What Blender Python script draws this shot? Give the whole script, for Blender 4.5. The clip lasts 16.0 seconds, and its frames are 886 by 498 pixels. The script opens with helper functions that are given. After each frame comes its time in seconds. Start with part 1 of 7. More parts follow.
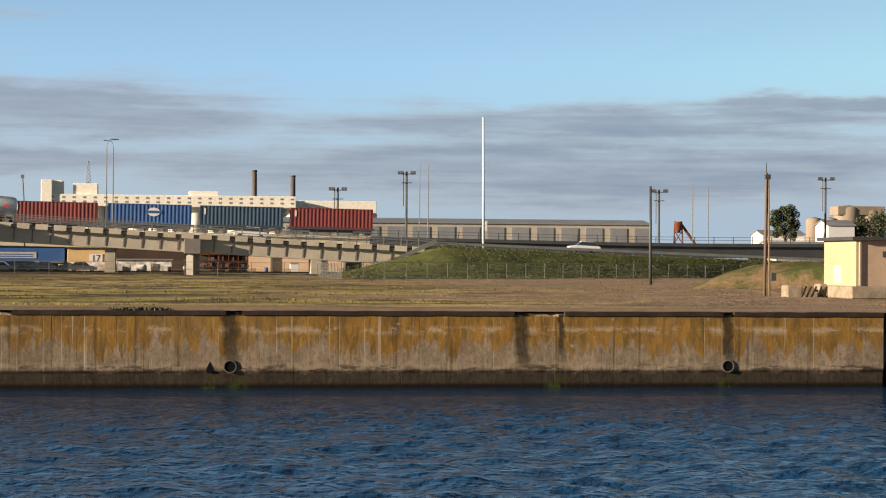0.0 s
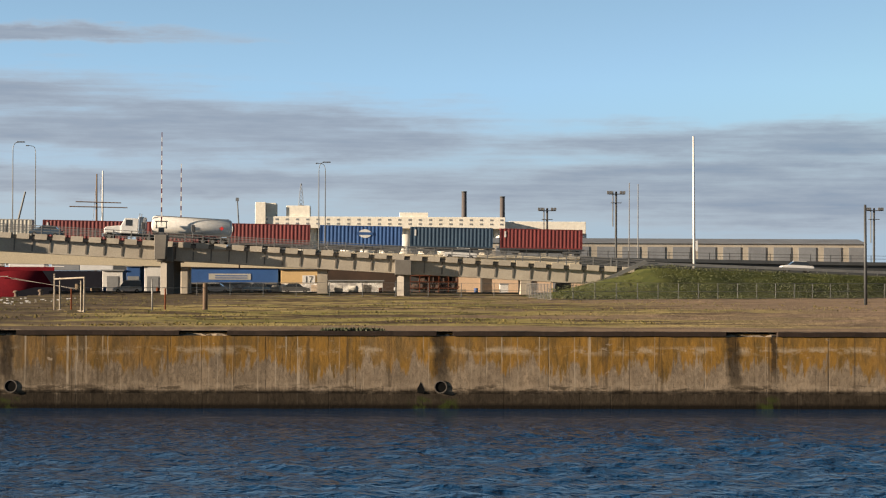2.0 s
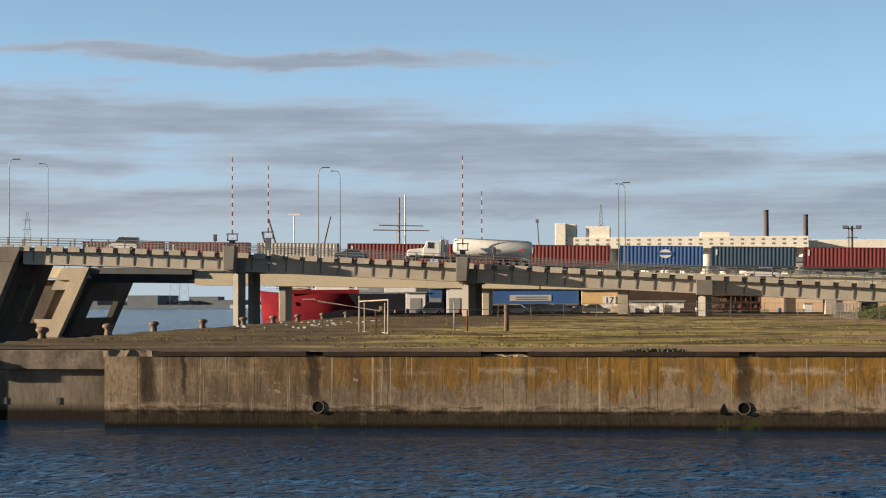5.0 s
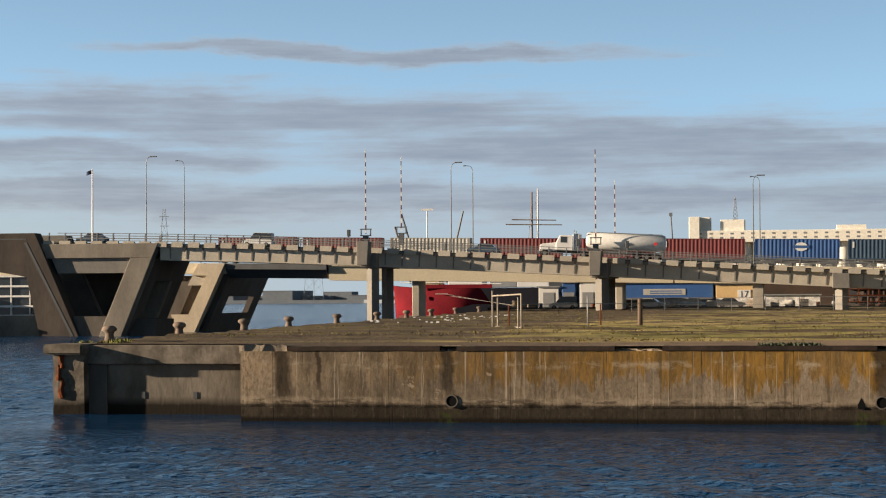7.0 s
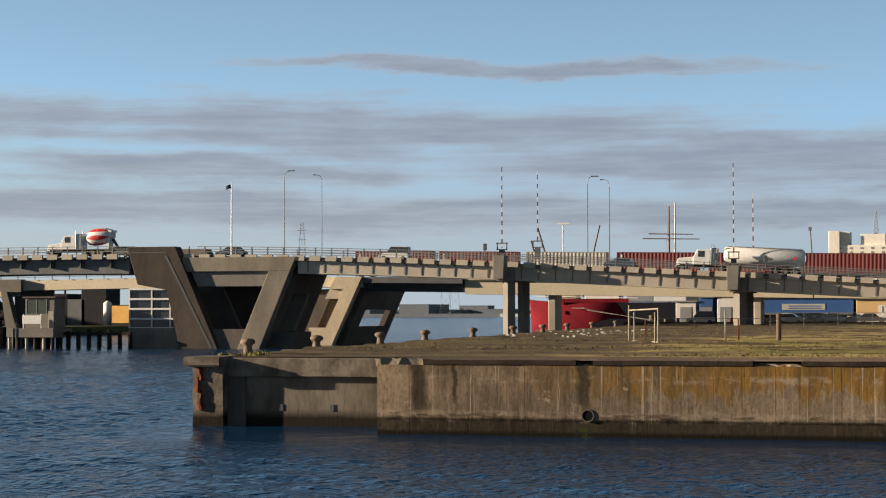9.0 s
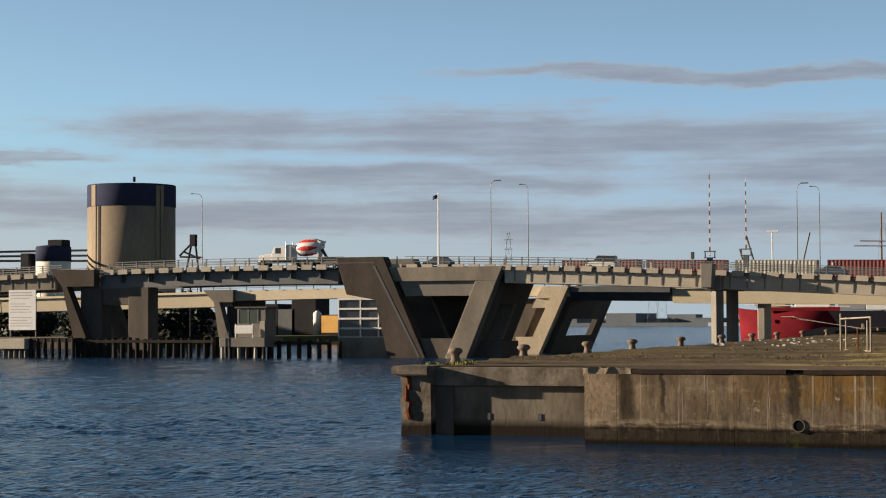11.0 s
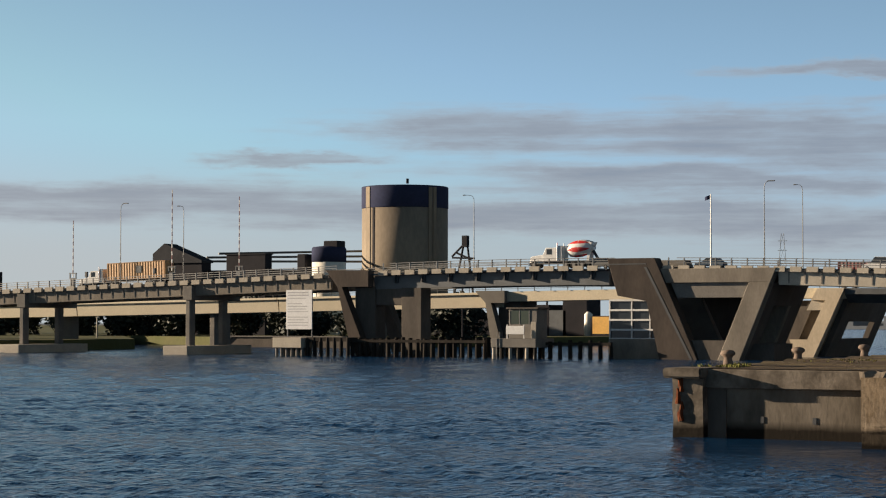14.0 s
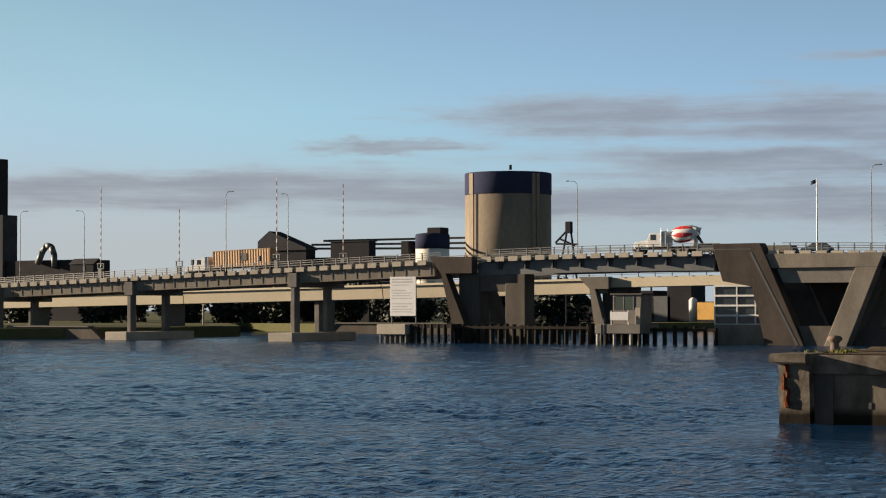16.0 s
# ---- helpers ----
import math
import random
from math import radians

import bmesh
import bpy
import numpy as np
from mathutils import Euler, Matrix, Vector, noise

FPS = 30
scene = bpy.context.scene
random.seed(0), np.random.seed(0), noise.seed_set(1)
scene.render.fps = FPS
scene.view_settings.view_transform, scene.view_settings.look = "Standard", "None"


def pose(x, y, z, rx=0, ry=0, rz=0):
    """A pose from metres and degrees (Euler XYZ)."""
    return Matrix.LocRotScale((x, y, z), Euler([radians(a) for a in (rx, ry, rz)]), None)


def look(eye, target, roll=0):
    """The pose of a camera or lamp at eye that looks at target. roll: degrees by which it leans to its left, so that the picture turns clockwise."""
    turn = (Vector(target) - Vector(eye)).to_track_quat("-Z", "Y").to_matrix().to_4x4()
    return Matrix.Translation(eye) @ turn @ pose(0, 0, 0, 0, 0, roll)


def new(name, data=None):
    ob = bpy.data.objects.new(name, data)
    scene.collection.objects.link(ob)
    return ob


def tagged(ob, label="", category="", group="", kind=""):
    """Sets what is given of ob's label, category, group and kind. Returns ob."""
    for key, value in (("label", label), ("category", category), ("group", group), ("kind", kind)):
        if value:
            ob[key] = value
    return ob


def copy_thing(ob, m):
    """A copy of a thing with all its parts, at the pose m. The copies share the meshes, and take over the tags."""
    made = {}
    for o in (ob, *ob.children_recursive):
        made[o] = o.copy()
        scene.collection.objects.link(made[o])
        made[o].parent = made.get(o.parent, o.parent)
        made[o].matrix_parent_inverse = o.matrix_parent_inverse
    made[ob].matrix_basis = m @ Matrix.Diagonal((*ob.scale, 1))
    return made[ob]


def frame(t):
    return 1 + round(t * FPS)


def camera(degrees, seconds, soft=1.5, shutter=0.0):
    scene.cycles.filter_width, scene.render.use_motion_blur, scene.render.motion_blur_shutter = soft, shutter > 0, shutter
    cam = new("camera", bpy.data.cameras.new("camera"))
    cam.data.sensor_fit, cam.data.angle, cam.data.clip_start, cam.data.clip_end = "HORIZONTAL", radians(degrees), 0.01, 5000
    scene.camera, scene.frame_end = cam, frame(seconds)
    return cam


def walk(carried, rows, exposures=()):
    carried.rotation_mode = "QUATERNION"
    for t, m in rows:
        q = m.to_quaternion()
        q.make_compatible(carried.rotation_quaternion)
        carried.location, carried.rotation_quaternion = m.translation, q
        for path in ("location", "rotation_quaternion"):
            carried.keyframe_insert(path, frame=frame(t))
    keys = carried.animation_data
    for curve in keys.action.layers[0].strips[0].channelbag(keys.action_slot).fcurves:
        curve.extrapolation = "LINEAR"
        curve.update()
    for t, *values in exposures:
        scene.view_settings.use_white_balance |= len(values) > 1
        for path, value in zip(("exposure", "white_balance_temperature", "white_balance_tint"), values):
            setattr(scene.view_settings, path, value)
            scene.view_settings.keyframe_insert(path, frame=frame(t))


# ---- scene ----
CAM_Z = 5.3


def turn(yaw, pitch, roll):
    return pose(0, 0, CAM_Z, 90 + pitch, 0, yaw) @ pose(0, 0, 0, 0, 0, roll)


cam = camera(25.574, 16.0, soft=1.15)
walk(cam, [
    (0.0, turn(-8.088, 0.333, 0.388)),
    (0.5, turn(-7.16, 0.309, 0.337)),
    (1.0, turn(-5.836, 0.415, 0.287)),
    (1.5, turn(-4.038, 0.7, 0.206)),
    (2.0, turn(-1.941, 0.905, 0.216)),
    (2.5, turn(-0.192, 1.099, 0.074)),
    (3.0, turn(1.425, 1.415, -0.093)),
    (3.5, turn(3.241, 1.594, -0.163)),
    (4.0, turn(4.631, 1.639, -0.247)),
    (4.5, turn(5.728, 1.659, -0.22)),
    (5.0, turn(6.852, 1.514, -0.169)),
    (5.2, turn(7.421, 1.438, -0.08)),
    (7.3, turn(11.261, 1.41, -0.259)),
    (7.5, turn(11.643, 1.493, -0.133)),
    (8.0, turn(12.693, 1.622, -0.025)),
    (8.2, turn(13.112, 1.653, -0.065)),
    (10.3, turn(18.12, 1.979, -0.201)),
    (10.5, turn(18.813, 1.987, -0.24)),
    (11.0, turn(20.802, 2.087, -0.271)),
    (11.5, turn(23.135, 2.284, -0.42)),
    (12.0, turn(25.029, 2.374, -0.352)),
    (12.5, turn(26.371, 2.321, -0.209)),
    (13.0, turn(27.445, 2.098, -0.034)),
    (13.5, turn(28.174, 1.979, 0.067)),
    (14.0, turn(28.753, 2.132, 0.074)),
    (14.5, turn(29.582, 2.162, 0.003)),
    (15.0, turn(30.398, 1.963, -0.077)),
    (15.5, turn(31.115, 1.791, -0.126)),
    (16.0, turn(31.789, 1.734, -0.113)),
], exposures=[(0.0, 1.45), (4.0, 1.43), (8.0, 1.36), (11.0, 1.25), (16.0, 1.20)])

# ---- world, sun, exposure ----
SUN_EL, SUN_AZ = 12.0, 103.5          # degrees: height, and turn to the left of +y
sx, sy = -math.sin(radians(SUN_AZ)), math.cos(radians(SUN_AZ))
SUN_VEC = Vector((sx * math.cos(radians(SUN_EL)), sy * math.cos(radians(SUN_EL)), math.sin(radians(SUN_EL))))

sun_data = bpy.data.lights.new("sun", "SUN")
sun_data.energy, sun_data.angle, sun_data.color = 5.0, radians(0.55), (1.0, 0.81, 0.60)
sun = new("sun", sun_data)
sun.matrix_world = look((0, 0, 400), Vector((0, 0, 400)) - SUN_VEC)

world = bpy.data.worlds.new("sky")
world.use_nodes = True
scene.world = world
wt = world.node_tree
wt.nodes.clear()


def wn(kind, **kw):
    n = wt.nodes.new(kind)
    for k, v in kw.items():
        setattr(n, k, v)
    return n


sky = wn("ShaderNodeTexSky", sky_type="NISHITA", sun_disc=False, sun_elevation=radians(SUN_EL), sun_rotation=math.atan2(sx, sy))
sky.air_density, sky.dust_density, sky.ozone_density = 1.0, 0.25, 2.0
tc = wn("ShaderNodeTexCoord")
lift = wn("ShaderNodeMapping")
lift.inputs["Location"].default_value, lift.inputs["Scale"].default_value = (0, 0, 0.26), (1, 1, 0.9)
wt.links.new(tc.outputs["Generated"], lift.inputs[0])
unit = wn("ShaderNodeVectorMath", operation="NORMALIZE")
wt.links.new(lift.outputs[0], unit.inputs[0])
wt.links.new(unit.outputs[0], sky.inputs[0])
sky_gain = wn("ShaderNodeVectorMath", operation="MULTIPLY")
sep0 = wn("ShaderNodeSeparateXYZ")
wt.links.new(tc.outputs["Generated"], sep0.inputs[0])
# a clear evening sky: brightest low down, deep toward the zenith
grad = wn("ShaderNodeMapRange")
grad.inputs["From Min"].default_value, grad.inputs["From Max"].default_value = 0.10, 0.42
grad.inputs["To Min"].default_value, grad.inputs["To Max"].default_value = 0.118, 0.016
wt.links.new(sep0.outputs["Z"], grad.inputs["Value"])
tint = wn("ShaderNodeVectorMath", operation="SCALE")
tint.inputs[0].default_value = (1.10, 1.04, 0.93)
wt.links.new(grad.outputs[0], tint.inputs[3])
wt.links.new(tint.outputs[0], sky_gain.inputs[1])
# thin haze only: the glow round the sun stays moderate
calm = wn("ShaderNodeVectorMath", operation="MINIMUM")
calm.inputs[1].default_value = (1.5, 2.15, 2.9)
wt.links.new(sky.outputs[0], calm.inputs[0])
wt.links.new(calm.outputs[0], sky_gain.inputs[0])
sep = wn("ShaderNodeSeparateXYZ")
wt.links.new(tc.outputs["Generated"], sep.inputs[0])
# bearing (left of +y) and height of each direction, in degrees
bear = wn("ShaderNodeMath", operation="ARCTAN2")
neg = wn("ShaderNodeMath", operation="MULTIPLY")
neg.inputs[1].default_value = -57.2958
wt.links.new(sep.outputs["X"], bear.inputs[0])
wt.links.new(sep.outputs["Y"], bear.inputs[1])
wt.links.new(bear.outputs[0], neg.inputs[0])
rise = wn("ShaderNodeMath", operation="MULTIPLY")
rise.inputs[1].default_value = 57.2958
wt.links.new(sep.outputs["Z"], rise.inputs[0])
dome = wn("ShaderNodeCombineXYZ")
wt.links.new(neg.outputs[0], dome.inputs[0])
wt.links.new(rise.outputs[0], dome.inputs[1])


def sky_noise(scale, detail, rough=0.55, off=0.0):
    mpn = wn("ShaderNodeMapping")
    mpn.inputs["Scale"].default_value, mpn.inputs["Location"].default_value = (scale[0], scale[1], 1), (off, off, 0)
    wt.links.new(dome.outputs[0], mpn.inputs[0])
    n = wn("ShaderNodeTexNoise")
    n.inputs["Scale"].default_value, n.inputs["Detail"].default_value, n.inputs["Roughness"].default_value = 1.0, detail, rough
    wt.links.new(mpn.outputs[0], n.inputs["Vector"])
    return n


def sky_math(kind, a, c, d=None):
    n = wn("ShaderNodeMath", operation=kind)
    for k, v in enumerate((a, c, d)):
        if isinstance(v, (int, float)):
            n.inputs[k].default_value = v
        elif v is not None:
            wt.links.new(v, n.inputs[k])
    return n.outputs[0]


# wind-drawn edges: the banks are bent by a broad noise before they are laid out
bend = sky_noise((0.11, 0.42), 6.0, 0.62)
bend_c = wn("ShaderNodeVectorMath", operation="SUBTRACT")
bend_c.inputs[1].default_value = (0.5, 0.5, 0.5)
wt.links.new(bend.outputs["Color"], bend_c.inputs[0])
bend_s = wn("ShaderNodeVectorMath", operation="MULTIPLY")
bend_s.inputs[1].default_value = (9.0, 2.0, 0)
wt.links.new(bend_c.outputs[0], bend_s.inputs[0])
bent = wn("ShaderNodeVectorMath", operation="ADD")
wt.links.new(dome.outputs[0], bent.inputs[0])
wt.links.new(bend_s.outputs[0], bent.inputs[1])
# stratocumulus banks: bearing, height, half length, half depth
BANKS = ((2.0, 4.15, 7.0, 0.75), (-13.0, 4.0, 10.0, 0.70), (-19.0, 4.6, 4.5, 0.35), (-12.0, 2.6, 15.0, 1.1), (10.0, 2.75, 16.0, 0.62),
         (10.0, 7.2, 6.0, 0.26), (15.0, 7.2, 5.0, 0.22), (16.0, 5.35, 11.0, 0.95), (6.5, 4.45, 9.0, 1.0),
         (21.5, 4.1, 6.5, 0.55), (27.5, 5.4, 4.6, 0.85), (33.0, 4.7, 3.0, 0.22), (38.5, 3.5, 9.5, 0.75),
         (25.0, 3.0, 12.0, 0.65), (47.0, 3.2, 7.0, 0.5))
cloud = None
for a0, e0, la, le in BANKS:
    lay = wn("ShaderNodeMapping")
    lay.inputs["Location"].default_value, lay.inputs["Scale"].default_value = (-a0 / la, -e0 / le, 0), (1 / la, 1 / le, 0)
    wt.links.new(bent.outputs[0], lay.inputs[0])
    far = wn("ShaderNodeVectorMath", operation="LENGTH")
    wt.links.new(lay.outputs[0], far.inputs[0])
    near = sky_math("SUBTRACT", 1.25, far.outputs["Value"])
    cloud = near if cloud is None else sky_math("SMOOTH_MAX", cloud, near, 0.5)
# away from those banks the same thin layers go on all round
n1 = sky_noise((0.06, 0.65), 7.0, 0.55, 3.0)
low = wn("ShaderNodeMapRange")
low.inputs["From Min"].default_value, low.inputs["From Max"].default_value = 5.0, 9.5
low.inputs["To Min"].default_value, low.inputs["To Max"].default_value = 0.0, -0.45
wt.links.new(rise.outputs[0], low.inputs["Value"])
side = sky_math("ABSOLUTE", sky_math("SUBTRACT", neg.outputs[0], 12.0), 0.0)
aside = wn("ShaderNodeMapRange")
aside.inputs["From Min"].default_value, aside.inputs["From Max"].default_value = 34.0, 46.0
aside.inputs["To Min"].default_value, aside.inputs["To Max"].default_value = -1.6, 0.15
wt.links.new(side, aside.inputs["Value"])
rest = sky_math("ADD", sky_math("ADD", sky_math("MULTIPLY", n1.outputs["Fac"], 1.0), -0.35), sky_math("ADD", low.outputs[0], aside.outputs[0]))
field = sky_math("MAXIMUM", sky_math("MINIMUM", cloud, 0.75), rest)
shred = sky_noise((0.35, 1.9), 8.0, 0.62, 7.0)
wisp = sky_noise((0.12, 2.6), 6.0, 0.6, 11.0)
tear = sky_math("ADD", sky_math("MULTIPLY", sky_math("SUBTRACT", shred.outputs["Fac"], 0.5), 0.9), sky_math("MULTIPLY", sky_math("SUBTRACT", wisp.outputs["Fac"], 0.5), 1.15))
density = sky_math("ADD", field, tear)
cl = wn("ShaderNodeMapRange", interpolation_type="SMOOTHSTEP")
cl.inputs["From Min"].default_value, cl.inputs["From Max"].default_value = -0.05, 0.85
cl.inputs["To Max"].default_value = 0.86
wt.links.new(density, cl.inputs["Value"])
ccol = wn("ShaderNodeMixRGB")
ccol.inputs[1].default_value, ccol.inputs[2].default_value = (0.178, 0.186, 0.200, 1), (0.096, 0.116, 0.150, 1)
dens = wn("ShaderNodeMapRange")
dens.inputs["From Min"].default_value, dens.inputs["From Max"].default_value = 0.15, 1.0
wt.links.new(density, dens.inputs["Value"])
wt.links.new(dens.outputs[0], ccol.inputs[0])
# grey evening haze low over the harbour
haze = wn("ShaderNodeMapRange", interpolation_type="SMOOTHSTEP")
haze.inputs["From Min"].default_value, haze.inputs["From Max"].default_value = 5.6, 1.4
haze.inputs["To Max"].default_value = 0.75
wt.links.new(rise.outputs[0], haze.inputs["Value"])
toward = wn("ShaderNodeMapRange")
toward.inputs["From Min"].default_value, toward.inputs["From Max"].default_value = -15.0, 40.0
wt.links.new(neg.outputs[0], toward.inputs["Value"])
haze_tint = wn("ShaderNodeMixRGB")
haze_tint.inputs[1].default_value, haze_tint.inputs[2].default_value = (0.138, 0.166, 0.203, 1), (0.215, 0.218, 0.212, 1)
wt.links.new(toward.outputs[0], haze_tint.inputs[0])
bank_tint = wn("ShaderNodeMixRGB")
bank_tint.inputs[1].default_value, bank_tint.inputs[2].default_value = (0.090, 0.113, 0.150, 1), (0.122, 0.132, 0.155, 1)
wt.links.new(toward.outputs[0], bank_tint.inputs[0])
wt.links.new(bank_tint.outputs[0], ccol.inputs[2])
hazy = wn("ShaderNodeMixRGB")
wt.links.new(haze_tint.outputs[0], hazy.inputs[2])
wt.links.new(haze.outputs[0], hazy.inputs[0])
wt.links.new(sky_gain.outputs[0], hazy.inputs[1])
mixs = wn("ShaderNodeMixRGB")
wt.links.new(cl.outputs[0], mixs.inputs[0])
wt.links.new(hazy.outputs[0], mixs.inputs[1])
wt.links.new(ccol.outputs[0], mixs.inputs[2])
bg = wn("ShaderNodeBackground")
wt.links.new(mixs.outputs[0], bg.inputs[0])
bg.inputs[1].default_value = 1.0
wo = wn("ShaderNodeOutputWorld")
wt.links.new(bg.outputs[0], wo.inputs[0])


# ---- materials ----
def rgb(c):
    return (c[0], c[1], c[2], 1.0)


def surface(name, base, second, rough=0.85, scale=0.6, fine=14.0, metal=0.0, bump=0.25, stretch=(1, 1, 1), island=0.0, contrast=1.0, bump_dist=0.03, tide=None):
    """Base and second colour mixed by a broad stain noise, finer grain on top, bump from the grain."""
    m = bpy.data.materials.new(name)
    m.use_nodes = True
    nt = m.node_tree
    b = nt.nodes["Principled BSDF"]
    b.inputs["Specular IOR Level"].default_value = 0.1 if rough >= 0.85 else 0.5
    b.inputs["Roughness"].default_value, b.inputs["Metallic"].default_value = rough, metal
    co = nt.nodes.new("ShaderNodeNewGeometry")
    mpn = nt.nodes.new("ShaderNodeMapping")
    mpn.inputs["Scale"].default_value = stretch
    nt.links.new(co.outputs["Position"], mpn.inputs[0])
    a = nt.nodes.new("ShaderNodeTexNoise")
    a.inputs["Scale"].default_value, a.inputs["Detail"].default_value, a.inputs["Roughness"].default_value = scale, 6.0, 0.6
    nt.links.new(mpn.outputs[0], a.inputs["Vector"])
    g = nt.nodes.new("ShaderNodeTexNoise")
    g.inputs["Scale"].default_value, g.inputs["Detail"].default_value = fine, 4.0
    nt.links.new(mpn.outputs[0], g.inputs["Vector"])
    r = nt.nodes.new("ShaderNodeMapRange")
    r.inputs["From Min"].default_value, r.inputs["From Max"].default_value = 0.5 - 0.18 / contrast, 0.5 + 0.18 / contrast
    nt.links.new(a.outputs["Fac"], r.inputs["Value"])
    mx = nt.nodes.new("ShaderNodeMixRGB")
    mx.inputs[1].default_value, mx.inputs[2].default_value = rgb(base), rgb(second)
    nt.links.new(r.outputs[0], mx.inputs[0])
    gr = nt.nodes.new("ShaderNodeMapRange")
    gr.inputs["To Min"].default_value, gr.inputs["To Max"].default_value = 0.78, 1.22
    nt.links.new(g.outputs["Fac"], gr.inputs["Value"])
    ml = nt.nodes.new("ShaderNodeVectorMath")
    ml.operation = "SCALE"
    nt.links.new(mx.outputs[0], ml.inputs[0])
    nt.links.new(gr.outputs[0], ml.inputs[3])
    last = ml.outputs[0]
    if island:
        oi = nt.nodes.new("ShaderNodeObjectInfo")
        vr = nt.nodes.new("ShaderNodeMapRange")
        vr.inputs["To Min"].default_value, vr.inputs["To Max"].default_value = 1 - island, 1 + island
        nt.links.new(oi.outputs["Random"], vr.inputs["Value"])
        m2 = nt.nodes.new("ShaderNodeVectorMath")
        m2.operation = "SCALE"
        nt.links.new(last, m2.inputs[0])
        nt.links.new(vr.outputs[0], m2.inputs[3])
        last = m2.outputs[0]
    if tide:
        # weed and wet dirt up to the high-water line
        zz = nt.nodes.new("ShaderNodeSeparateXYZ")
        nt.links.new(co.outputs["Position"], zz.inputs[0])
        wob = nt.nodes.new("ShaderNodeMath")
        wob.operation = "MULTIPLY_ADD"
        wob.inputs[1].default_value = 0.5
        nt.links.new(a.outputs["Fac"], wob.inputs[0])
        nt.links.new(zz.outputs["Z"], wob.inputs[2])
        wet = nt.nodes.new("ShaderNodeMapRange")
        wet.inputs["From Min"].default_value, wet.inputs["From Max"].default_value = tide + 0.5, tide + 0.1
        nt.links.new(wob.outputs[0], wet.inputs["Value"])
        m3 = nt.nodes.new("ShaderNodeMixRGB")
        m3.inputs[2].default_value = rgb((0.016, 0.013, 0.010))
        nt.links.new(wet.outputs[0], m3.inputs[0])
        nt.links.new(last, m3.inputs[1])
        last = m3.outputs[0]
    nt.links.new(last, b.inputs["Base Color"])
    if bump:
        bp = nt.nodes.new("ShaderNodeBump")
        bp.inputs["Strength"].default_value, bp.inputs["Distance"].default_value = bump, bump_dist
        nt.links.new(g.outputs["Fac"], bp.inputs["Height"])
        nt.links.new(bp.outputs[0], b.inputs["Normal"])
    return m


CONC = surface("concrete", (0.195, 0.180, 0.160), (0.140, 0.130, 0.117), 0.9, 0.35, 5.0, island=0.06)
CONC_PALE = surface("pale_concrete", (0.43, 0.385, 0.315), (0.33, 0.295, 0.245), 0.9, 0.3, 5.0, island=0.05)
CONC_MID = surface("mid_grey_concrete", (0.225, 0.198, 0.163), (0.155, 0.136, 0.113), 0.9, 0.3, 4.0, stretch=(1, 1, 0.4), contrast=1.3)
# warm tone carries the sun on the rail pier's raking legs
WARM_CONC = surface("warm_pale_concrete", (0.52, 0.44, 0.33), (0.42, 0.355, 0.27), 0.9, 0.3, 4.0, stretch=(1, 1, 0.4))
# streaks are stains; the low tone also carries shade on the piers
CONC_DARK = surface("stained_shaded_concrete", (0.125, 0.108, 0.092), (0.085, 0.074, 0.064), 0.9, 0.4, 4.0, stretch=(1, 1, 0.3))
CREAM = surface("cream_girder_paint", (0.60, 0.52, 0.38), (0.54, 0.47, 0.34), 0.6, 0.2, 5.0, bump=0.05)
STEEL = surface("grey_steel", (0.115, 0.12, 0.125), (0.085, 0.088, 0.09), 0.55, 0.5, 8.0, metal=0.3, bump=0.1)
GALV = surface("galvanised_steel", (0.22, 0.215, 0.205), (0.165, 0.16, 0.155), 0.5, 0.6, 8.0, metal=0.5, bump=0.1)
DARKSTEEL = surface("dark_steel", (0.05, 0.055, 0.06), (0.035, 0.037, 0.04), 0.6, 0.5, 8.0, bump=0.1)
# dark brown for the raking faces; in the machine room it stands for shade
RAKE = surface("dark_brown_concrete", (0.080, 0.065, 0.055), (0.050, 0.042, 0.037), 0.9, 0.3, 3.0, stretch=(1, 1, 0.35))
TIMBER = surface("weathered_timber", (0.032, 0.027, 0.023), (0.016, 0.014, 0.012), 0.95, 0.8, 9.0, stretch=(1, 1, 0.2), island=0.25)
WOODPOLE = surface("pole_wood", (0.17, 0.12, 0.085), (0.11, 0.08, 0.058), 0.9, 0.6, 9.0, stretch=(1, 1, 0.1))
ASPHALT = surface("asphalt", (0.06, 0.058, 0.056), (0.045, 0.044, 0.043), 0.9, 0.4, 20.0)
WHITE = surface("white_paint", (0.66, 0.65, 0.63), (0.57, 0.56, 0.54), 0.4, 0.5, 6.0, bump=0.03)
REDP = surface("red_paint", (0.55, 0.035, 0.03), (0.48, 0.03, 0.03), 0.4, 0.5, 6.0, bump=0.03)
GLASS_DARK = surface("window_glass", (0.02, 0.025, 0.03), (0.03, 0.035, 0.04), 0.08, 0.4, 1.0, bump=0.0)
RUBBER = surface("tyre_rubber", (0.02, 0.02, 0.02), (0.03, 0.028, 0.026), 0.85, 1.0, 10.0)
CHROME = surface("chrome", (0.7, 0.7, 0.7), (0.6, 0.6, 0.6), 0.18, 0.5, 5.0, metal=1.0, bump=0.0)
CONT_RED = surface("maroon_container_paint", (0.15, 0.022, 0.021), (0.11, 0.018, 0.018), 0.6, 0.35, 6.0, island=0.12)
CONT_BLUE = surface("blue_container_paint", (0.025, 0.085, 0.24), (0.02, 0.065, 0.19), 0.6, 0.35, 6.0)
CONT_NAVY = surface("navy_container_paint", (0.028, 0.06, 0.10), (0.02, 0.045, 0.08), 0.6, 0.35, 6.0)
CONT_GREY = surface("cream_grey_container_paint", (0.40, 0.385, 0.34), (0.33, 0.315, 0.28), 0.6, 0.35, 6.0)
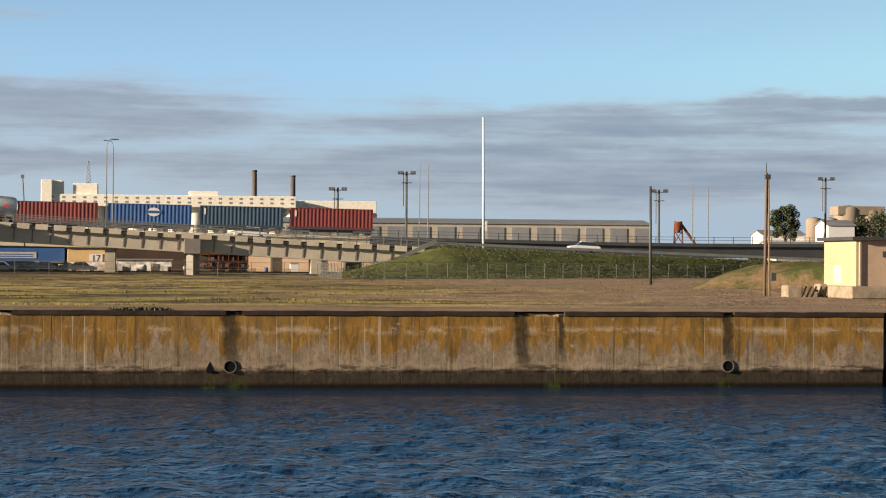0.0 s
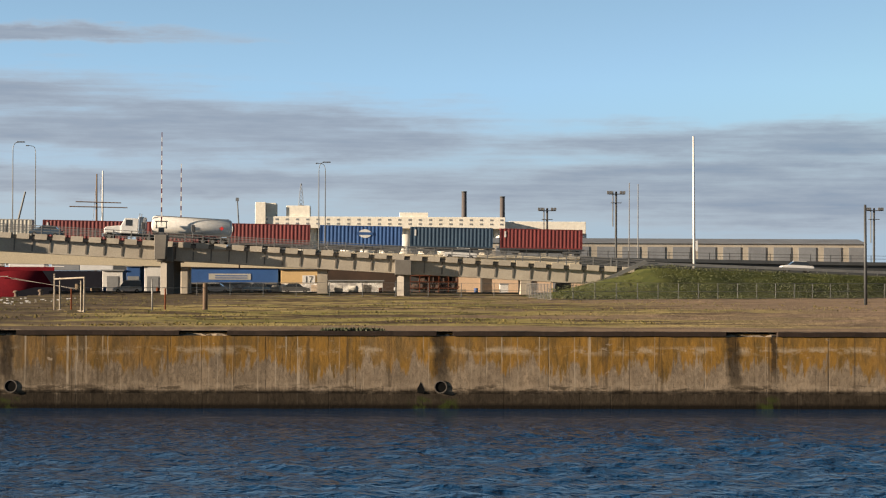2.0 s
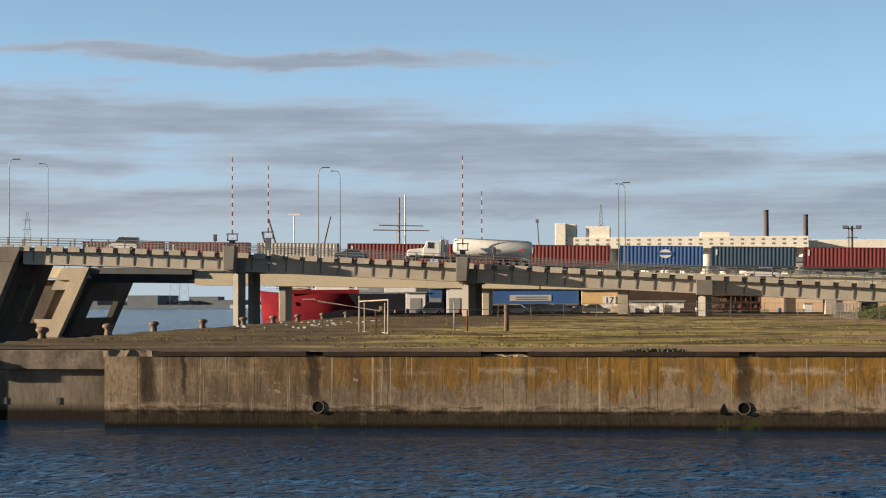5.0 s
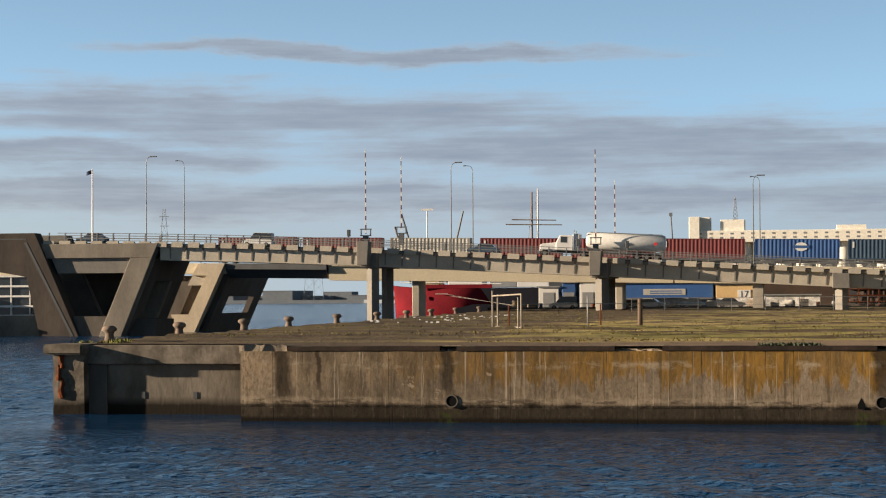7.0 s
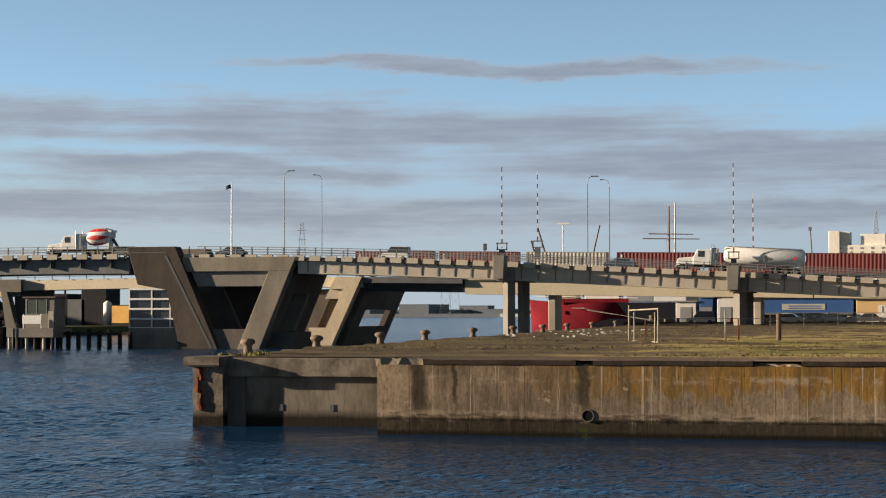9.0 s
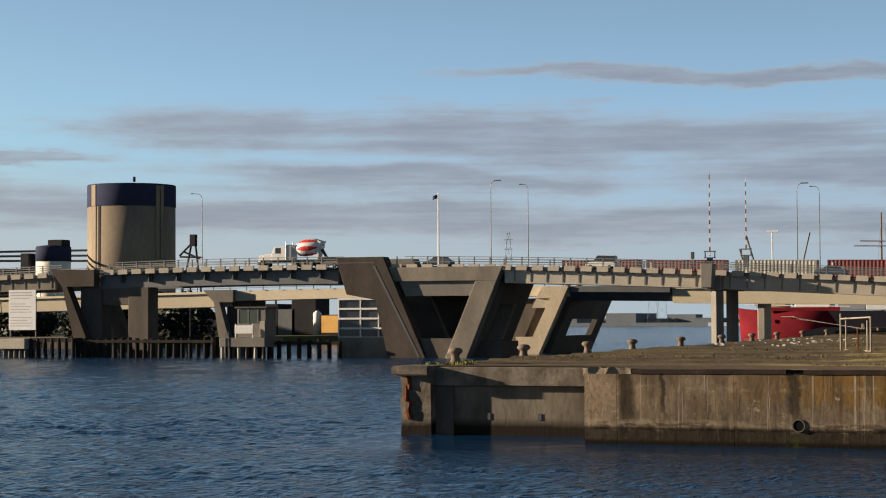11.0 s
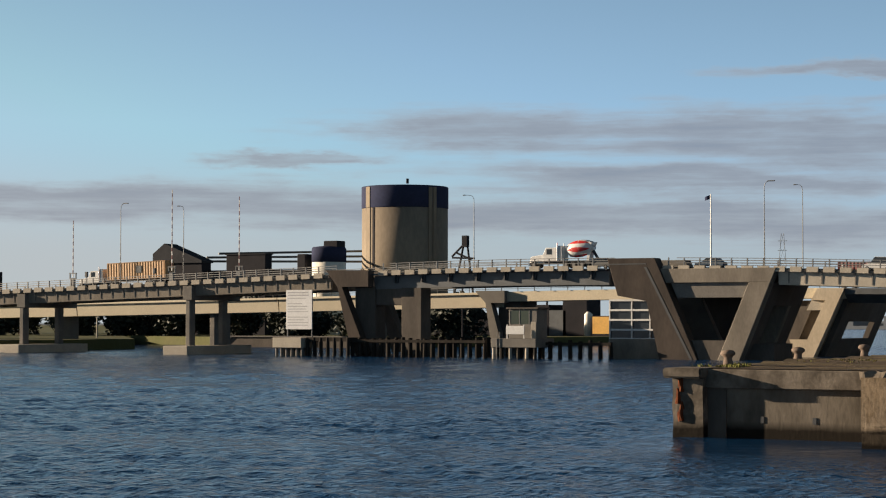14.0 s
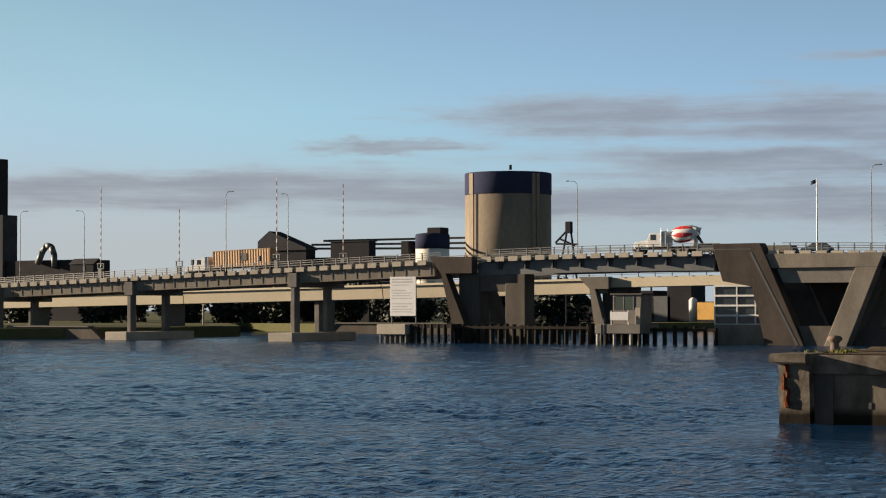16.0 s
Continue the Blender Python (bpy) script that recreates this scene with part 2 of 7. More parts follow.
CONT_YELLOW = surface("ochre_container_paint", (0.37, 0.195, 0.065), (0.30, 0.155, 0.05), 0.6, 0.35, 6.0)
SILO_WHITE = surface("silo_whitewash", (0.80, 0.76, 0.67), (0.71, 0.67, 0.58), 0.85, 0.08, 1.5, bump=0.05)
SILO_TAN = surface("silo_tan", (0.235, 0.195, 0.15), (0.18, 0.15, 0.12), 0.85, 0.1, 1.5, stretch=(1, 1, 0.25))
TANK_CONC = surface("tank_concrete", (0.27, 0.222, 0.165), (0.20, 0.165, 0.127), 0.85, 0.12, 1.5, stretch=(1, 1, 0.35), bump=0.1)
TANK_BLUE = surface("tank_blue_band", (0.035, 0.042, 0.085), (0.03, 0.034, 0.065), 0.9, 0.15, 1.5, bump=0.05)
SHED_CREAM = surface("cream_render", (0.37, 0.31, 0.195), (0.31, 0.26, 0.165), 0.85, 0.8, 8.0, bump=0.1)
SHED_TAN = surface("tan_brick", (0.42, 0.31, 0.22), (0.34, 0.25, 0.18), 0.9, 0.9, 10.0, bump=0.2)
ROOF_GREY = surface("grey_roof_sheet", (0.26, 0.27, 0.28), (0.20, 0.205, 0.215), 0.5, 0.3, 4.0, metal=0.2)
ROOF_DARK = surface("dark_roof_sheet", (0.05, 0.05, 0.055), (0.036, 0.037, 0.041), 0.9, 0.3, 4.0)
SHED_BLUE = surface("blue_shed_sheet", (0.025, 0.09, 0.27), (0.02, 0.07, 0.21), 0.55, 0.3, 4.0)
SHED_YELLOW = surface("ochre_shed_wall", (0.58, 0.40, 0.19), (0.50, 0.34, 0.16), 0.8, 0.4, 4.0)
GRAFFITI = surface("sprayed_white_wall", (0.74, 0.72, 0.69), (0.34, 0.32, 0.31), 0.8, 0.9, 3.0, stretch=(1, 1, 1.4), contrast=1.8)
SHED_PINK = surface("pale_tan_wall", (0.60, 0.44, 0.31), (0.54, 0.39, 0.27), 0.85, 0.3, 4.0)
SHIP_RED = surface("red_hull_paint", (0.17, 0.010, 0.016), (0.10, 0.007, 0.012), 0.9, 0.16, 2.0, bump=0.05)
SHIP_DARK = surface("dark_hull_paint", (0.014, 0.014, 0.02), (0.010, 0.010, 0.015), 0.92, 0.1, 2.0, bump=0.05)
BARK = surface("bark", (0.11, 0.085, 0.06), (0.07, 0.055, 0.04), 0.95, 1.0, 8.0, stretch=(1, 1, 0.2))
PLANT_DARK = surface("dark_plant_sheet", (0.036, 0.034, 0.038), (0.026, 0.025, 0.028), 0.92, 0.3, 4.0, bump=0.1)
LEAF = surface("leaf_green", (0.042, 0.052, 0.020), (0.022, 0.030, 0.013), 0.7, 0.6, 3.0, bump=0.0)
# leaf colour lowered: the shade over the far-bank trees is in it
LEAF_DARK = surface("shaded_leaf", (0.020, 0.027, 0.014), (0.012, 0.017, 0.010), 0.7, 0.6, 3.0, bump=0.0)
SCRUB = surface("bank_scrub", (0.115, 0.12, 0.035), (0.055, 0.068, 0.022), 0.85, 0.35, 3.0, bump=0.4)
# aerial haze is put into this base colour for far-off things
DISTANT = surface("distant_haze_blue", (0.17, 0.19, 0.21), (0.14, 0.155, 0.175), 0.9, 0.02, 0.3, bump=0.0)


def water_material():
    m = bpy.data.materials.new("river_water")
    m.use_nodes = True
    nt = m.node_tree
    b = nt.nodes["Principled BSDF"]
    b.inputs["Base Color"].default_value = (0.006, 0.033, 0.088, 1)
    b.inputs["Roughness"].default_value = 0.12
    b.inputs["Specular IOR Level"].default_value = 0.26
    b.inputs["IOR"].default_value = 1.33
    co = nt.nodes.new("ShaderNodeNewGeometry")
    hs = []
    for sc, st, amp in ((1.3, (1.2, 1, 1), 0.20), (2.8, (1.2, 1, 1), 0.13)):
        mpn = nt.nodes.new("ShaderNodeMapping")
        mpn.inputs["Scale"].default_value = st
        mpn.inputs["Rotation"].default_value = (0, 0, 0.2)
        nt.links.new(co.outputs["Position"], mpn.inputs[0])
        w = nt.nodes.new("ShaderNodeTexNoise")
        w.inputs["Scale"].default_value, w.inputs["Detail"].default_value = sc, 3.0
        nt.links.new(mpn.outputs[0], w.inputs["Vector"])
        k = nt.nodes.new("ShaderNodeMath")
        k.operation = "MULTIPLY"
        k.inputs[1].default_value = amp
        nt.links.new(w.outputs["Fac"], k.inputs[0])
        hs.append(k)
    s = hs[0]
    for h in hs[1:]:
        a = nt.nodes.new("ShaderNodeMath")
        a.operation = "ADD"
        nt.links.new(s.outputs[0], a.inputs[0])
        nt.links.new(h.outputs[0], a.inputs[1])
        s = a
    # wind lanes: the ripples are rougher in some streaks than in others
    lane_map = nt.nodes.new("ShaderNodeMapping")
    lane_map.inputs["Scale"].default_value = (0.012, 0.05, 1)
    lane_map.inputs["Rotation"].default_value = (0, 0, 0.12)
    nt.links.new(co.outputs["Position"], lane_map.inputs[0])
    lane = nt.nodes.new("ShaderNodeTexNoise")
    lane.inputs["Scale"].default_value, lane.inputs["Detail"].default_value = 1.0, 3.0
    nt.links.new(lane_map.outputs[0], lane.inputs["Vector"])
    lr = nt.nodes.new("ShaderNodeMapRange")
    lr.inputs["From Min"].default_value, lr.inputs["From Max"].default_value = 0.35, 0.65
    lr.inputs["To Min"].default_value, lr.inputs["To Max"].default_value = 0.75, 1.0
    nt.links.new(lane.outputs["Fac"], lr.inputs["Value"])
    bp = nt.nodes.new("ShaderNodeBump")
    bp.inputs["Distance"].default_value = 1.6
    # calmer water in the lee of the quay
    pos = nt.nodes.new("ShaderNodeSeparateXYZ")
    nt.links.new(co.outputs["Position"], pos.inputs[0])
    lee_y, lee_x, lee, calm = (nt.nodes.new("ShaderNodeMapRange"), nt.nodes.new("ShaderNodeMapRange"), nt.nodes.new("ShaderNodeMath"), nt.nodes.new("ShaderNodeMath"))
    lee_y.inputs["From Min"].default_value, lee_y.inputs["From Max"].default_value = 69.0, 76.0
    lee_x.inputs["From Min"].default_value, lee_x.inputs["From Max"].default_value = -38.0, -30.0
    lee_x.inputs["To Max"].default_value = 0.9
    nt.links.new(pos.outputs["Y"], lee_y.inputs["Value"])
    nt.links.new(pos.outputs["X"], lee_x.inputs["Value"])
    lee.operation = "MULTIPLY"
    nt.links.new(lee_y.outputs[0], lee.inputs[0])
    nt.links.new(lee_x.outputs[0], lee.inputs[1])
    inv = nt.nodes.new("ShaderNodeMath")
    inv.operation = "SUBTRACT"
    inv.inputs[0].default_value = 1.0
    nt.links.new(lee.outputs[0], inv.inputs[1])
    calm.operation = "MULTIPLY"
    nt.links.new(lr.outputs[0], calm.inputs[0])
    nt.links.new(inv.outputs[0], calm.inputs[1])
    nt.links.new(calm.outputs[0], bp.inputs["Strength"])
    nt.links.new(s.outputs[0], bp.inputs["Height"])
    nt.links.new(bp.outputs[0], b.inputs["Normal"])
    return m


WATER = water_material()


def quay_material():
    """Old cast wall: pale concrete, ochre rust wash and streaks from the cap, eroded line and dark tide band."""
    m = bpy.data.materials.new("quay_wall_concrete")
    m.use_nodes = True
    nt = m.node_tree
    b = nt.nodes["Principled BSDF"]
    b.inputs["Roughness"].default_value = 0.95
    b.inputs["Specular IOR Level"].default_value = 0.08
    L = nt.links.new
    co = nt.nodes.new("ShaderNodeNewGeometry")

    def noise_at(stretch, scale, detail=6.0, rough=0.6, off=(0, 0, 0)):
        mpn = nt.nodes.new("ShaderNodeMapping")
        mpn.inputs["Scale"].default_value, mpn.inputs["Location"].default_value = stretch, off
        L(co.outputs["Position"], mpn.inputs[0])
        n = nt.nodes.new("ShaderNodeTexNoise")
        n.inputs["Scale"].default_value, n.inputs["Detail"].default_value, n.inputs["Roughness"].default_value = scale, detail, rough
        L(mpn.outputs[0], n.inputs["Vector"])
        return n.outputs["Fac"]

    def ramp(sock, lo, hi, a=0.0, z=1.0):
        r = nt.nodes.new("ShaderNodeMapRange")
        r.inputs["From Min"].default_value, r.inputs["From Max"].default_value = lo, hi
        r.inputs["To Min"].default_value, r.inputs["To Max"].default_value = a, z
        L(sock, r.inputs["Value"])
        return r.outputs[0]

    def op(kind, a, c):
        n = nt.nodes.new("ShaderNodeMath")
        n.operation = kind
        for i, v in enumerate((a, c)):
            if isinstance(v, (int, float)):
                n.inputs[i].default_value = v
            else:
                L(v, n.inputs[i])
        return n.outputs[0]

    def mix(fac, a, c):
        n = nt.nodes.new("ShaderNodeMixRGB")
        L(fac, n.inputs[0])
        for i, v in ((1, a), (2, c)):
            if isinstance(v, tuple):
                n.inputs[i].default_value = rgb(v)
            else:
                L(v, n.inputs[i])
        return n.outputs[0]

    xyz = nt.nodes.new("ShaderNodeSeparateXYZ")
    L(co.outputs["Position"], xyz.inputs[0])
    z = xyz.outputs["Z"]
    x = xyz.outputs["X"]
    base = mix(ramp(noise_at((1, 1, 0.7), 0.9), 0.35, 0.65), (0.265, 0.205, 0.143), (0.15, 0.116, 0.082))
    fine = noise_at((1, 1, 0.8), 6.0, 8.0, 0.7)
    base = mix(ramp(fine, 0.48, 0.66, 0.0, 0.65), base, (0.10, 0.076, 0.054))
    mott = noise_at((1.2, 1.2, 1.0), 2.6, 8.0, 0.72, (7, 0, 3))
    base = mix(ramp(mott, 0.54, 0.64, 0.0, 0.6), base, (0.125, 0.092, 0.062))
    base = mix(ramp(mott, 0.42, 0.34, 0.0, 0.6), base, (0.315, 0.25, 0.18))
    # ochre wash hanging from the cap in tongues
    tongues = noise_at((1.0, 1.0, 0.16), 1.5, 8.0, 0.74)
    reach = ramp(tongues, 0.36, 0.64, 2.35, 0.95)
    wash = ramp(op("SUBTRACT", z, reach), -0.06, 0.22)
    patch = ramp(noise_at((0.35, 0.35, 0.1), 0.6, 3.0, 0.5, (3, 0, 0)), 0.26, 0.42, 0.45, 1.0)
    ochre = mix(ramp(noise_at((1.6, 1.6, 0.5), 1.6, 8.0, 0.7), 0.38, 0.62), (0.25, 0.132, 0.024), (0.115, 0.070, 0.020))
    c1 = mix(op("MULTIPLY", op("MULTIPLY", wash, patch), ramp(x, -19.0, -13.0, 0.12, 0.92)), base, ochre)
    # pale lime bloom in a broken row below the cap
    bloom_z = op("MULTIPLY", ramp(z, 2.15, 2.4), ramp(z, 2.62, 2.45))
    bloom = op("MULTIPLY", bloom_z, ramp(noise_at((0.7, 0.7, 1.4), 1.3, 6.0, 0.7, (5, 1, 0)), 0.50, 0.60, 0.0, 0.75))
    c1 = mix(bloom, c1, (0.34, 0.275, 0.195))
    # grime that thickens toward the river corner
    grime = op("MULTIPLY", op("MULTIPLY", ramp(x, -2.0, -15.0, 0.0, 0.85), ramp(x, -22.9, -22.4)), ramp(noise_at((1.3, 1.3, 0.25), 1.2, 6.0, 0.7, (2, 0, 6)), 0.34, 0.62))
    c1 = mix(grime, c1, (0.062, 0.048, 0.033))
    # thin dark and pale runs
    runs = ramp(noise_at((3.2, 3.2, 0.08), 1.0, 5.0, 0.65), 0.59, 0.64, 0.0, 0.55)
    c2 = mix(runs, c1, (0.055, 0.040, 0.026))
    lime = ramp(noise_at((5.0, 5.0, 0.06), 0.9, 4.0, 0.7, (9, 0, 2)), 0.60, 0.64, 0.0, 0.8)
    c3 = mix(lime, c2, (0.33, 0.27, 0.20))
    # shutter-board lines
    board = op("ABSOLUTE", op("SUBTRACT", op("FRACT", op("MULTIPLY", op("ADD", x, ramp(noise_at((0, 0, 1), 0.8), 0.3, 0.7, -0.03, 0.03)), 0.775), 0.0), 0.5), 0.0)
    line = op("MULTIPLY", ramp(board, 0.020, 0.006), ramp(noise_at((0.6, 0.6, 0.5), 1.3), 0.46, 0.64, 0.0, 0.75))
    c3 = mix(line, c3, mix(ramp(noise_at((0.5, 0.5, 0), 1.0, 2.0), 0.45, 0.5), (0.05, 0.036, 0.024), (0.30, 0.25, 0.19)))
    spall = ramp(noise_at((1, 1, 1.6), 1.5, 5.0, 0.6, (1, 4, 2)), 0.66, 0.70, 0.0, 0.8)
    c4 = mix(spall, c3, (0.26, 0.21, 0.155))
    # wet black stains under the broken places of the cap
    wob = ramp(noise_at((0, 0, 1), 1.2, 5.0), 0.3, 0.7, -0.16, 0.16)
    stain = None
    for sx, sw, s0 in ((-22.2, 0.36, 0.9), (-15.05, 0.26, 1.0), (2.66, 0.34, 1.0), (14.75, 0.30, 0.9), (16.45, 0.13, 1.3), (23.62, 0.24, 1.0), (-20.6, 0.10, 1.2)):
        d = op("ABSOLUTE", op("SUBTRACT", op("ADD", x, wob), sx), 0.0)
        k = op("MULTIPLY", ramp(d, sw * 1.25, sw * 0.6), ramp(z, s0 - 0.3, s0 + 0.5, 0.35, 1.0))
        stain = k if stain is None else op("MAXIMUM", stain, k)
    stain = op("MULTIPLY", stain, ramp(fine, 0.30, 0.58, 1.0, 0.72))
    c4 = mix(stain, c4, (0.026, 0.020, 0.014))
    # pale salt line, then the wet band under it, blackest at the water
    edge = op("ADD", z, ramp(noise_at((1, 1, 0.5), 1.4, 6.0, 0.7), 0.25, 0.75, -0.16, 0.16))
    salt = op("MULTIPLY", op("MULTIPLY", ramp(edge, 1.10, 0.98), ramp(edge, 0.80, 0.88)), ramp(noise_at((1, 1, 2), 2.0), 0.4, 0.6, 0.1, 0.6))
    c5 = mix(salt, c4, (0.27, 0.215, 0.155))
    under = ramp(noise_at((0.8, 0.8, 3.0), 1.6, 5.0, 0.6, (0, 3, 1)), 0.52, 0.60, 0.0, 0.8)
    c5 = mix(op("MULTIPLY", under, op("MULTIPLY", ramp(z, 1.05, 0.9), ramp(z, 0.55, 0.7))), c5, (0.05, 0.038, 0.026))
    tide = ramp(edge, 0.62, 0.84, 1.0, 0.0)
    c6 = mix(op("MULTIPLY", tide, ramp(fine, 0.35, 0.65, 0.95, 0.80)), c5, (0.015, 0.012, 0.009))
    c6 = mix(ramp(z, 0.26, 0.12), c6, (0.010, 0.008, 0.006))
    weed_x = None
    for sx in (23.6, 2.9, 1.8, -15.0, 16.2):
        k = ramp(op("ABSOLUTE", op("SUBTRACT", x, sx), 0.0), 0.55, 0.2)
        weed_x = k if weed_x is None else op("MAXIMUM", weed_x, k)
    weed = op("MULTIPLY", op("MULTIPLY", ramp(edge, 0.55, 0.38), weed_x), ramp(noise_at((1, 1, 1), 3.0, 3.0), 0.42, 0.58, 0.0, 0.8))
    c7 = mix(weed, c6, (0.034, 0.046, 0.010))
    L(c7, b.inputs["Base Color"])
    bp = nt.nodes.new("ShaderNodeBump")
    bp.inputs["Strength"].default_value, bp.inputs["Distance"].default_value = 0.55, 0.05
    L(op("ADD", noise_at((1, 1, 0.6), 2.2, 8.0, 0.7), op("SUBTRACT", op("MULTIPLY", fine, 0.5), op("MULTIPLY", line, 0.25))), bp.inputs["Height"])
    L(bp.outputs[0], b.inputs["Normal"])
    return m


QUAY = quay_material()


def field_material():
    """Trodden quay apron: bare dirt, dry straw grass and greener patches."""
    m = bpy.data.materials.new("rough_grass_and_dirt")
    m.use_nodes = True
    nt = m.node_tree
    b = nt.nodes["Principled BSDF"]
    b.inputs["Roughness"].default_value = 0.95
    b.inputs["Specular IOR Level"].default_value = 0.08
    L = nt.links.new
    co = nt.nodes.new("ShaderNodeNewGeometry")
    xyz = nt.nodes.new("ShaderNodeSeparateXYZ")
    L(co.outputs["Position"], xyz.inputs[0])

    def nz(scale, stretch=(1, 1, 1), det=6.0):
        mpn = nt.nodes.new("ShaderNodeMapping")
        mpn.inputs["Scale"].default_value = stretch
        L(co.outputs["Position"], mpn.inputs[0])
        n = nt.nodes.new("ShaderNodeTexNoise")
        n.inputs["Scale"].default_value, n.inputs["Detail"].default_value = scale, det
        L(mpn.outputs[0], n.inputs["Vector"])
        return n.outputs["Fac"]

    def ramp(sock, lo, hi, a=0.0, z=1.0):
        r = nt.nodes.new("ShaderNodeMapRange")
        r.inputs["From Min"].default_value, r.inputs["From Max"].default_value = lo, hi
        r.inputs["To Min"].default_value, r.inputs["To Max"].default_value = a, z
        L(sock, r.inputs["Value"])
        return r.outputs[0]

    def mix(fac, a, c):
        n = nt.nodes.new("ShaderNodeMixRGB")
        L(fac, n.inputs[0])
        for i, v in ((1, a), (2, c)):
            if isinstance(v, tuple):
                n.inputs[i].default_value = rgb(v)
            else:
                L(v, n.inputs[i])
        return n.outputs[0]

    def op(kind, a, c):
        n = nt.nodes.new("ShaderNodeMath")
        n.operation = kind
        for i, v in enumerate((a, c)):
            if isinstance(v, (int, float)):
                n.inputs[i].default_value = v
            else:
                L(v, n.inputs[i])
        return n.outputs[0]

    grass = mix(ramp(nz(0.10, (0.5, 1, 1)), 0.42, 0.62), (0.40, 0.315, 0.135), (0.23, 0.205, 0.070))
    grass = mix(ramp(nz(1.2), 0.45, 0.75, 0, 0.5), grass, (0.12, 0.105, 0.04))
    # bare brown scrapes, drawn out along the quay
    scrape = ramp(nz(0.22, (0.22, 1.3, 1), 8.0), 0.50, 0.55, 0.0, 0.95)
    grass = mix(scrape, grass, (0.088, 0.062, 0.042))
    # long dark streaks: the shaded sides of low ridges, put into colour
    grass = mix(ramp(nz(0.8, (0.35, 1.5, 1), 6.0), 0.58, 0.66, 0.0, 0.8), grass, (0.05, 0.042, 0.022))
    dirt = mix(ramp(nz(0.5, (0.4, 1, 1)), 0.4, 0.65), (0.275, 0.198, 0.135), (0.195, 0.142, 0.10))
    dirt = mix(ramp(xyz.outputs["X"], 6.0, -22.0, 0.0, 0.85), dirt, mix(ramp(nz(0.9, (0.4, 1.5, 1)), 0.4, 0.6), (0.085, 0.066, 0.050), (0.055, 0.045, 0.033)))
    # a worn track along the wall and bare ground toward the shed
    track = ramp(op("ADD", xyz.outputs["Y"], op("MULTIPLY", nz(0.13, (1, 1, 1), 4.0), 9.0)), 90.0, 93.0, 1.0, 0.0)
    bare = ramp(op("ADD", op("MULTIPLY", xyz.outputs["X"], 0.022), nz(0.07, (0.5, 1, 1), 5.0)), 0.80, 1.12)
    left = ramp(op("ADD", op("MULTIPLY", xyz.outputs["X"], -0.03), nz(0.10, (0.5, 1.3, 1), 6.0)), 0.88, 1.0)
    holes = ramp(nz(0.06, (0.4, 1.2, 1), 5.0), 0.55, 0.62)
    d = op("MAXIMUM", op("MAXIMUM", track, bare), op("MAXIMUM", op("MULTIPLY", holes, 0.85), op("MULTIPLY", left, 0.8)))
    L(mix(d, grass, dirt), b.inputs["Base Color"])
    bp = nt.nodes.new("ShaderNodeBump")
    bp.inputs["Strength"].default_value, bp.inputs["Distance"].default_value = 0.8, 0.12
    L(op("ADD", nz(1.5), op("MULTIPLY", nz(6.0), 0.4)), bp.inputs["Height"])
    L(bp.outputs[0], b.inputs["Normal"])
    return m


FIELD = field_material()


# ---- mesh helpers ----
def bm_new():
    return bmesh.new()


def box(bm, x0, x1, y0, y1, z0, z1):
    v = [bm.verts.new(p) for p in ((x0, y0, z0), (x1, y0, z0), (x1, y1, z0), (x0, y1, z0), (x0, y0, z1), (x1, y0, z1), (x1, y1, z1), (x0, y1, z1))]
    for f in ((3, 2, 1, 0), (4, 5, 6, 7), (0, 1, 5, 4), (1, 2, 6, 5), (2, 3, 7, 6), (3, 0, 4, 7)):
        bm.faces.new([v[i] for i in f])
    return bm


def prism(bm, poly, y0, y1):
    """A polygon in x and z, counter-clockwise as the camera sees it, drawn out along y."""
    a = [bm.verts.new((x, y0, z)) for x, z in poly]
    c = [bm.verts.new((x, y1, z)) for x, z in poly]
    bm.faces.new(a)
    bm.faces.new(c[::-1])
    k = len(poly)
    for i in range(k):
        bm.faces.new((a[(i + 1) % k], a[i], c[i], c[(i + 1) % k]))
    return bm


def slab(bm, poly, z0, z1):
    """A polygon in x and y, counter-clockwise from above, drawn out along z."""
    a = [bm.verts.new((x, y, z0)) for x, y in poly]
    c = [bm.verts.new((x, y, z1)) for x, y in poly]
    bm.faces.new(a[::-1])
    bm.faces.new(c)
    k = len(poly)
    for i in range(k):
        bm.faces.new((a[i], a[(i + 1) % k], c[(i + 1) % k], c[i]))
    return bm


def tube(bm, p, q, r0, r1=None, seg=10, cap=True):
    p, q = Vector(p), Vector(q)
    r1 = r0 if r1 is None else r1
    rot = (q - p).to_track_quat("Z", "Y").to_matrix()
    rings = []
    for c, r in ((p, r0), (q, r1)):
        rings.append([bm.verts.new(c + rot @ Vector((r * math.cos(6.283185 * i / seg), r * math.sin(6.283185 * i / seg), 0))) for i in range(seg)])
    for i in range(seg):
        f = bm.faces.new((rings[0][i], rings[0][(i + 1) % seg], rings[1][(i + 1) % seg], rings[1][i]))
        f.smooth = seg >= 10
    if cap:
        bm.faces.new(rings[0][::-1])
        bm.faces.new(rings[1])
    return bm


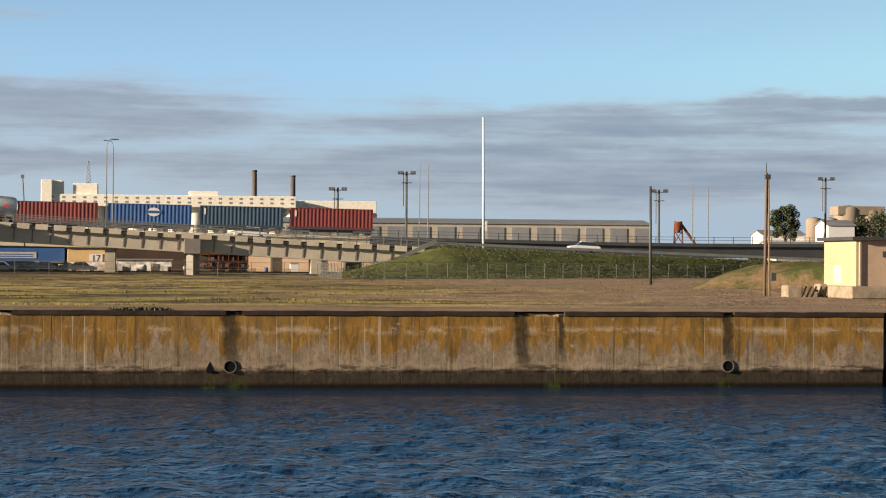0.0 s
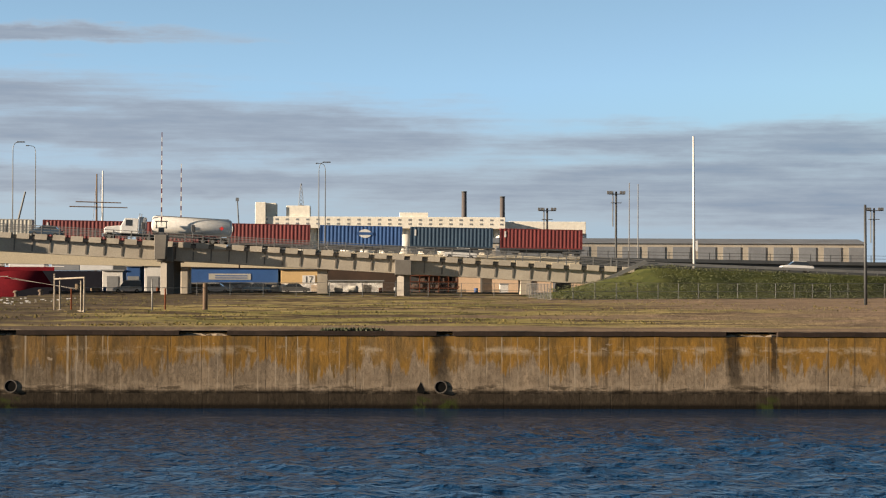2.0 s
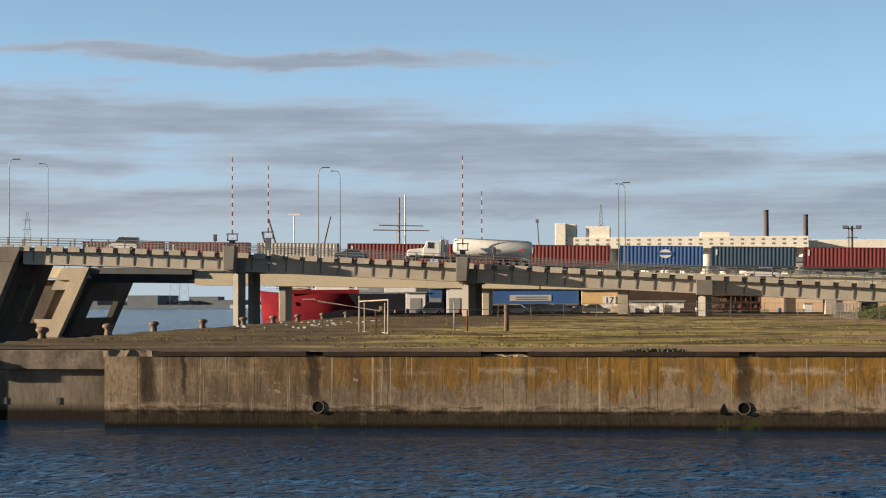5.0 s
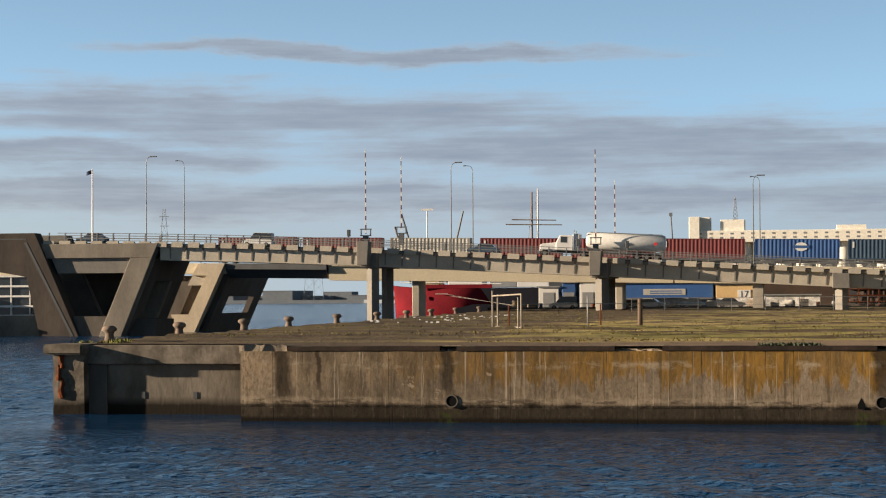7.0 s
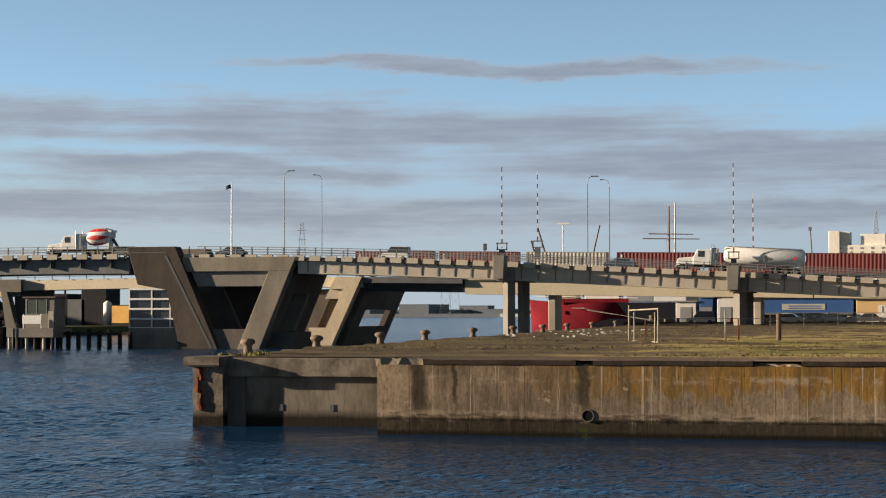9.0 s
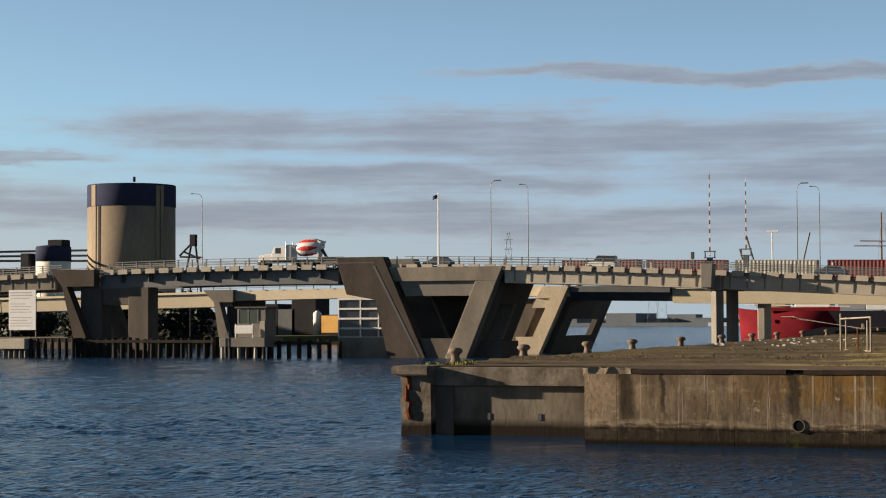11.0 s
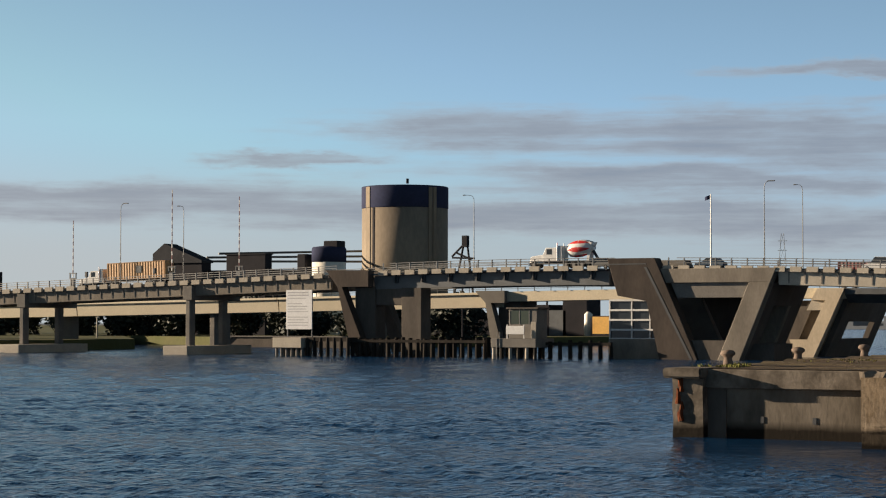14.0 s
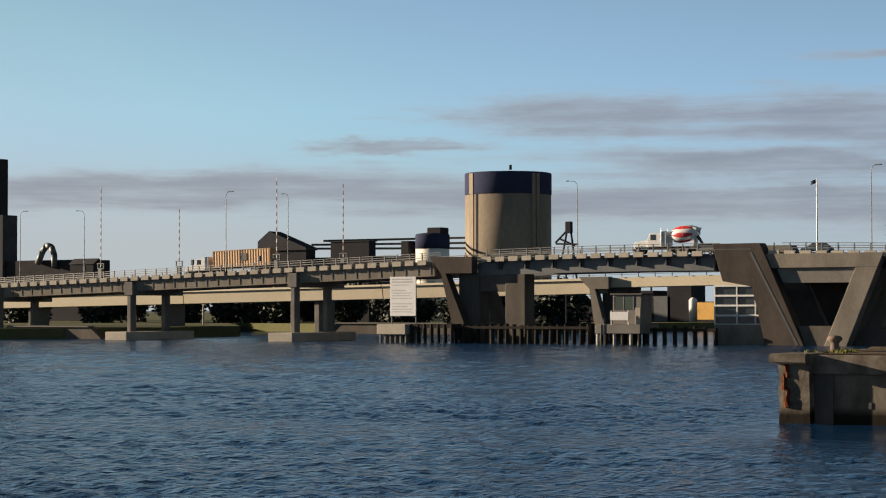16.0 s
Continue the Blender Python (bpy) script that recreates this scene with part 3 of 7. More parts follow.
def lathe(bm, cx, cy, profile, seg=20, axis="z", smooth=True):
    """Rings of (radius, height) round an upright axis, or round x."""
    rings = []
    for r, h in profile:
        ring = []
        for i in range(seg):
            u, w = r * math.cos(6.283185 * i / seg), r * math.sin(6.283185 * i / seg)
            ring.append(bm.verts.new((cx + u, cy + w, h) if axis == "z" else (h, cx + u, cy + w)))
        rings.append(ring)
    for a, c in zip(rings, rings[1:]):
        for i in range(seg):
            f = bm.faces.new((a[i], a[(i + 1) % seg], c[(i + 1) % seg], c[i]))
            f.smooth = smooth
    bm.faces.new(rings[0][::-1])
    bm.faces.new(rings[-1])
    return bm


def bevel(bm, w, seg=1):
    bmesh.ops.bevel(bm, geom=bm.edges[:], offset=w, segments=seg, affect="EDGES", clamp_overlap=True)
    return bm


def mesh_of(name, bm, mat):
    bmesh.ops.recalc_face_normals(bm, faces=bm.faces[:])
    me = bpy.data.meshes.new(name)
    bm.to_mesh(me)
    bm.free()
    me.materials.append(mat)
    return me


def thing(name, at, label, category, group="", kind=""):
    ob = new(name)
    ob.empty_display_size = 0.3
    ob.location = at
    return tagged(ob, label, category, group, kind)


def part(name, bm, mat, parent, label=""):
    """Links a bmesh, given in world metres for things at the origin or in the thing's own metres, as one mesh under parent."""
    me = bm if isinstance(bm, bpy.types.Mesh) else mesh_of(name, bm, mat)
    ob = new(name, me)
    ob.parent = parent
    if label:
        ob["label"] = label
    return ob


def piece(name, me, parent, m):
    ob = new(name, me)
    ob.parent = parent
    ob.matrix_basis = m
    return ob


def single(name, bm, mat, label, category, group="", kind=""):
    return tagged(new(name, mesh_of(name, bm, mat)), label, category, group, kind)


# ---- water, land and quay ----
def sheet(name, x0, x1, y0, y1, z, mat, label, category):
    bm = bm_new()
    v = [bm.verts.new(p) for p in ((x0, y0, z), (x1, y0, z), (x1, y1, z), (x0, y1, z))]
    bm.faces.new(v)
    return single(name, bm, mat, label, category, kind="structure")


def harbour_water():
    """One sheet out to the far shore, with real choppy waves, fine near the quay and coarser far off."""
    xs = [-4500, -2000, -900, -500, -320] + [-230 + 1.15 * i for i in range(120)] + [-92 + 0.42 * i for i in range(320)] + [44, 60, 120, 300, 900, 2000, 4500]
    ys, y, d = [-600, -200, -60, 0, 15, 25], 30.0, 0.24
    while y < 420:
        ys.append(y)
        if y > 86:
            d *= 1.013
        y += d
    ys += [470, 600, 900, 1600, 2800, 4600]
    co = []
    for y in ys:
        fade = max(0.0, min(1.0, (y - 26) / 6)) if y < 420 else 0.0
        for x in xs:
            z = 0.0
            if fade > 0 and -231 < x < 43:
                lee = 1 - 0.85 * max(0.0, min(1.0, (y - 66) / 8)) * max(0.0, min(1.0, (x + 38) / 8))
                c = lee * (0.7 + 0.5 * noise.noise((x * 0.03, y * 0.08, 4)))
                z = fade * c * ((0.04 if y < 110 else 0.09) * noise.noise((x * 0.28, y * 0.40, 0)) + 0.17 * noise.noise((x * 0.85 + y * 0.12, y * 0.85, 2)) + 0.07 * noise.noise((x * 1.15, y * 1.7, 7)))
            co.append((x, y, z))
    n = len(xs)
    faces = [(j * n + i, j * n + i + 1, (j + 1) * n + i + 1, (j + 1) * n + i) for j in range(len(ys) - 1) for i in range(n - 1)]
    me = bpy.data.meshes.new("water")
    me.from_pydata(co, [], faces)
    me.polygons.foreach_set("use_smooth", [True] * len(faces))
    me.materials.append(WATER)
    tagged(new("water", me), "deep blue choppy harbour water reaching the far shore", "water", "", "structure")


harbour_water()

WALL_Y, TOP = 80.2, 3.16
EDGE = [(-34.2, 84.7), (-36.5, 130.0), (-39.0, 185.0), (-43.5, 262.0), (-52.0, 420.0), (-60.0, 640.0)]


def field_height(x, y):
    h = 0.10 * noise.noise((x * 0.12, y * 0.12, 0)) + 0.05 * noise.noise((x * 0.5, y * 0.35, 3))
    h += 0.14 * noise.noise((x * 0.13, y * 0.7, 11)) + 0.06 * noise.noise((x * 0.7, y * 1.5, 6))
    return TOP + h * min(1.0, max(0.0, (y - 86) / 8)) + 0.02


def apron():
    """The top of the quay: a fine sheet near the wall, with the river edge cut in, rolling slightly."""
    bm = bm_new()
    ys = [80.4 + 0.45 * i for i in range(72)] + [112.8 + 0.6 * i for i in range(62)] + [150 + 1.4 * i for i in range(89)] + [275 + 30 * (i ** 1.6) for i in range(0, 22)]
    rows_ = []
    for y in ys:
        if y < 84.9:
            xl = -24.0
        else:
            xl = EDGE[-1][0] - (y - EDGE[-1][1]) * 0.05
            for (xa, ya), (xb, yb) in zip(EDGE, EDGE[1:]):
                if y <= yb:
                    xl = xa + (xb - xa) * (max(y, ya) - ya) / (yb - ya)
                    break
        row = []
        for i in range(201):
            s = i / 200
            x = xl + 0.3 + (s * 130 if s < 0.8 else 104 + (s - 0.8) ** 2 * 40000)
            row.append(bm.verts.new((x, y, field_height(x, y))))
        rows_.append(row)
    for a, c in zip(rows_, rows_[1:]):
        for i in range(200):
            bm.faces.new((a[i], a[i + 1], c[i + 1], c[i])).smooth = True
    return single("ground", bm, FIELD, "rough quay ground of dry grass and bare dirt", "ground", kind="structure")


apron()

quay_wall = thing("quay_wall", (0, 0, 0), "rust-stained concrete quay wall with a dark tide band", "quay wall", kind="structure")
rng = random.Random(4)
JOINTS = [-24.05, -22.62, -17.58, -12.42, -7.16, -0.84, 5.24, 10.43, 15.6, 20.83, 27.14, 30.5]


def wall_panel(x0, x1, y, z1, depth=2.2):
    """One cast bay: a face of small cells, slightly uneven, with a chipped lower ledge."""
    bm = bm_new()
    nx, nz_ = max(3, int((x1 - x0) / 0.35)), 9
    zs = [-1.2, 0.0, 0.35, 0.62, 0.74, 1.2, 1.7, 2.3, 2.75, z1]
    rows_ = []
    for zi, z in enumerate(zs):
        row = []
        for i in range(nx + 1):
            x = x0 + 0.006 + (x1 - x0 - 0.012) * i / nx
            rough = 0.004 * noise.noise((x * 1.3, z * 1.6, y))
            step = 0.06 if z < 0.70 else 0.0
            row.append(bm.verts.new((x, y + rough + step, z)))
        rows_.append(row)
    for a, c in zip(rows_, rows_[1:]):
        for i in range(nx):
            bm.faces.new((a[i], a[i + 1], c[i + 1], c[i]))
    back = [bm.verts.new((x, y + depth, z)) for x, z in ((x0 + 0.015, -1.2), (x1 - 0.015, -1.2), (x1 - 0.015, z1), (x0 + 0.015, z1))]
    bm.faces.new(back[::-1])
    bm.faces.new([r[0] for r in rows_[::-1]] + [back[0], back[3]][::1])
    bm.faces.new([r[-1] for r in rows_] + [back[2], back[1]])
    bm.faces.new(rows_[-1] + [back[2], back[3]])
    return bm


for a, c in zip(JOINTS, JOINTS[1:]):
    part("wall_bay", wall_panel(a, c, WALL_Y, 2.98), QUAY, quay_wall)
# mass behind the joints and the return faces
bm = bm_new()
box(bm, -24.0, 30.45, WALL_Y + 0.35, 86.5, -1.2, 3.10)
part("wall_core", bm, QUAY, quay_wall)

# cap of old rusted timber and steel, broken where lorries and ships have hit it
CAP = surface("rusted_cap", (0.042, 0.029, 0.023), (0.022, 0.017, 0.014), 0.9, 1.2, 9.0, bump=0.5)
GAPS = [(-24.1, -21.99), (-15.39, -14.67), (-8.07, -6.11), (2.46, 3.15), (14.42, 16.58), (23.41, 23.9)]
edges = [-21.95]
for a, c in GAPS[1:]:
    edges += [a, c]
edges.append(30.5)
for a, c in zip(edges[::2], edges[1::2]):
    bm = box(bm_new(), a, c, WALL_Y - 0.05, WALL_Y + 0.5, 3.0, 3.185)
    bmesh.ops.subdivide_edges(bm, edges=[e for e in bm.edges if abs(e.verts[0].co.x - e.verts[1].co.x) > 0.5], cuts=14)
    for v in bm.verts:
        v.co.z += 0.022 * noise.noise((v.co.x * 1.1, v.co.y, 1))
        v.co.y += 0.03 * noise.noise((v.co.x * 0.9, v.co.z, 5))
    part("wall_cap", bm, CAP, quay_wall, "dark rusted edge cap")
BROKEN = surface("broken_concrete", (0.30, 0.245, 0.185), (0.16, 0.128, 0.095), 0.95, 1.5, 8.0, bump=0.35, bump_dist=0.05)
for a, c in GAPS:
    bm = bm_new()
    k = 9
    lo = [bm.verts.new((a + (c - a) * i / k, WALL_Y + 0.04 + rng.uniform(0, 0.12), 2.55 if a > -20 else 2.9)) for i in range(k + 1)]
    hi = [bm.verts.new((a + (c - a) * i / k, WALL_Y + (0.12 if a > -20 else -0.12) + rng.uniform(0, 0.1), (3.02 if a > -20 else 3.26) + rng.uniform(-0.05, 0.04))) for i in range(k + 1)]
    bk = [bm.verts.new((a + (c - a) * i / k, WALL_Y + 1.1, 3.2)) for i in range(k + 1)]
    for i in range(k):
        bm.faces.new((lo[i], lo[i + 1], hi[i + 1], hi[i]))
        bm.faces.new((hi[i], hi[i + 1], bk[i + 1], bk[i]))
    part("broken_edge", bm, BROKEN, quay_wall, "chipped concrete where the cap is gone")

# outfall pipes
# near-black sheets stand for the shade inside pipes and weep hole
BORE = surface("hole_shade_black", (0.006, 0.006, 0.006), (0.003, 0.003, 0.003), 0.95, 2.0, 8.0, bump=0.0)
for x in (2.64, 23.62, -14.9):
    bm = bm_new()
    seg = 20
    rings = []
    for r, y in ((0.28, WALL_Y + 0.1), (0.27, WALL_Y - 0.05), (0.225, WALL_Y - 0.05), (0.22, WALL_Y + 0.30)):
        rings.append([bm.verts.new((x + r * math.cos(6.283185 * i / seg), y, 0.9 + r * math.sin(6.283185 * i / seg))) for i in range(seg)])
    for a, c in zip(rings, rings[1:]):
        for i in range(seg):
            bm.faces.new((a[i], a[(i + 1) % seg], c[(i + 1) % seg], c[i]))
    pipe = part("outfall_pipe", bm, CONC_DARK, quay_wall, "round concrete outfall pipe")
    bm = bm_new()
    bm.faces.new([bm.verts.new((x + 0.221 * math.cos(6.283185 * i / seg), WALL_Y - 0.02, 0.9 + 0.221 * math.sin(6.283185 * i / seg))) for i in range(seg)])
    part("pipe_bore", bm, BORE, pipe, "black mouth of the pipe")

# arched weep hole beside the middle pipe
bm = bm_new()
prism(bm, [(1.68, 0.66), (1.95, 0.66), (1.96, 0.82), (1.89, 0.98), (1.82, 1.10), (1.76, 0.98), (1.68, 0.82)], WALL_Y - 0.008, WALL_Y + 0.3)
part("drain_hole", bm, BORE, quay_wall, "dark arched weep hole")
EDGE_CONC = surface("weathered_edge_concrete", (0.175, 0.15, 0.122), (0.085, 0.072, 0.058), 0.95, 0.9, 6.0, bump=0.4, bump_dist=0.04, contrast=1.7, tide=0.55)
RECESS = surface("grey_recess_concrete", (0.165, 0.142, 0.115), (0.085, 0.073, 0.058), 0.95, 0.7, 5.0, bump=0.4, bump_dist=0.04, stretch=(1, 1, 0.4), contrast=1.5, tide=0.55)
# stepped-back wall on the river corner, in the lee of its end pier
bm = bm_new()
box(bm, -32.6, -23.9, 84.8, 88.5, -1.2, 2.25)
part("recessed_wall", bm, RECESS, quay_wall, "grey recessed wall bay")
bm = bm_new()
box(bm, -32.7, -23.95, 84.45, 87.0, 2.27, 3.14)
part("recessed_beam", bevel(bm, 0.04), EDGE_CONC, quay_wall, "concrete edge beam")
bm = bm_new()
box(bm, -34.1, -32.6, 84.15, 88.0, -1.2, 2.72)
bmesh.ops.subdivide_edges(bm, edges=bm.edges[:], cuts=5, use_grid_fill=True)
for v in bm.verts:
    v.co += Vector((0.06, 0.05, 0.03)) * noise.noise(v.co * 1.3)
part("end_pier", bm, EDGE_CONC, quay_wall, "worn corner pier with exposed rusty steel")
bm = bm_new()
box(bm, -34.35, -32.5, 83.55, 86.5, 2.74, 3.20)
part("end_pier_cap", bevel(bm, 0.07, 2), EDGE_CONC, quay_wall)
RUST = surface("bare_rust", (0.15, 0.045, 0.018), (0.08, 0.028, 0.016), 0.95, 2.0, 9.0, bump=0.6)
for k in range(7):
    z = 0.75 + 0.27 * k
    x = -33.72 + rng.uniform(-0.1, 0.1)
    bm = bm_new()
    tube(bm, (x, 84.12, z), (x + rng.uniform(-0.06, 0.06), 84.10, z + rng.uniform(0.25, 0.5)), rng.uniform(0.07, 0.15), rng.uniform(0.05, 0.12), 7)
    bmesh.ops.subdivide_edges(bm, edges=bm.edges[:], cuts=2)
    for v in bm.verts:
        v.co += Vector((0.06, 0.03, 0.06)) * noise.noise(v.co * 5)
    part("rusted_spall", bm, RUST, quay_wall, "rust-stained spalled concrete")
# dark plates in place of the shade in two small drain holes
for x in (-30.0, -27.54):
    bm = box(bm_new(), x - 0.09, x + 0.09, 84.76, 84.82, 0.72, 1.02)
    part("drain_hole", bm, DARKSTEEL, quay_wall, "small dark drain hole")
# side face of the quay along the river
for (xa, ya), (xb, yb) in zip(EDGE, EDGE[1:]):
    bm = bm_new()
    slab(bm, [(xa, ya), (xa + 2.5, ya), (xb + 2.5, yb), (xb, yb)], -1.2, 3.12)
    part("river_edge", bm, CONC_DARK, quay_wall)
# far right, the wall steps back behind a slip
bm = bm_new()
box(bm, 30.5, 200, 86.5, 90, -1.2, 3.1)
part("recessed_wall", bm, RECESS, quay_wall)

# bollards along the river edge
bm = lathe(bm_new(), 0, 0, [(0.30, -0.05), (0.24, 0.1), (0.20, 0.32), (0.24, 0.42), (0.36, 0.50), (0.37, 0.60), (0.28, 0.70), (0.10, 0.74)], 16)
boll = single("bollard", bm, surface("bollard_iron", (0.19, 0.145, 0.115), (0.10, 0.075, 0.06), 0.85, 2.0, 9.0, bump=0.3), "rust-brown cast iron mooring bollard on the quay edge", "bollard", "bollards along the quay")
BY = [90.5, 103.0, 118.0, 131.0, 148.0, 166.0, 182.0, 199.0, 220.0, 244.0]
for i, y in enumerate(BY):
    xl = None
    for (xa, ya), (xb, yb) in zip(EDGE, EDGE[1:]):
        if y <= yb:
            xl = xa + (xb - xa) * (y - ya) / (yb - ya)
            break
    m = pose(xl + 0.75, y, TOP + 0.04, rng.uniform(-3, 3), rng.uniform(-3, 3), 0)
    if i == 0:
        boll.matrix_basis = m
    else:
        copy_thing(boll, m)


# ---- road bridge ----
def deck_z(x):
    """Height of the kerb's top along the near side."""
    d = abs(x + 122.0)
    s, L = (0.052, 68.0) if x > -122 else (0.032, 37.0)
    return 13.35 - (d * d * s / (2 * L) if d < L else s * (d - L / 2))


def ribbon(bm, xs, prof, height):
    """A section (y, z) swept along x, lifted by height(x)."""
    rings = [[bm.verts.new((x, y, height(x) + z)) for y, z in prof] for x in xs]
    k = len(prof)
    for a, c in zip(rings, rings[1:]):
        for i in range(k):
            bm.faces.new((a[i], a[(i + 1) % k], c[(i + 1) % k], c[i]))
    bm.faces.new(rings[0][::-1])
    bm.faces.new(rings[-1])
    return bm


NEAR, FAR = 255.0, 268.0
bridge = thing("road_bridge", (0, 0, 0), "grey concrete road bridge with a raised lifting span over the river", "bridge")
PIERS = [3.5, -27.4, -58.3]
LPIERS = [-186.5, -221.0, -252.0]


def span(x0, x1, depth, step=3.0):
    n = max(2, int(abs(x1 - x0) / step))
    return [x0 + (x1 - x0) * i / n for i in range(n + 1)], depth


for x0, x1, nm in ((34.0, 3.6, 0), (3.4, -27.3, 0), (-27.5, -58.2, 0), (-58.4, -88.0, 0), (-88.2, -105.2, 1), (-160.0, -186.4, 0), (-186.6, -220.9, 0), (-221.1, -251.9, 0), (-252.1, -330.0, 0)):
    xs, _ = span(x0, x1, 0)
    for y in () if nm else (NEAR + 0.55, NEAR + 4.2, NEAR + 8.0, FAR - 1.2):
        # west girders get darker concrete, the shade on them put into colour
        part("girder", ribbon(bm_new(), xs, [(y, -0.72), (y + 0.12, -2.5), (y + 0.75, -2.5), (y + 0.75, -0.72)], deck_z), CONC_PALE if x0 > -150 else CONC_MID, bridge)
    part("deck_slab", ribbon(bm_new(), xs, [(NEAR + 0.12, -0.35), (NEAR + 0.12, -0.72), (FAR - 0.12, -0.72), (FAR - 0.12, -0.35)], deck_z), CONC, bridge)
    part("road_surface", ribbon(bm_new(), xs, [(NEAR + 0.6, -0.22), (NEAR + 0.6, -0.346), (FAR - 0.6, -0.346), (FAR - 0.6, -0.22)], deck_z), ASPHALT, bridge, "dark asphalt roadway")

# steel lifting leaf
xs, _ = span(-113.4, -152.4, 0)
for y in (NEAR + 1.1, FAR - 1.8):
    part("leaf_girder", ribbon(bm_new(), xs, [(y, -0.7), (y, -2.75), (y + 0.6, -2.75), (y + 0.6, -0.7)], deck_z), STEEL, bridge, "grey painted steel leaf girder")
part("deck_slab", ribbon(bm_new(), xs, [(NEAR + 0.15, -0.4), (NEAR + 0.15, -0.62), (FAR - 0.15, -0.62), (FAR - 0.15, -0.4)], deck_z), STEEL, bridge)
bm = bm_new()
prism(bm, [(-0.09, -0.62), (0.09, -0.62), (0.09, -1.9), (-0.09, -1.9)], NEAR + 0.5, NEAR + 1.1)
prism(bm, [(-0.5, -0.9), (0.5, -0.9), (0.35, -1.9), (-0.35, -1.9)], NEAR + 0.85, NEAR + 1.1)
br = mesh_of("leaf_bracket", bm, DARKSTEEL)
x = -116.0
while x > -151:
    piece("leaf_bracket", br, bridge, pose(x, 0, deck_z(x)))
    x -= 4.65

# kerb blocks, brackets, posts and rails: one set every 2.32 m on both sides
PITCH = 2.32
bm = bm_new()
prism(bm, [(-0.80, -0.72), (0.76, -0.72), (0.80, 0.0), (-0.80, 0.0)], -0.12, 0.28)
KERB = mesh_of("kerb_block", bm, CONC_PALE)
bm = bm_new()
prism(bm, [(-0.07, -0.05), (0.07, -0.05), (0.07, 1.12), (-0.07, 1.12)], 0.02, 0.20)
POST = mesh_of("railing_post", bm, GALV)
bm = bm_new()
box(bm, -0.09, 0.09, 0.46, 0.62, -2.3, -0.73)
for v in bm.verts:
    if v.co.z < -2 and v.co.y < 0.5:
        v.co.y = 0.60
FIN = mesh_of("girder_rib", bm, CONC)
bm = bm_new()
for z in (0.32, 0.68, 1.02):
    box(bm, -PITCH * 0.985, PITCH * 0.985, 0.06, 0.14, z, z + 0.09)
RAILP = mesh_of("rail_panel", bm, GALV)
x, i = 33.0, 0
while x > -328:
    z = deck_z(x)
    tilt = math.degrees(math.atan((deck_z(x + 1) - deck_z(x - 1)) / 2))
    m = pose(x, NEAR, z, 0, -tilt, 0)
    if not (-113.2 < x < -104.5 or -161.0 < x < -152.0):
        piece("kerb_block", KERB, bridge, m)
        piece("railing_post", POST, bridge, m)
        if x > -88 or x < -161:
            piece("girder_rib", FIN, bridge, m @ pose(PITCH / 2, 0, 0))
    if i % 2 == 0 and not (-113.2 < x < -104.5 or -161.0 < x < -152.0):
        piece("rail_panel", RAILP, bridge, m @ pose(PITCH / 2, 0, 0))
    if i % 2 == 0:
        piece("rail_panel", RAILP, bridge, pose(x, FAR - 0.3, z, 0, -tilt, 0) @ pose(PITCH / 2, 0, 0))
    if i % 3 == 0:
        piece("railing_post", POST, bridge, pose(x, FAR - 0.3, z, 0, -tilt, 0))
    x -= PITCH
    i += 1

# approach piers: cross-head that sticks out of the girders, and two diamond columns
for x in PIERS:
    z = deck_z(x)
    base = -1.0 if x < -45 else 2.9
    bm = bm_new()
    prism(bm, [(x - 1.15, z - 0.70), (x - 1.15, z - 2.65), (x + 1.0, z - 2.7), (x + 1.0, z - 0.75)], NEAR - 0.9, FAR + 0.9)
    head = part("crosshead", bevel(bm, 0.06), CONC, bridge, "concrete pier cross-head")
    if x < 0:
        # boxed-out platform by the barrier, shaped to throw a long shadow along the girder
        bm = bm_new()
        prism(bm, [(x - 1.2, z + 0.75), (x - 1.2, z - 2.4), (x + 0.2, z - 2.4), (x + 0.4, z + 0.75)], NEAR - 3.0, NEAR - 0.92)
        part("barrier_platform", bevel(bm, 0.06), CONC, head)
    for y in (NEAR + 1.4, FAR - 2.4):
        bm = bm_new()
        slab(bm, [(x - 0.85, y), (x + 0.05, y - 1.0), (x + 0.85, y), (x - 0.05, y + 1.0)], base, z - 2.6)
        part("column", bm, CONC, head)
# river piers of the far approach, on pile caps in the water
for x in LPIERS:
    z = deck_z(x)
    bm = bm_new()
    prism(bm, [(x - 0.9, z - 0.9), (x - 0.9, z - 3.2), (x + 0.9, z - 3.2), (x + 0.9, z - 0.9)], NEAR - 0.3, FAR + 0.3)
    head = part("crosshead", bevel(bm, 0.06), CONC, bridge)
    for y in (NEAR + 0.6, NEAR + 9.6):
        bm = bm_new()
        box(bm, x - 0.45, x + 0.45, y - 0.75, y + 0.75, 1.2, z - 3.1)
        part("column", bevel(bm, 0.12), CONC, head)
    if x > -245:
        bm = bm_new()
        box(bm, x - 2.4, x + 2.4, NEAR - 3.5, FAR + 1.5, -0.8, 1.4)
        part("pile_cap", bevel(bm, 0.1), CONC_PALE, head)

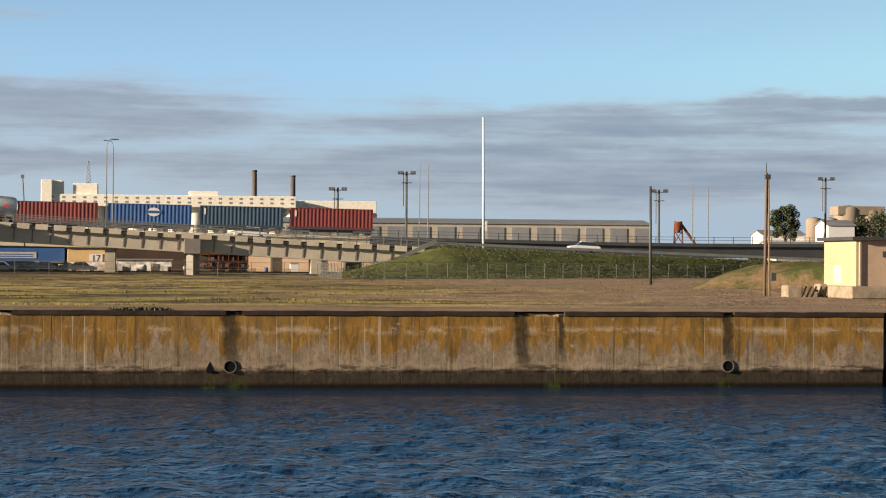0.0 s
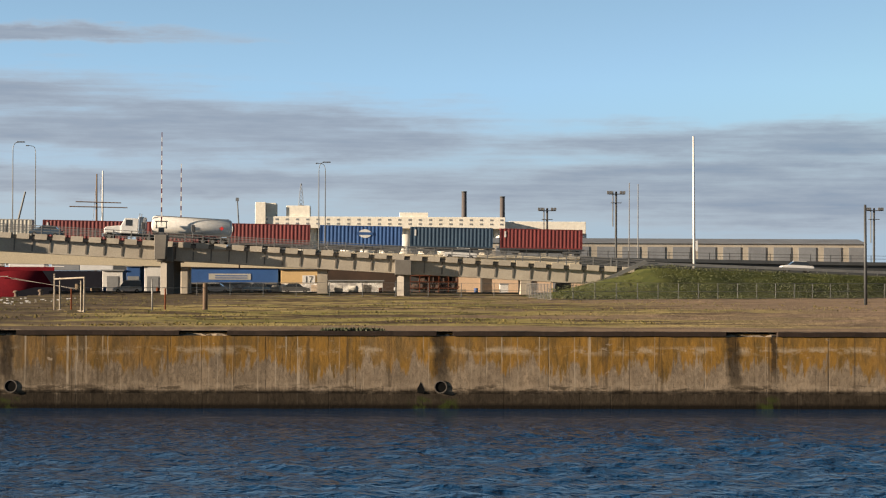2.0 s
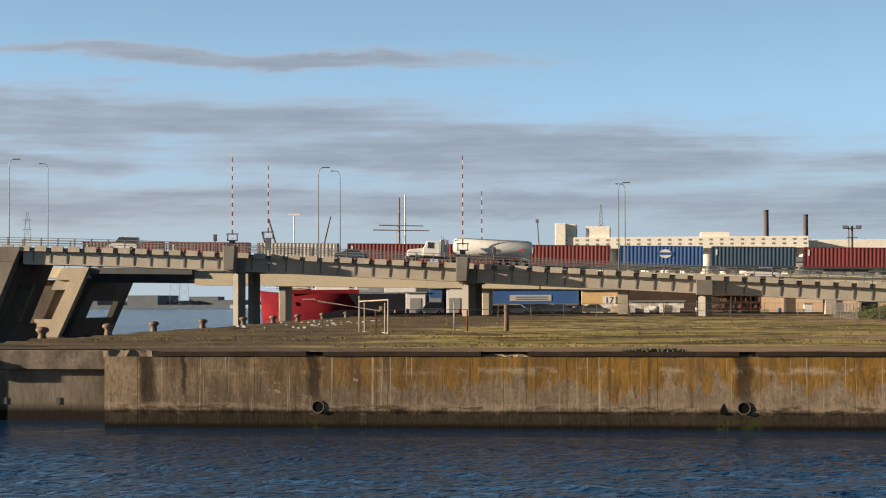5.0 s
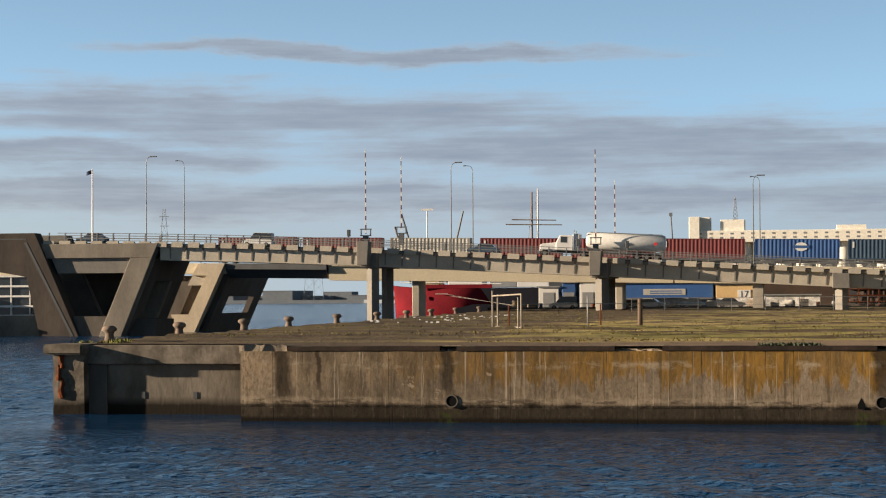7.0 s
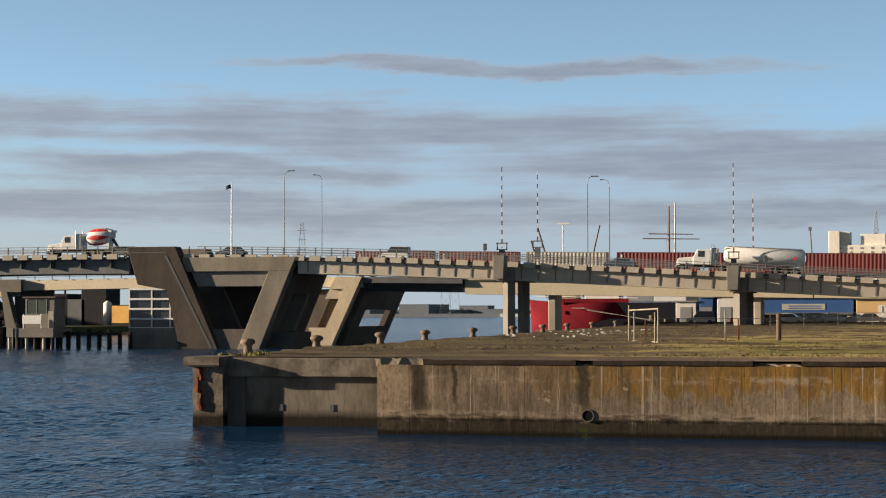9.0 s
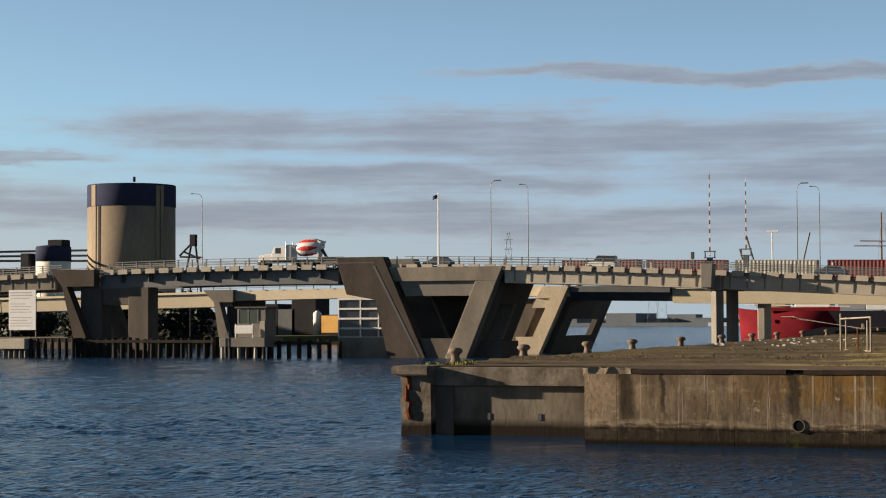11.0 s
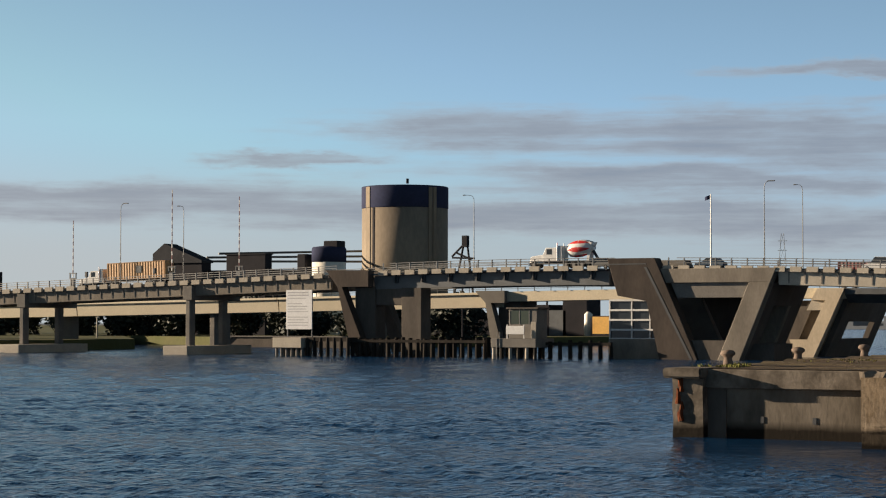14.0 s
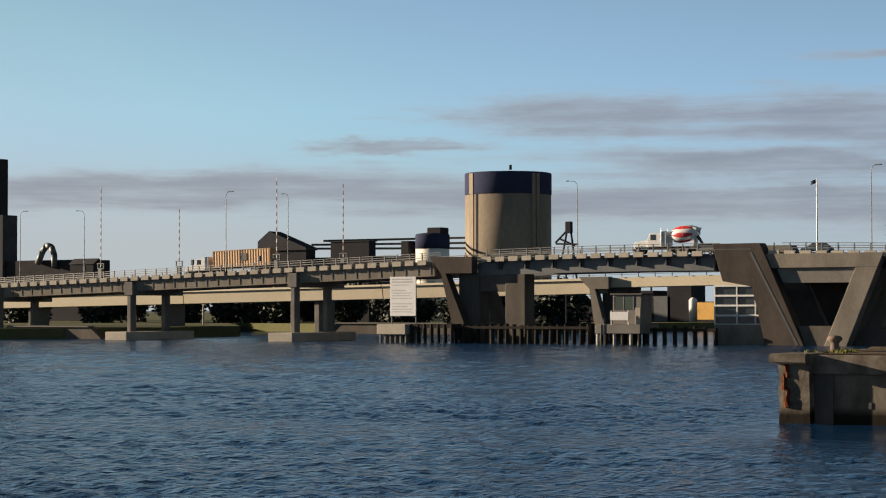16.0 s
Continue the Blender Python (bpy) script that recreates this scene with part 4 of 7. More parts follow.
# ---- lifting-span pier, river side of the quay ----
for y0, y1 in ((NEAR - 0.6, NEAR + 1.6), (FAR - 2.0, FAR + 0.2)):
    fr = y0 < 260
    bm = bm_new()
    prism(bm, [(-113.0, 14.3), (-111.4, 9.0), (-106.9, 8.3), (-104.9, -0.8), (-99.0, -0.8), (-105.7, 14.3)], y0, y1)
    part("raking_wall", bevel(bm, 0.08), RAKE if fr else CONC, bridge, "big dark brown stained raking concrete pier wall")
    bm = bm_new()
    prism(bm, [(-105.3, 12.75), (-105.0, 10.75), (-88.9, 10.75), (-88.0, 12.75)], y0 + 0.35, y1)
    part("pier_beam", bevel(bm, 0.06), CONC_MID, bridge)
    bm = bm_new()
    prism(bm, [(-92.0, 10.75), (-96.9, -0.8), (-93.7, -0.8), (-88.9, 10.75)], y0 + 0.35, y1)
    part("raking_leg", bevel(bm, 0.06), CONC_MID, bridge, "pale raking concrete leg")
    bm = bm_new()
    prism(bm, [(-103.6, 10.75), (-102.7, 8.7), (-92.9, 8.7), (-92.0, 10.75)], y0 + 0.9, y1 - 0.3)
    part("pier_beam", bm, CONC, bridge)
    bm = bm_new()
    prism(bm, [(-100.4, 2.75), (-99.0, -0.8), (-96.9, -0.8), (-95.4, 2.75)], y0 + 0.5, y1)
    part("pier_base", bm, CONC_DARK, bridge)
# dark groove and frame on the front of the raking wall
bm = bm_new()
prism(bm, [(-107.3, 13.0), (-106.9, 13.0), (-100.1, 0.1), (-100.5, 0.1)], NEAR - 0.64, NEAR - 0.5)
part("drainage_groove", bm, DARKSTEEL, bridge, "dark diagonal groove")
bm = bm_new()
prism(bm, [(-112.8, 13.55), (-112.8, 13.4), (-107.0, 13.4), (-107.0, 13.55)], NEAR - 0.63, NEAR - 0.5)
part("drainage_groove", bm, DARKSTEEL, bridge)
# machine room floor, and a dark panel behind the legs for the room's shade
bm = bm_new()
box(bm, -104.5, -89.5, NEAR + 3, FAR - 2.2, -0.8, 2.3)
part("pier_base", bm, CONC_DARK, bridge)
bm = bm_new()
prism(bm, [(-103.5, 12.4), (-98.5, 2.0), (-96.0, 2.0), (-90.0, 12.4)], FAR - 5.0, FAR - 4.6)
part("room_shade_panel", bm, RAKE, bridge)

# glazed operator's room beside the raking wall
GX0, GX1, GY = -113.6, -105.5, NEAR + 1.4
bm = bm_new()
prism(bm, [(-113.6, 2.9), (-113.6, -0.8), (-104.6, -0.8), (-105.6, 2.9)], GY - 0.1, GY + 7.0)
part("room_base", bm, CONC_MID, bridge)
bm = box(bm_new(), -113.4, -105.9, GY + 0.35, GY + 6.5, 2.9, 8.3)
part("room_glazing", bm, GLASS_DARK, bridge, "dark window glass of the control room")
for z in (2.75, 4.05, 5.45, 6.85, 8.25):
    bm = box(bm_new(), -113.6, -104.9 - (z - 2.7) * 0.25, GY, GY + 0.4, z, z + 0.26)
    part("window_transom", bm, WHITE, bridge, "white horizontal window band")
for x in (-113.6, -110.2, -107.4):
    bm = box(bm_new(), x, x + 0.18, GY + 0.06, GY + 0.4, 2.8, 8.4)
    part("window_mullion", bm, WHITE, bridge)

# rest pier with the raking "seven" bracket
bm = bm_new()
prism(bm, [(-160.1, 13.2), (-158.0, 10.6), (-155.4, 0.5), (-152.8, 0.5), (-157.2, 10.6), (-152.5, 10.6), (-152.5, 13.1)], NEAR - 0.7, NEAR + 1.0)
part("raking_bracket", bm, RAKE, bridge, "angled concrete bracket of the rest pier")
bm = bm_new()
prism(bm, [(-160.1, 13.2), (-158.0, 10.6), (-155.4, 0.5), (-152.8, 0.5), (-157.2, 10.6), (-152.5, 10.6), (-152.5, 13.1)], FAR - 1.5, FAR + 0.2)
part("raking_bracket", bm, CONC_DARK, bridge)
bm = bm_new()
box(bm, -155.8, -152.2, NEAR + 1.0, NEAR + 4.0, -0.8, 10.6)
box(bm, -147.6, -144.2, NEAR + 1.0, NEAR + 4.0, -0.8, 10.4)
prism(bm, [(-152.2, 10.4), (-152.2, 7.8), (-147.6, 7.8), (-147.6, 10.4)], NEAR + 1.2, NEAR + 3.8)
part("rest_pier", bevel(bm, 0.06), CONC_DARK, bridge, "twin-leg concrete rest pier")


# ---- rail bridge behind ----
def rail_z(x):
    d = abs(x + 110)
    s = 0.0145 if x > -110 else 0.0165
    return 10.55 - (d * d * s / 60 if d < 30 else s * (d - 15))


RN, RF = 286.0, 294.0
rail_bridge = thing("rail_bridge", (0, 0, 0), "long cream-painted rail bridge behind the road bridge", "bridge")
for x0, x1 in ((29.8, -20), (-20.2, -72), (-146, -190), (-190.2, -235), (-235.2, -330)):
    xs, _ = span(x0, x1, 0, 5.0)
    part("box_girder", ribbon(bm_new(), xs, [(RN, 0.0), (RN, -0.35), (RN + 0.35, -0.4), (RN + 0.7, -2.5), (RF - 0.7, -2.5), (RF - 0.35, -0.4), (RF, -0.35), (RF, 0.0)], rail_z), CREAM, rail_bridge, "cream box girder")
# grey steel tail; its colour also carries the shade on this stretch
xs, _ = span(-72.2, -88, 0, 3.0)
part("leaf_tail", ribbon(bm_new(), xs, [(RN - 0.2, 0.0), (RN - 0.2, -0.9), (RN + 1.5, -2.2), (RF - 0.7, -2.2), (RF, -0.9), (RF, 0.0)], rail_z), STEEL, rail_bridge, "grey steel tail of the rail lifting leaf")
xs, _ = span(-88, -146, 0, 5.0)
part("lifting_leaf", ribbon(bm_new(), xs, [(RN + 0.3, 0.0), (RN + 0.3, -1.6), (RF - 0.3, -1.6), (RF - 0.3, 0.0)], rail_z), CREAM, rail_bridge, "shallow lifting leaf")
# the viaduct's side in shadow is put into dark steel colour
xs, _ = span(400, 30, 0, 10.0)
part("viaduct", ribbon(bm_new(), xs, [(RN, 0.0), (RN, -0.5), (RN + 0.4, -0.5), (RN + 0.6, -2.2), (RF - 0.6, -2.2), (RF, -0.5), (RF, 0.0)], lambda x: rail_z(x) if x < 75 else rail_z(75) + 0.004 * (x - 75)), DARKSTEEL, rail_bridge, "dark low rail viaduct")
for x in (-28.2, -58.8, -172, -205, -240, -275):
    bm = bm_new()
    box(bm, x - 0.55, x + 0.55, RN + 1.5, RF - 1.5, -0.8, rail_z(x) - 2.4)
    part("pier", bevel(bm, 0.1), CONC_PALE if x > -60 else CONC, rail_bridge)
for x in (-8, 22, 52, 90, 130, 170, 210):
    bm = bm_new()
    box(bm, x - 0.75, x + 0.75, RN + 1.5, RF - 1.5, 2.5, rail_z(min(x, 75)) - 2.1 + (0.004 * (x - 75) if x > 75 else 0))
    part("pier", bm, CONC_PALE, rail_bridge)
bm = bm_new()
for x in range(-320, 390, 3):
    zz = rail_z(x) if x < 75 else rail_z(75) + 0.004 * (x - 75)
    box(bm, x - 0.05, x + 0.05, RN + 0.1, RN + 0.2, zz, zz + 1.0)
part("railing_posts", bm, DARKSTEEL, rail_bridge)["kind"] = "stuff"
xs, _ = span(390, -320, 0, 10.0)
for h in (0.5, 0.95):
    part("handrail", ribbon(bm_new(), xs, [(RN + 0.1, h), (RN + 0.1, h - 0.06), (RN + 0.16, h - 0.06), (RN + 0.16, h)], lambda x: rail_z(x) if x < 75 else rail_z(75) + 0.004 * (x - 75)), DARKSTEEL, rail_bridge)
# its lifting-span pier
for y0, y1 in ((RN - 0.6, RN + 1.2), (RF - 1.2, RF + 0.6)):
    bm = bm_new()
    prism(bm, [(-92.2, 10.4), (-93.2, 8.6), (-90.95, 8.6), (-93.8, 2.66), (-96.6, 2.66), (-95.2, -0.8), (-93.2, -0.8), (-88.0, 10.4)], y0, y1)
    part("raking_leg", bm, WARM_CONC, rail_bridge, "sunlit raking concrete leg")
bm = bm_new()
prism(bm, [(-93.2, 8.6), (-94.0, 7.1), (-91.7, 7.1), (-90.95, 8.6)], RN - 0.2, RN + 1.2)
part("pier_beam", bm, CONC_PALE, rail_bridge)


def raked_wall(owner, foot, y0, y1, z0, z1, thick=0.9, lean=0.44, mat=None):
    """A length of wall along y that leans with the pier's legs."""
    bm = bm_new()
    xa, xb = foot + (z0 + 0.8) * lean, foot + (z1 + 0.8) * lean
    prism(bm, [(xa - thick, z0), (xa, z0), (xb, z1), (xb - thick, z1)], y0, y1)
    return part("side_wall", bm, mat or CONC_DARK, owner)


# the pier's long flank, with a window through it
# the flank's shade is put into concrete darker than the legs
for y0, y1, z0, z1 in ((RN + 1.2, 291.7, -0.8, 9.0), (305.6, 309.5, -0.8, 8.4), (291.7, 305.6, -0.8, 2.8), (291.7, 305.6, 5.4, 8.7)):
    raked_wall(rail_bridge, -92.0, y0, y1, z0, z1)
# wall added to keep the sun out of the pier's inside
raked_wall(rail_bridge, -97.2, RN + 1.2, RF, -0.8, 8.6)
# dark panel added where the inside of the pier lies in shade
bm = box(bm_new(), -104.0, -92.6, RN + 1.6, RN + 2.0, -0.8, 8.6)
part("room_shade_panel", bm, CONC_DARK, rail_bridge)
# road pier's flank, again with its shade in the concrete's colour
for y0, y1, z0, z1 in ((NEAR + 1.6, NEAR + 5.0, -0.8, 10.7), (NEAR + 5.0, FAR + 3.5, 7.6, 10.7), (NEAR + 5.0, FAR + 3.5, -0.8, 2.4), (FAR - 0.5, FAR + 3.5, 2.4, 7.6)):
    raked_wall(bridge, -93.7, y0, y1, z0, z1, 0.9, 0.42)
bm = bm_new()
prism(bm, [(-150.6, 10.4), (-148.6, 8.4), (-147.2, -0.8), (-145.0, -0.8), (-147.6, 8.4), (-145.1, 8.4), (-145.1, 10.4)], RN - 0.6, RN + 1.0)
part("raking_bracket", bm, CONC, rail_bridge)
bm = bm_new()
box(bm, -147, -143, RN + 1, RF - 1, -0.8, 9.0)
part("pier", bm, CONC_DARK, rail_bridge)


# ---- far land ----
def land(name, poly, z, mat, label):
    return single(name, slab(bm_new(), poly, -1.5, z), mat, label, "land", kind="structure")


BANK = surface("bank_ground", (0.075, 0.085, 0.032), (0.10, 0.095, 0.045), 0.95, 0.08, 1.0, bump=0.2)
land("ground_west_bank", [(-700, 150), (-252, 250), (-231, 258), (-232, 300), (-288, 368), (-236, 345), (-206, 336), (-188, 395), (-176, 430), (-235, 600), (-520, 1300), (-2500, 1300)], 1.9, BANK, "low grassy bank under the far approach")
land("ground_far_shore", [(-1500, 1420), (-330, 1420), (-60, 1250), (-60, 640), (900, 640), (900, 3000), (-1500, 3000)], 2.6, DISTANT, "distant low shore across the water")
for x0, x1, y in ((-252, -231.0, 257.5), (-236, -206, 335.5)):
    bm = bm_new()
    prism(bm, [(x0 - 2, -0.5), (x1 + 3.5, -0.5), (x1, 2.1), (x0 + 2.5, 2.1)], y - 1.5, y)
    single("bank_wall", bm, CONC_DARK, "dark sloping concrete bank wall at the waterline", "bank wall", kind="structure")
    bm = bm_new()
    prism(bm, [(x0 - 0.5, 0.2), (x0 + 0.8, 0.2), (x0 + 3.3, 2.35), (x0 + 2.0, 2.35)], y - 1.8, y - 1.5)
    box(bm, x0 + 2, x1, y - 1.9, y - 0.2, 2.11, 2.35)
    single("bank_coping", bm, CONC, "pale concrete coping on the bank wall", "coping", kind="structure")


# ---- embankment and mounds ----
def road_z(x):
    return deck_z(x) - 0.25 if x < 34 else max(4.6, 6.95 - 0.035 * (x - 34))


def emb_z(x, y, rough=True):
    fence_y = 208 + max(0, x - 20) * 0.75 if x < 75 else 249
    top = road_z(max(x, 33.0))
    lead = min(1.0, max(0.0, (x - 19) / 16))
    s = max(0.0, min(1.0, (y - fence_y - 2) / (252 - fence_y - 2)))
    up = (top - 3.1) * lead * min(1.0, s / 0.80) ** 1.3
    return 3.12 + max(0, up)


def embankment():
    bm = bm_new()
    rows_ = []
    for i in range(90):
        x = 18 + i * 1.6 if i < 60 else 114 + (i - 60) * 9
        row = []
        fence_y = 208 + max(0, x - 20) * 0.75 if x < 75 else 249
        top = road_z(max(x, 33.0))
        lead = min(1.0, max(0.0, (x - 19) / 16))
        for j in range(22):
            s = j / 21
            y = fence_y + 2 + (252 - fence_y - 2) * s if j < 18 else (252, 255, 270, 281)[j - 18]
            up = (top - 3.1) * lead * min(1.0, (s / 0.80)) ** 1.3
            if x < 34 and y > 248:
                up = min(up, (top - 3.1) * max(0, (x - 22) / 12) * 0.75)
            bump = 0.35 * noise.noise((x * 0.25, y * 0.25, 2)) * min(1, s * 4) * (1 if j < 17 else 0.1)
            if j == 21:
                up = 0.0
            row.append(bm.verts.new((x, y, 3.12 + max(0, up + bump))))
        rows_.append(row)
    for a, c in zip(rows_, rows_[1:]):
        for j in range(21):
            bm.faces.new((a[j], c[j], c[j + 1], a[j + 1])).smooth = True
    return single("embankment", bm, SCRUB, "green scrub-covered road embankment", "embankment", kind="structure")


embankment()
bm = bm_new()
xs = [34 + 6 * i for i in range(40)]
ribbon(bm, xs, [(NEAR + 0.3, 0.25), (NEAR + 0.3, -0.2), (FAR, -0.2), (FAR, 0.25)], road_z)
single("road", bm, ASPHALT, "asphalt ramp down from the bridge", "road", kind="structure")


def heap(cx, cy, rx, ry, h, mat, label, seed, flat=1.7):
    bm = bm_new()
    k = 26
    rows_ = []
    for i in range(k + 1):
        row = []
        for j in range(k + 1):
            u, w = -1 + 2 * i / k, -1 + 2 * j / k
            r = math.hypot(u, w)
            z = h * max(0, 1 - r ** flat) * (1 + 0.45 * noise.noise((u * 2.5, w * 2.5, seed)))
            row.append(bm.verts.new((cx + rx * u, cy + ry * w, TOP - 0.05 + z)))
        rows_.append(row)
    for a, c in zip(rows_, rows_[1:]):
        for j in range(k):
            bm.faces.new((a[j], c[j], c[j + 1], a[j + 1])).smooth = True
    return single("earth_mound", bm, mat, label, "mound", kind="structure")


DRY = surface("dry_earth_and_weeds", (0.24, 0.17, 0.085), (0.12, 0.12, 0.045), 0.95, 0.35, 3.0, bump=0.6, bump_dist=0.15, contrast=2.0)
heap(74, 178, 22, 15, 2.4, DRY, "earth mound grown over with dry weeds", 1)
HEAP = surface("half_green_earth", (0.06, 0.072, 0.022), (0.17, 0.115, 0.065), 0.95, 0.35, 2.5, bump=0.6, bump_dist=0.15, contrast=2.2)
heap(66, 154, 23.5, 11, 2.2, HEAP, "long flat-topped earth mound with green weeds on its face", 2, 7.0)


# stuff: grass tufts over the apron
def tufts(name, n, area, size, mat, seed, label):
    r = random.Random(seed)
    bm = bm_new()
    for _ in range(n):
        u = r.random()
        y = area[2] + (area[3] - area[2]) * u * u
        x = r.uniform(area[0], area[1])
        if noise.noise((x * 0.06, y * 0.06, 9)) < -0.05:
            continue
        if y < 86 and x < -23 or x > 14 and y < 135:
            continue
        z = field_height(x, y)
        for _ in range(4):
            a = r.uniform(0, 6.283)
            h = size * r.uniform(0.5, 1.3)
            w = size * 0.5
            dx, dy = math.cos(a) * w, math.sin(a) * w
            px, py = x + r.uniform(-1, 1) * size, y + r.uniform(-1, 1) * size
            lx, ly = r.uniform(-0.6, 0.6) * h, r.uniform(-0.6, 0.6) * h
            bm.faces.new((bm.verts.new((px - dx, py - dy, z - 0.02)), bm.verts.new((px + dx, py + dy, z - 0.02)), bm.verts.new((px + lx, py + ly, z + h))))
    return single(name, bm, mat, label, "grass", kind="stuff")


STRAW = surface("straw_grass", (0.165, 0.128, 0.044), (0.10, 0.082, 0.030), 0.9, 0.15, 2.0, bump=0.0)
GREENGRASS = surface("green_grass", (0.10, 0.105, 0.028), (0.13, 0.12, 0.034), 0.9, 0.2, 2.0, bump=0.0)
tufts("grass_tufts", 6000, (-33, 60, 89, 240), 0.085, STRAW, 3, "dry straw-coloured grass tufts over the quay")
tufts("green_grass_tufts", 2500, (-34, 40, 92, 200), 0.075, GREENGRASS, 5, "short green grass tufts over the quay")
tufts("edge_weeds", 90, (-2.2, 0.3, 80.6, 81.4), 0.13, LEAF, 8, "dark weeds on the wall's edge")
tufts("edge_weeds", 260, (-34, -24, 85.5, 92), 0.14, GREENGRASS, 9, "low weeds on the quay corner")


SCRUBLEAF = surface("scrub_leaf", (0.060, 0.066, 0.020), (0.030, 0.038, 0.014), 0.8, 0.12, 2.0, bump=0.0)


def scrub():
    """Low bushes and long grass over the embankment's slope."""
    r = random.Random(12)
    bm = bm_new()
    for _ in range(5200):
        x = r.uniform(20, 100)
        f = 208 + max(0, x - 20) * 0.75 if x < 75 else 249
        y = r.uniform(f + 1.0, 252)
        if x < 34 and y > 246:
            continue
        z = emb_z(x, y)
        k = 0.10 + 0.7 * max(0, noise.noise((x * 0.15, y * 0.15, 4)) + 0.3)
        for _ in range(5):
            p = Vector((x + r.gauss(0, 0.4), y + r.gauss(0, 0.4), z + r.uniform(0, k)))
            u = Vector((r.gauss(0, 1), r.gauss(0, 1), r.gauss(0.4, 0.8))).normalized() * r.uniform(0.05, 0.13)
            w = u.cross(Vector((r.gauss(0, 1), r.gauss(0, 1), r.gauss(0, 1)))).normalized() * 0.05
            bm.faces.new([bm.verts.new(q) for q in (p - u, p + w, p + u, p - w)])
    return single("embankment_scrub", bm, SCRUBLEAF, "dark green scrub and long grass on the embankment", "scrub", kind="stuff")


scrub()


# ---- trees ----
def tree(at, height, width, seed, mat=LEAF, label="broad green tree with a rounded uneven crown", leaves=2600, leaf=0.22, trunk=0.3):
    r = random.Random(seed)
    t = thing("tree", at, label, "tree")
    bm = bm_new()
    h0 = height * trunk
    tube(bm, (0, 0, -0.3), (0.1, 0, h0), height * 0.035, height * 0.026, 8)
    limbs = []
    for i in range(7):
        a = i * 0.9 + r.uniform(0, 0.5)
        e = Vector((math.cos(a) * width * 0.3, math.sin(a) * width * 0.3, height * r.uniform(0.55, 0.85)))
        tube(bm, (0.1, 0, h0 * r.uniform(0.75, 1.0)), e, height * 0.016, height * 0.006, 6)
        limbs.append(e)
    part("trunk", bm, BARK, t)
    bm = bm_new()
    clumps = [(e, width * r.uniform(0.16, 0.26)) for e in limbs]
    for _ in range(16):
        a, rad = r.uniform(0, 6.283), width * 0.5 * math.sqrt(r.random()) * 0.85
        z = r.uniform(trunk * 0.9, 0.93)
        rad *= math.sin(math.pi * min(1, max(0.12, (z - trunk * 0.6) / (1.05 - trunk * 0.6)))) ** 0.6
        clumps.append((Vector((math.cos(a) * rad, math.sin(a) * rad, height * z)), width * r.uniform(0.12, 0.2)))
    for _ in range(leaves):
        c, rad = r.choice(clumps)
        d = Vector((r.gauss(0, 1), r.gauss(0, 1), r.gauss(0, 1))).normalized() * rad * r.random() ** 0.4
        p = c + d
        u = Vector((r.gauss(0, 1), r.gauss(0, 1), r.gauss(0, 0.6))).normalized() * leaf * r.uniform(0.6, 1.4)
        w = u.cross(Vector((r.gauss(0, 1), r.gauss(0, 1), r.gauss(0, 1)))).normalized() * leaf * 0.6
        bm.faces.new([bm.verts.new(q) for q in (p - u, p + w, p + u, p - w)])
    part("crown", bm, mat, t)
    return t


tree((107.3, 330, 6.8), 8.6, 5.4, 1, leaves=5200, leaf=0.2)
tree((128.0, 340, 6.5), 7.8, 10.0, 2, leaves=5200, leaf=0.2)
tree((134.0, 345, 6.5), 8.0, 9.0, 3)
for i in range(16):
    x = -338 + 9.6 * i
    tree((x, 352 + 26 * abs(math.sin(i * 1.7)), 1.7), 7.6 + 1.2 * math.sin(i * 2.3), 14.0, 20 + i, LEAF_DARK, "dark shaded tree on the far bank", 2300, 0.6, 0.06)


# ---- street furniture on the bridge ----
def lamp_post(x, y, top, arm, label):
    """A tall post with a curved outreach arm; arm: reach along x."""
    z0 = deck_z(x) - 0.4
    t = thing("street_lamp", (x, y, z0), label, "street lamp", "street lamps on the bridge")
    h = top - z0
    bm = tube(bm_new(), (0, 0, 0), (0, 0, h - 1.0), 0.085, 0.05, 8)
    part("post", bm, STEEL, t)
    bm = bm_new()
    pts = [Vector((arm * (1 - math.cos(a)) * 0.45, 0, h - 1.0 + math.sin(a) * 0.95)) for a in [i * 0.2618 for i in range(7)]]
    pts.append(Vector((arm, 0, h + 0.02)))
    for a, c in zip(pts, pts[1:]):
        tube(bm, a, c, 0.045, 0.04, 6)
    part("arm", bm, STEEL, t)
    bm = bevel(box(bm_new(), arm - 0.35 * (1 if arm > 0 else -1) - 0.3, arm + 0.35 * (1 if arm > 0 else -1) + 0.02, -0.14, 0.14, h - 0.06, h + 0.08), 0.03)
    part("luminaire", bm, STEEL, t, "grey lamp head")
    return t


for xn, xf, tn, tf in ((-7.6, -7.1, 20.6, 21.2), (-47.3, -46.6, 23.0, 23.4), (-89.8, -88.6, 24.6, 24.9), (-200.3, -197.0, 24.6, 24.8)):
    lamp_post(xn, NEAR + 0.1, tn, 1.15, "tall galvanised street lamp on the near parapet")
    lamp_post(xf, FAR - 0.1, tf, -1.0, "tall galvanised street lamp on the far parapet")
lamp_post(-246.5, NEAR + 0.1, 22.6, 1.4, "tall galvanised street lamp on the near parapet")
lamp_post(-243.0, FAR - 0.1, 23.2, -1.6, "tall galvanised street lamp on the far parapet")
lamp_post(-141.5, FAR - 0.1, 25.0, -1.6, "tall galvanised street lamp on the far parapet")


BOOM_RED = surface("faded_dark_red_paint", (0.14, 0.03, 0.035), (0.09, 0.025, 0.03), 0.6, 0.5, 6.0, bump=0.03)


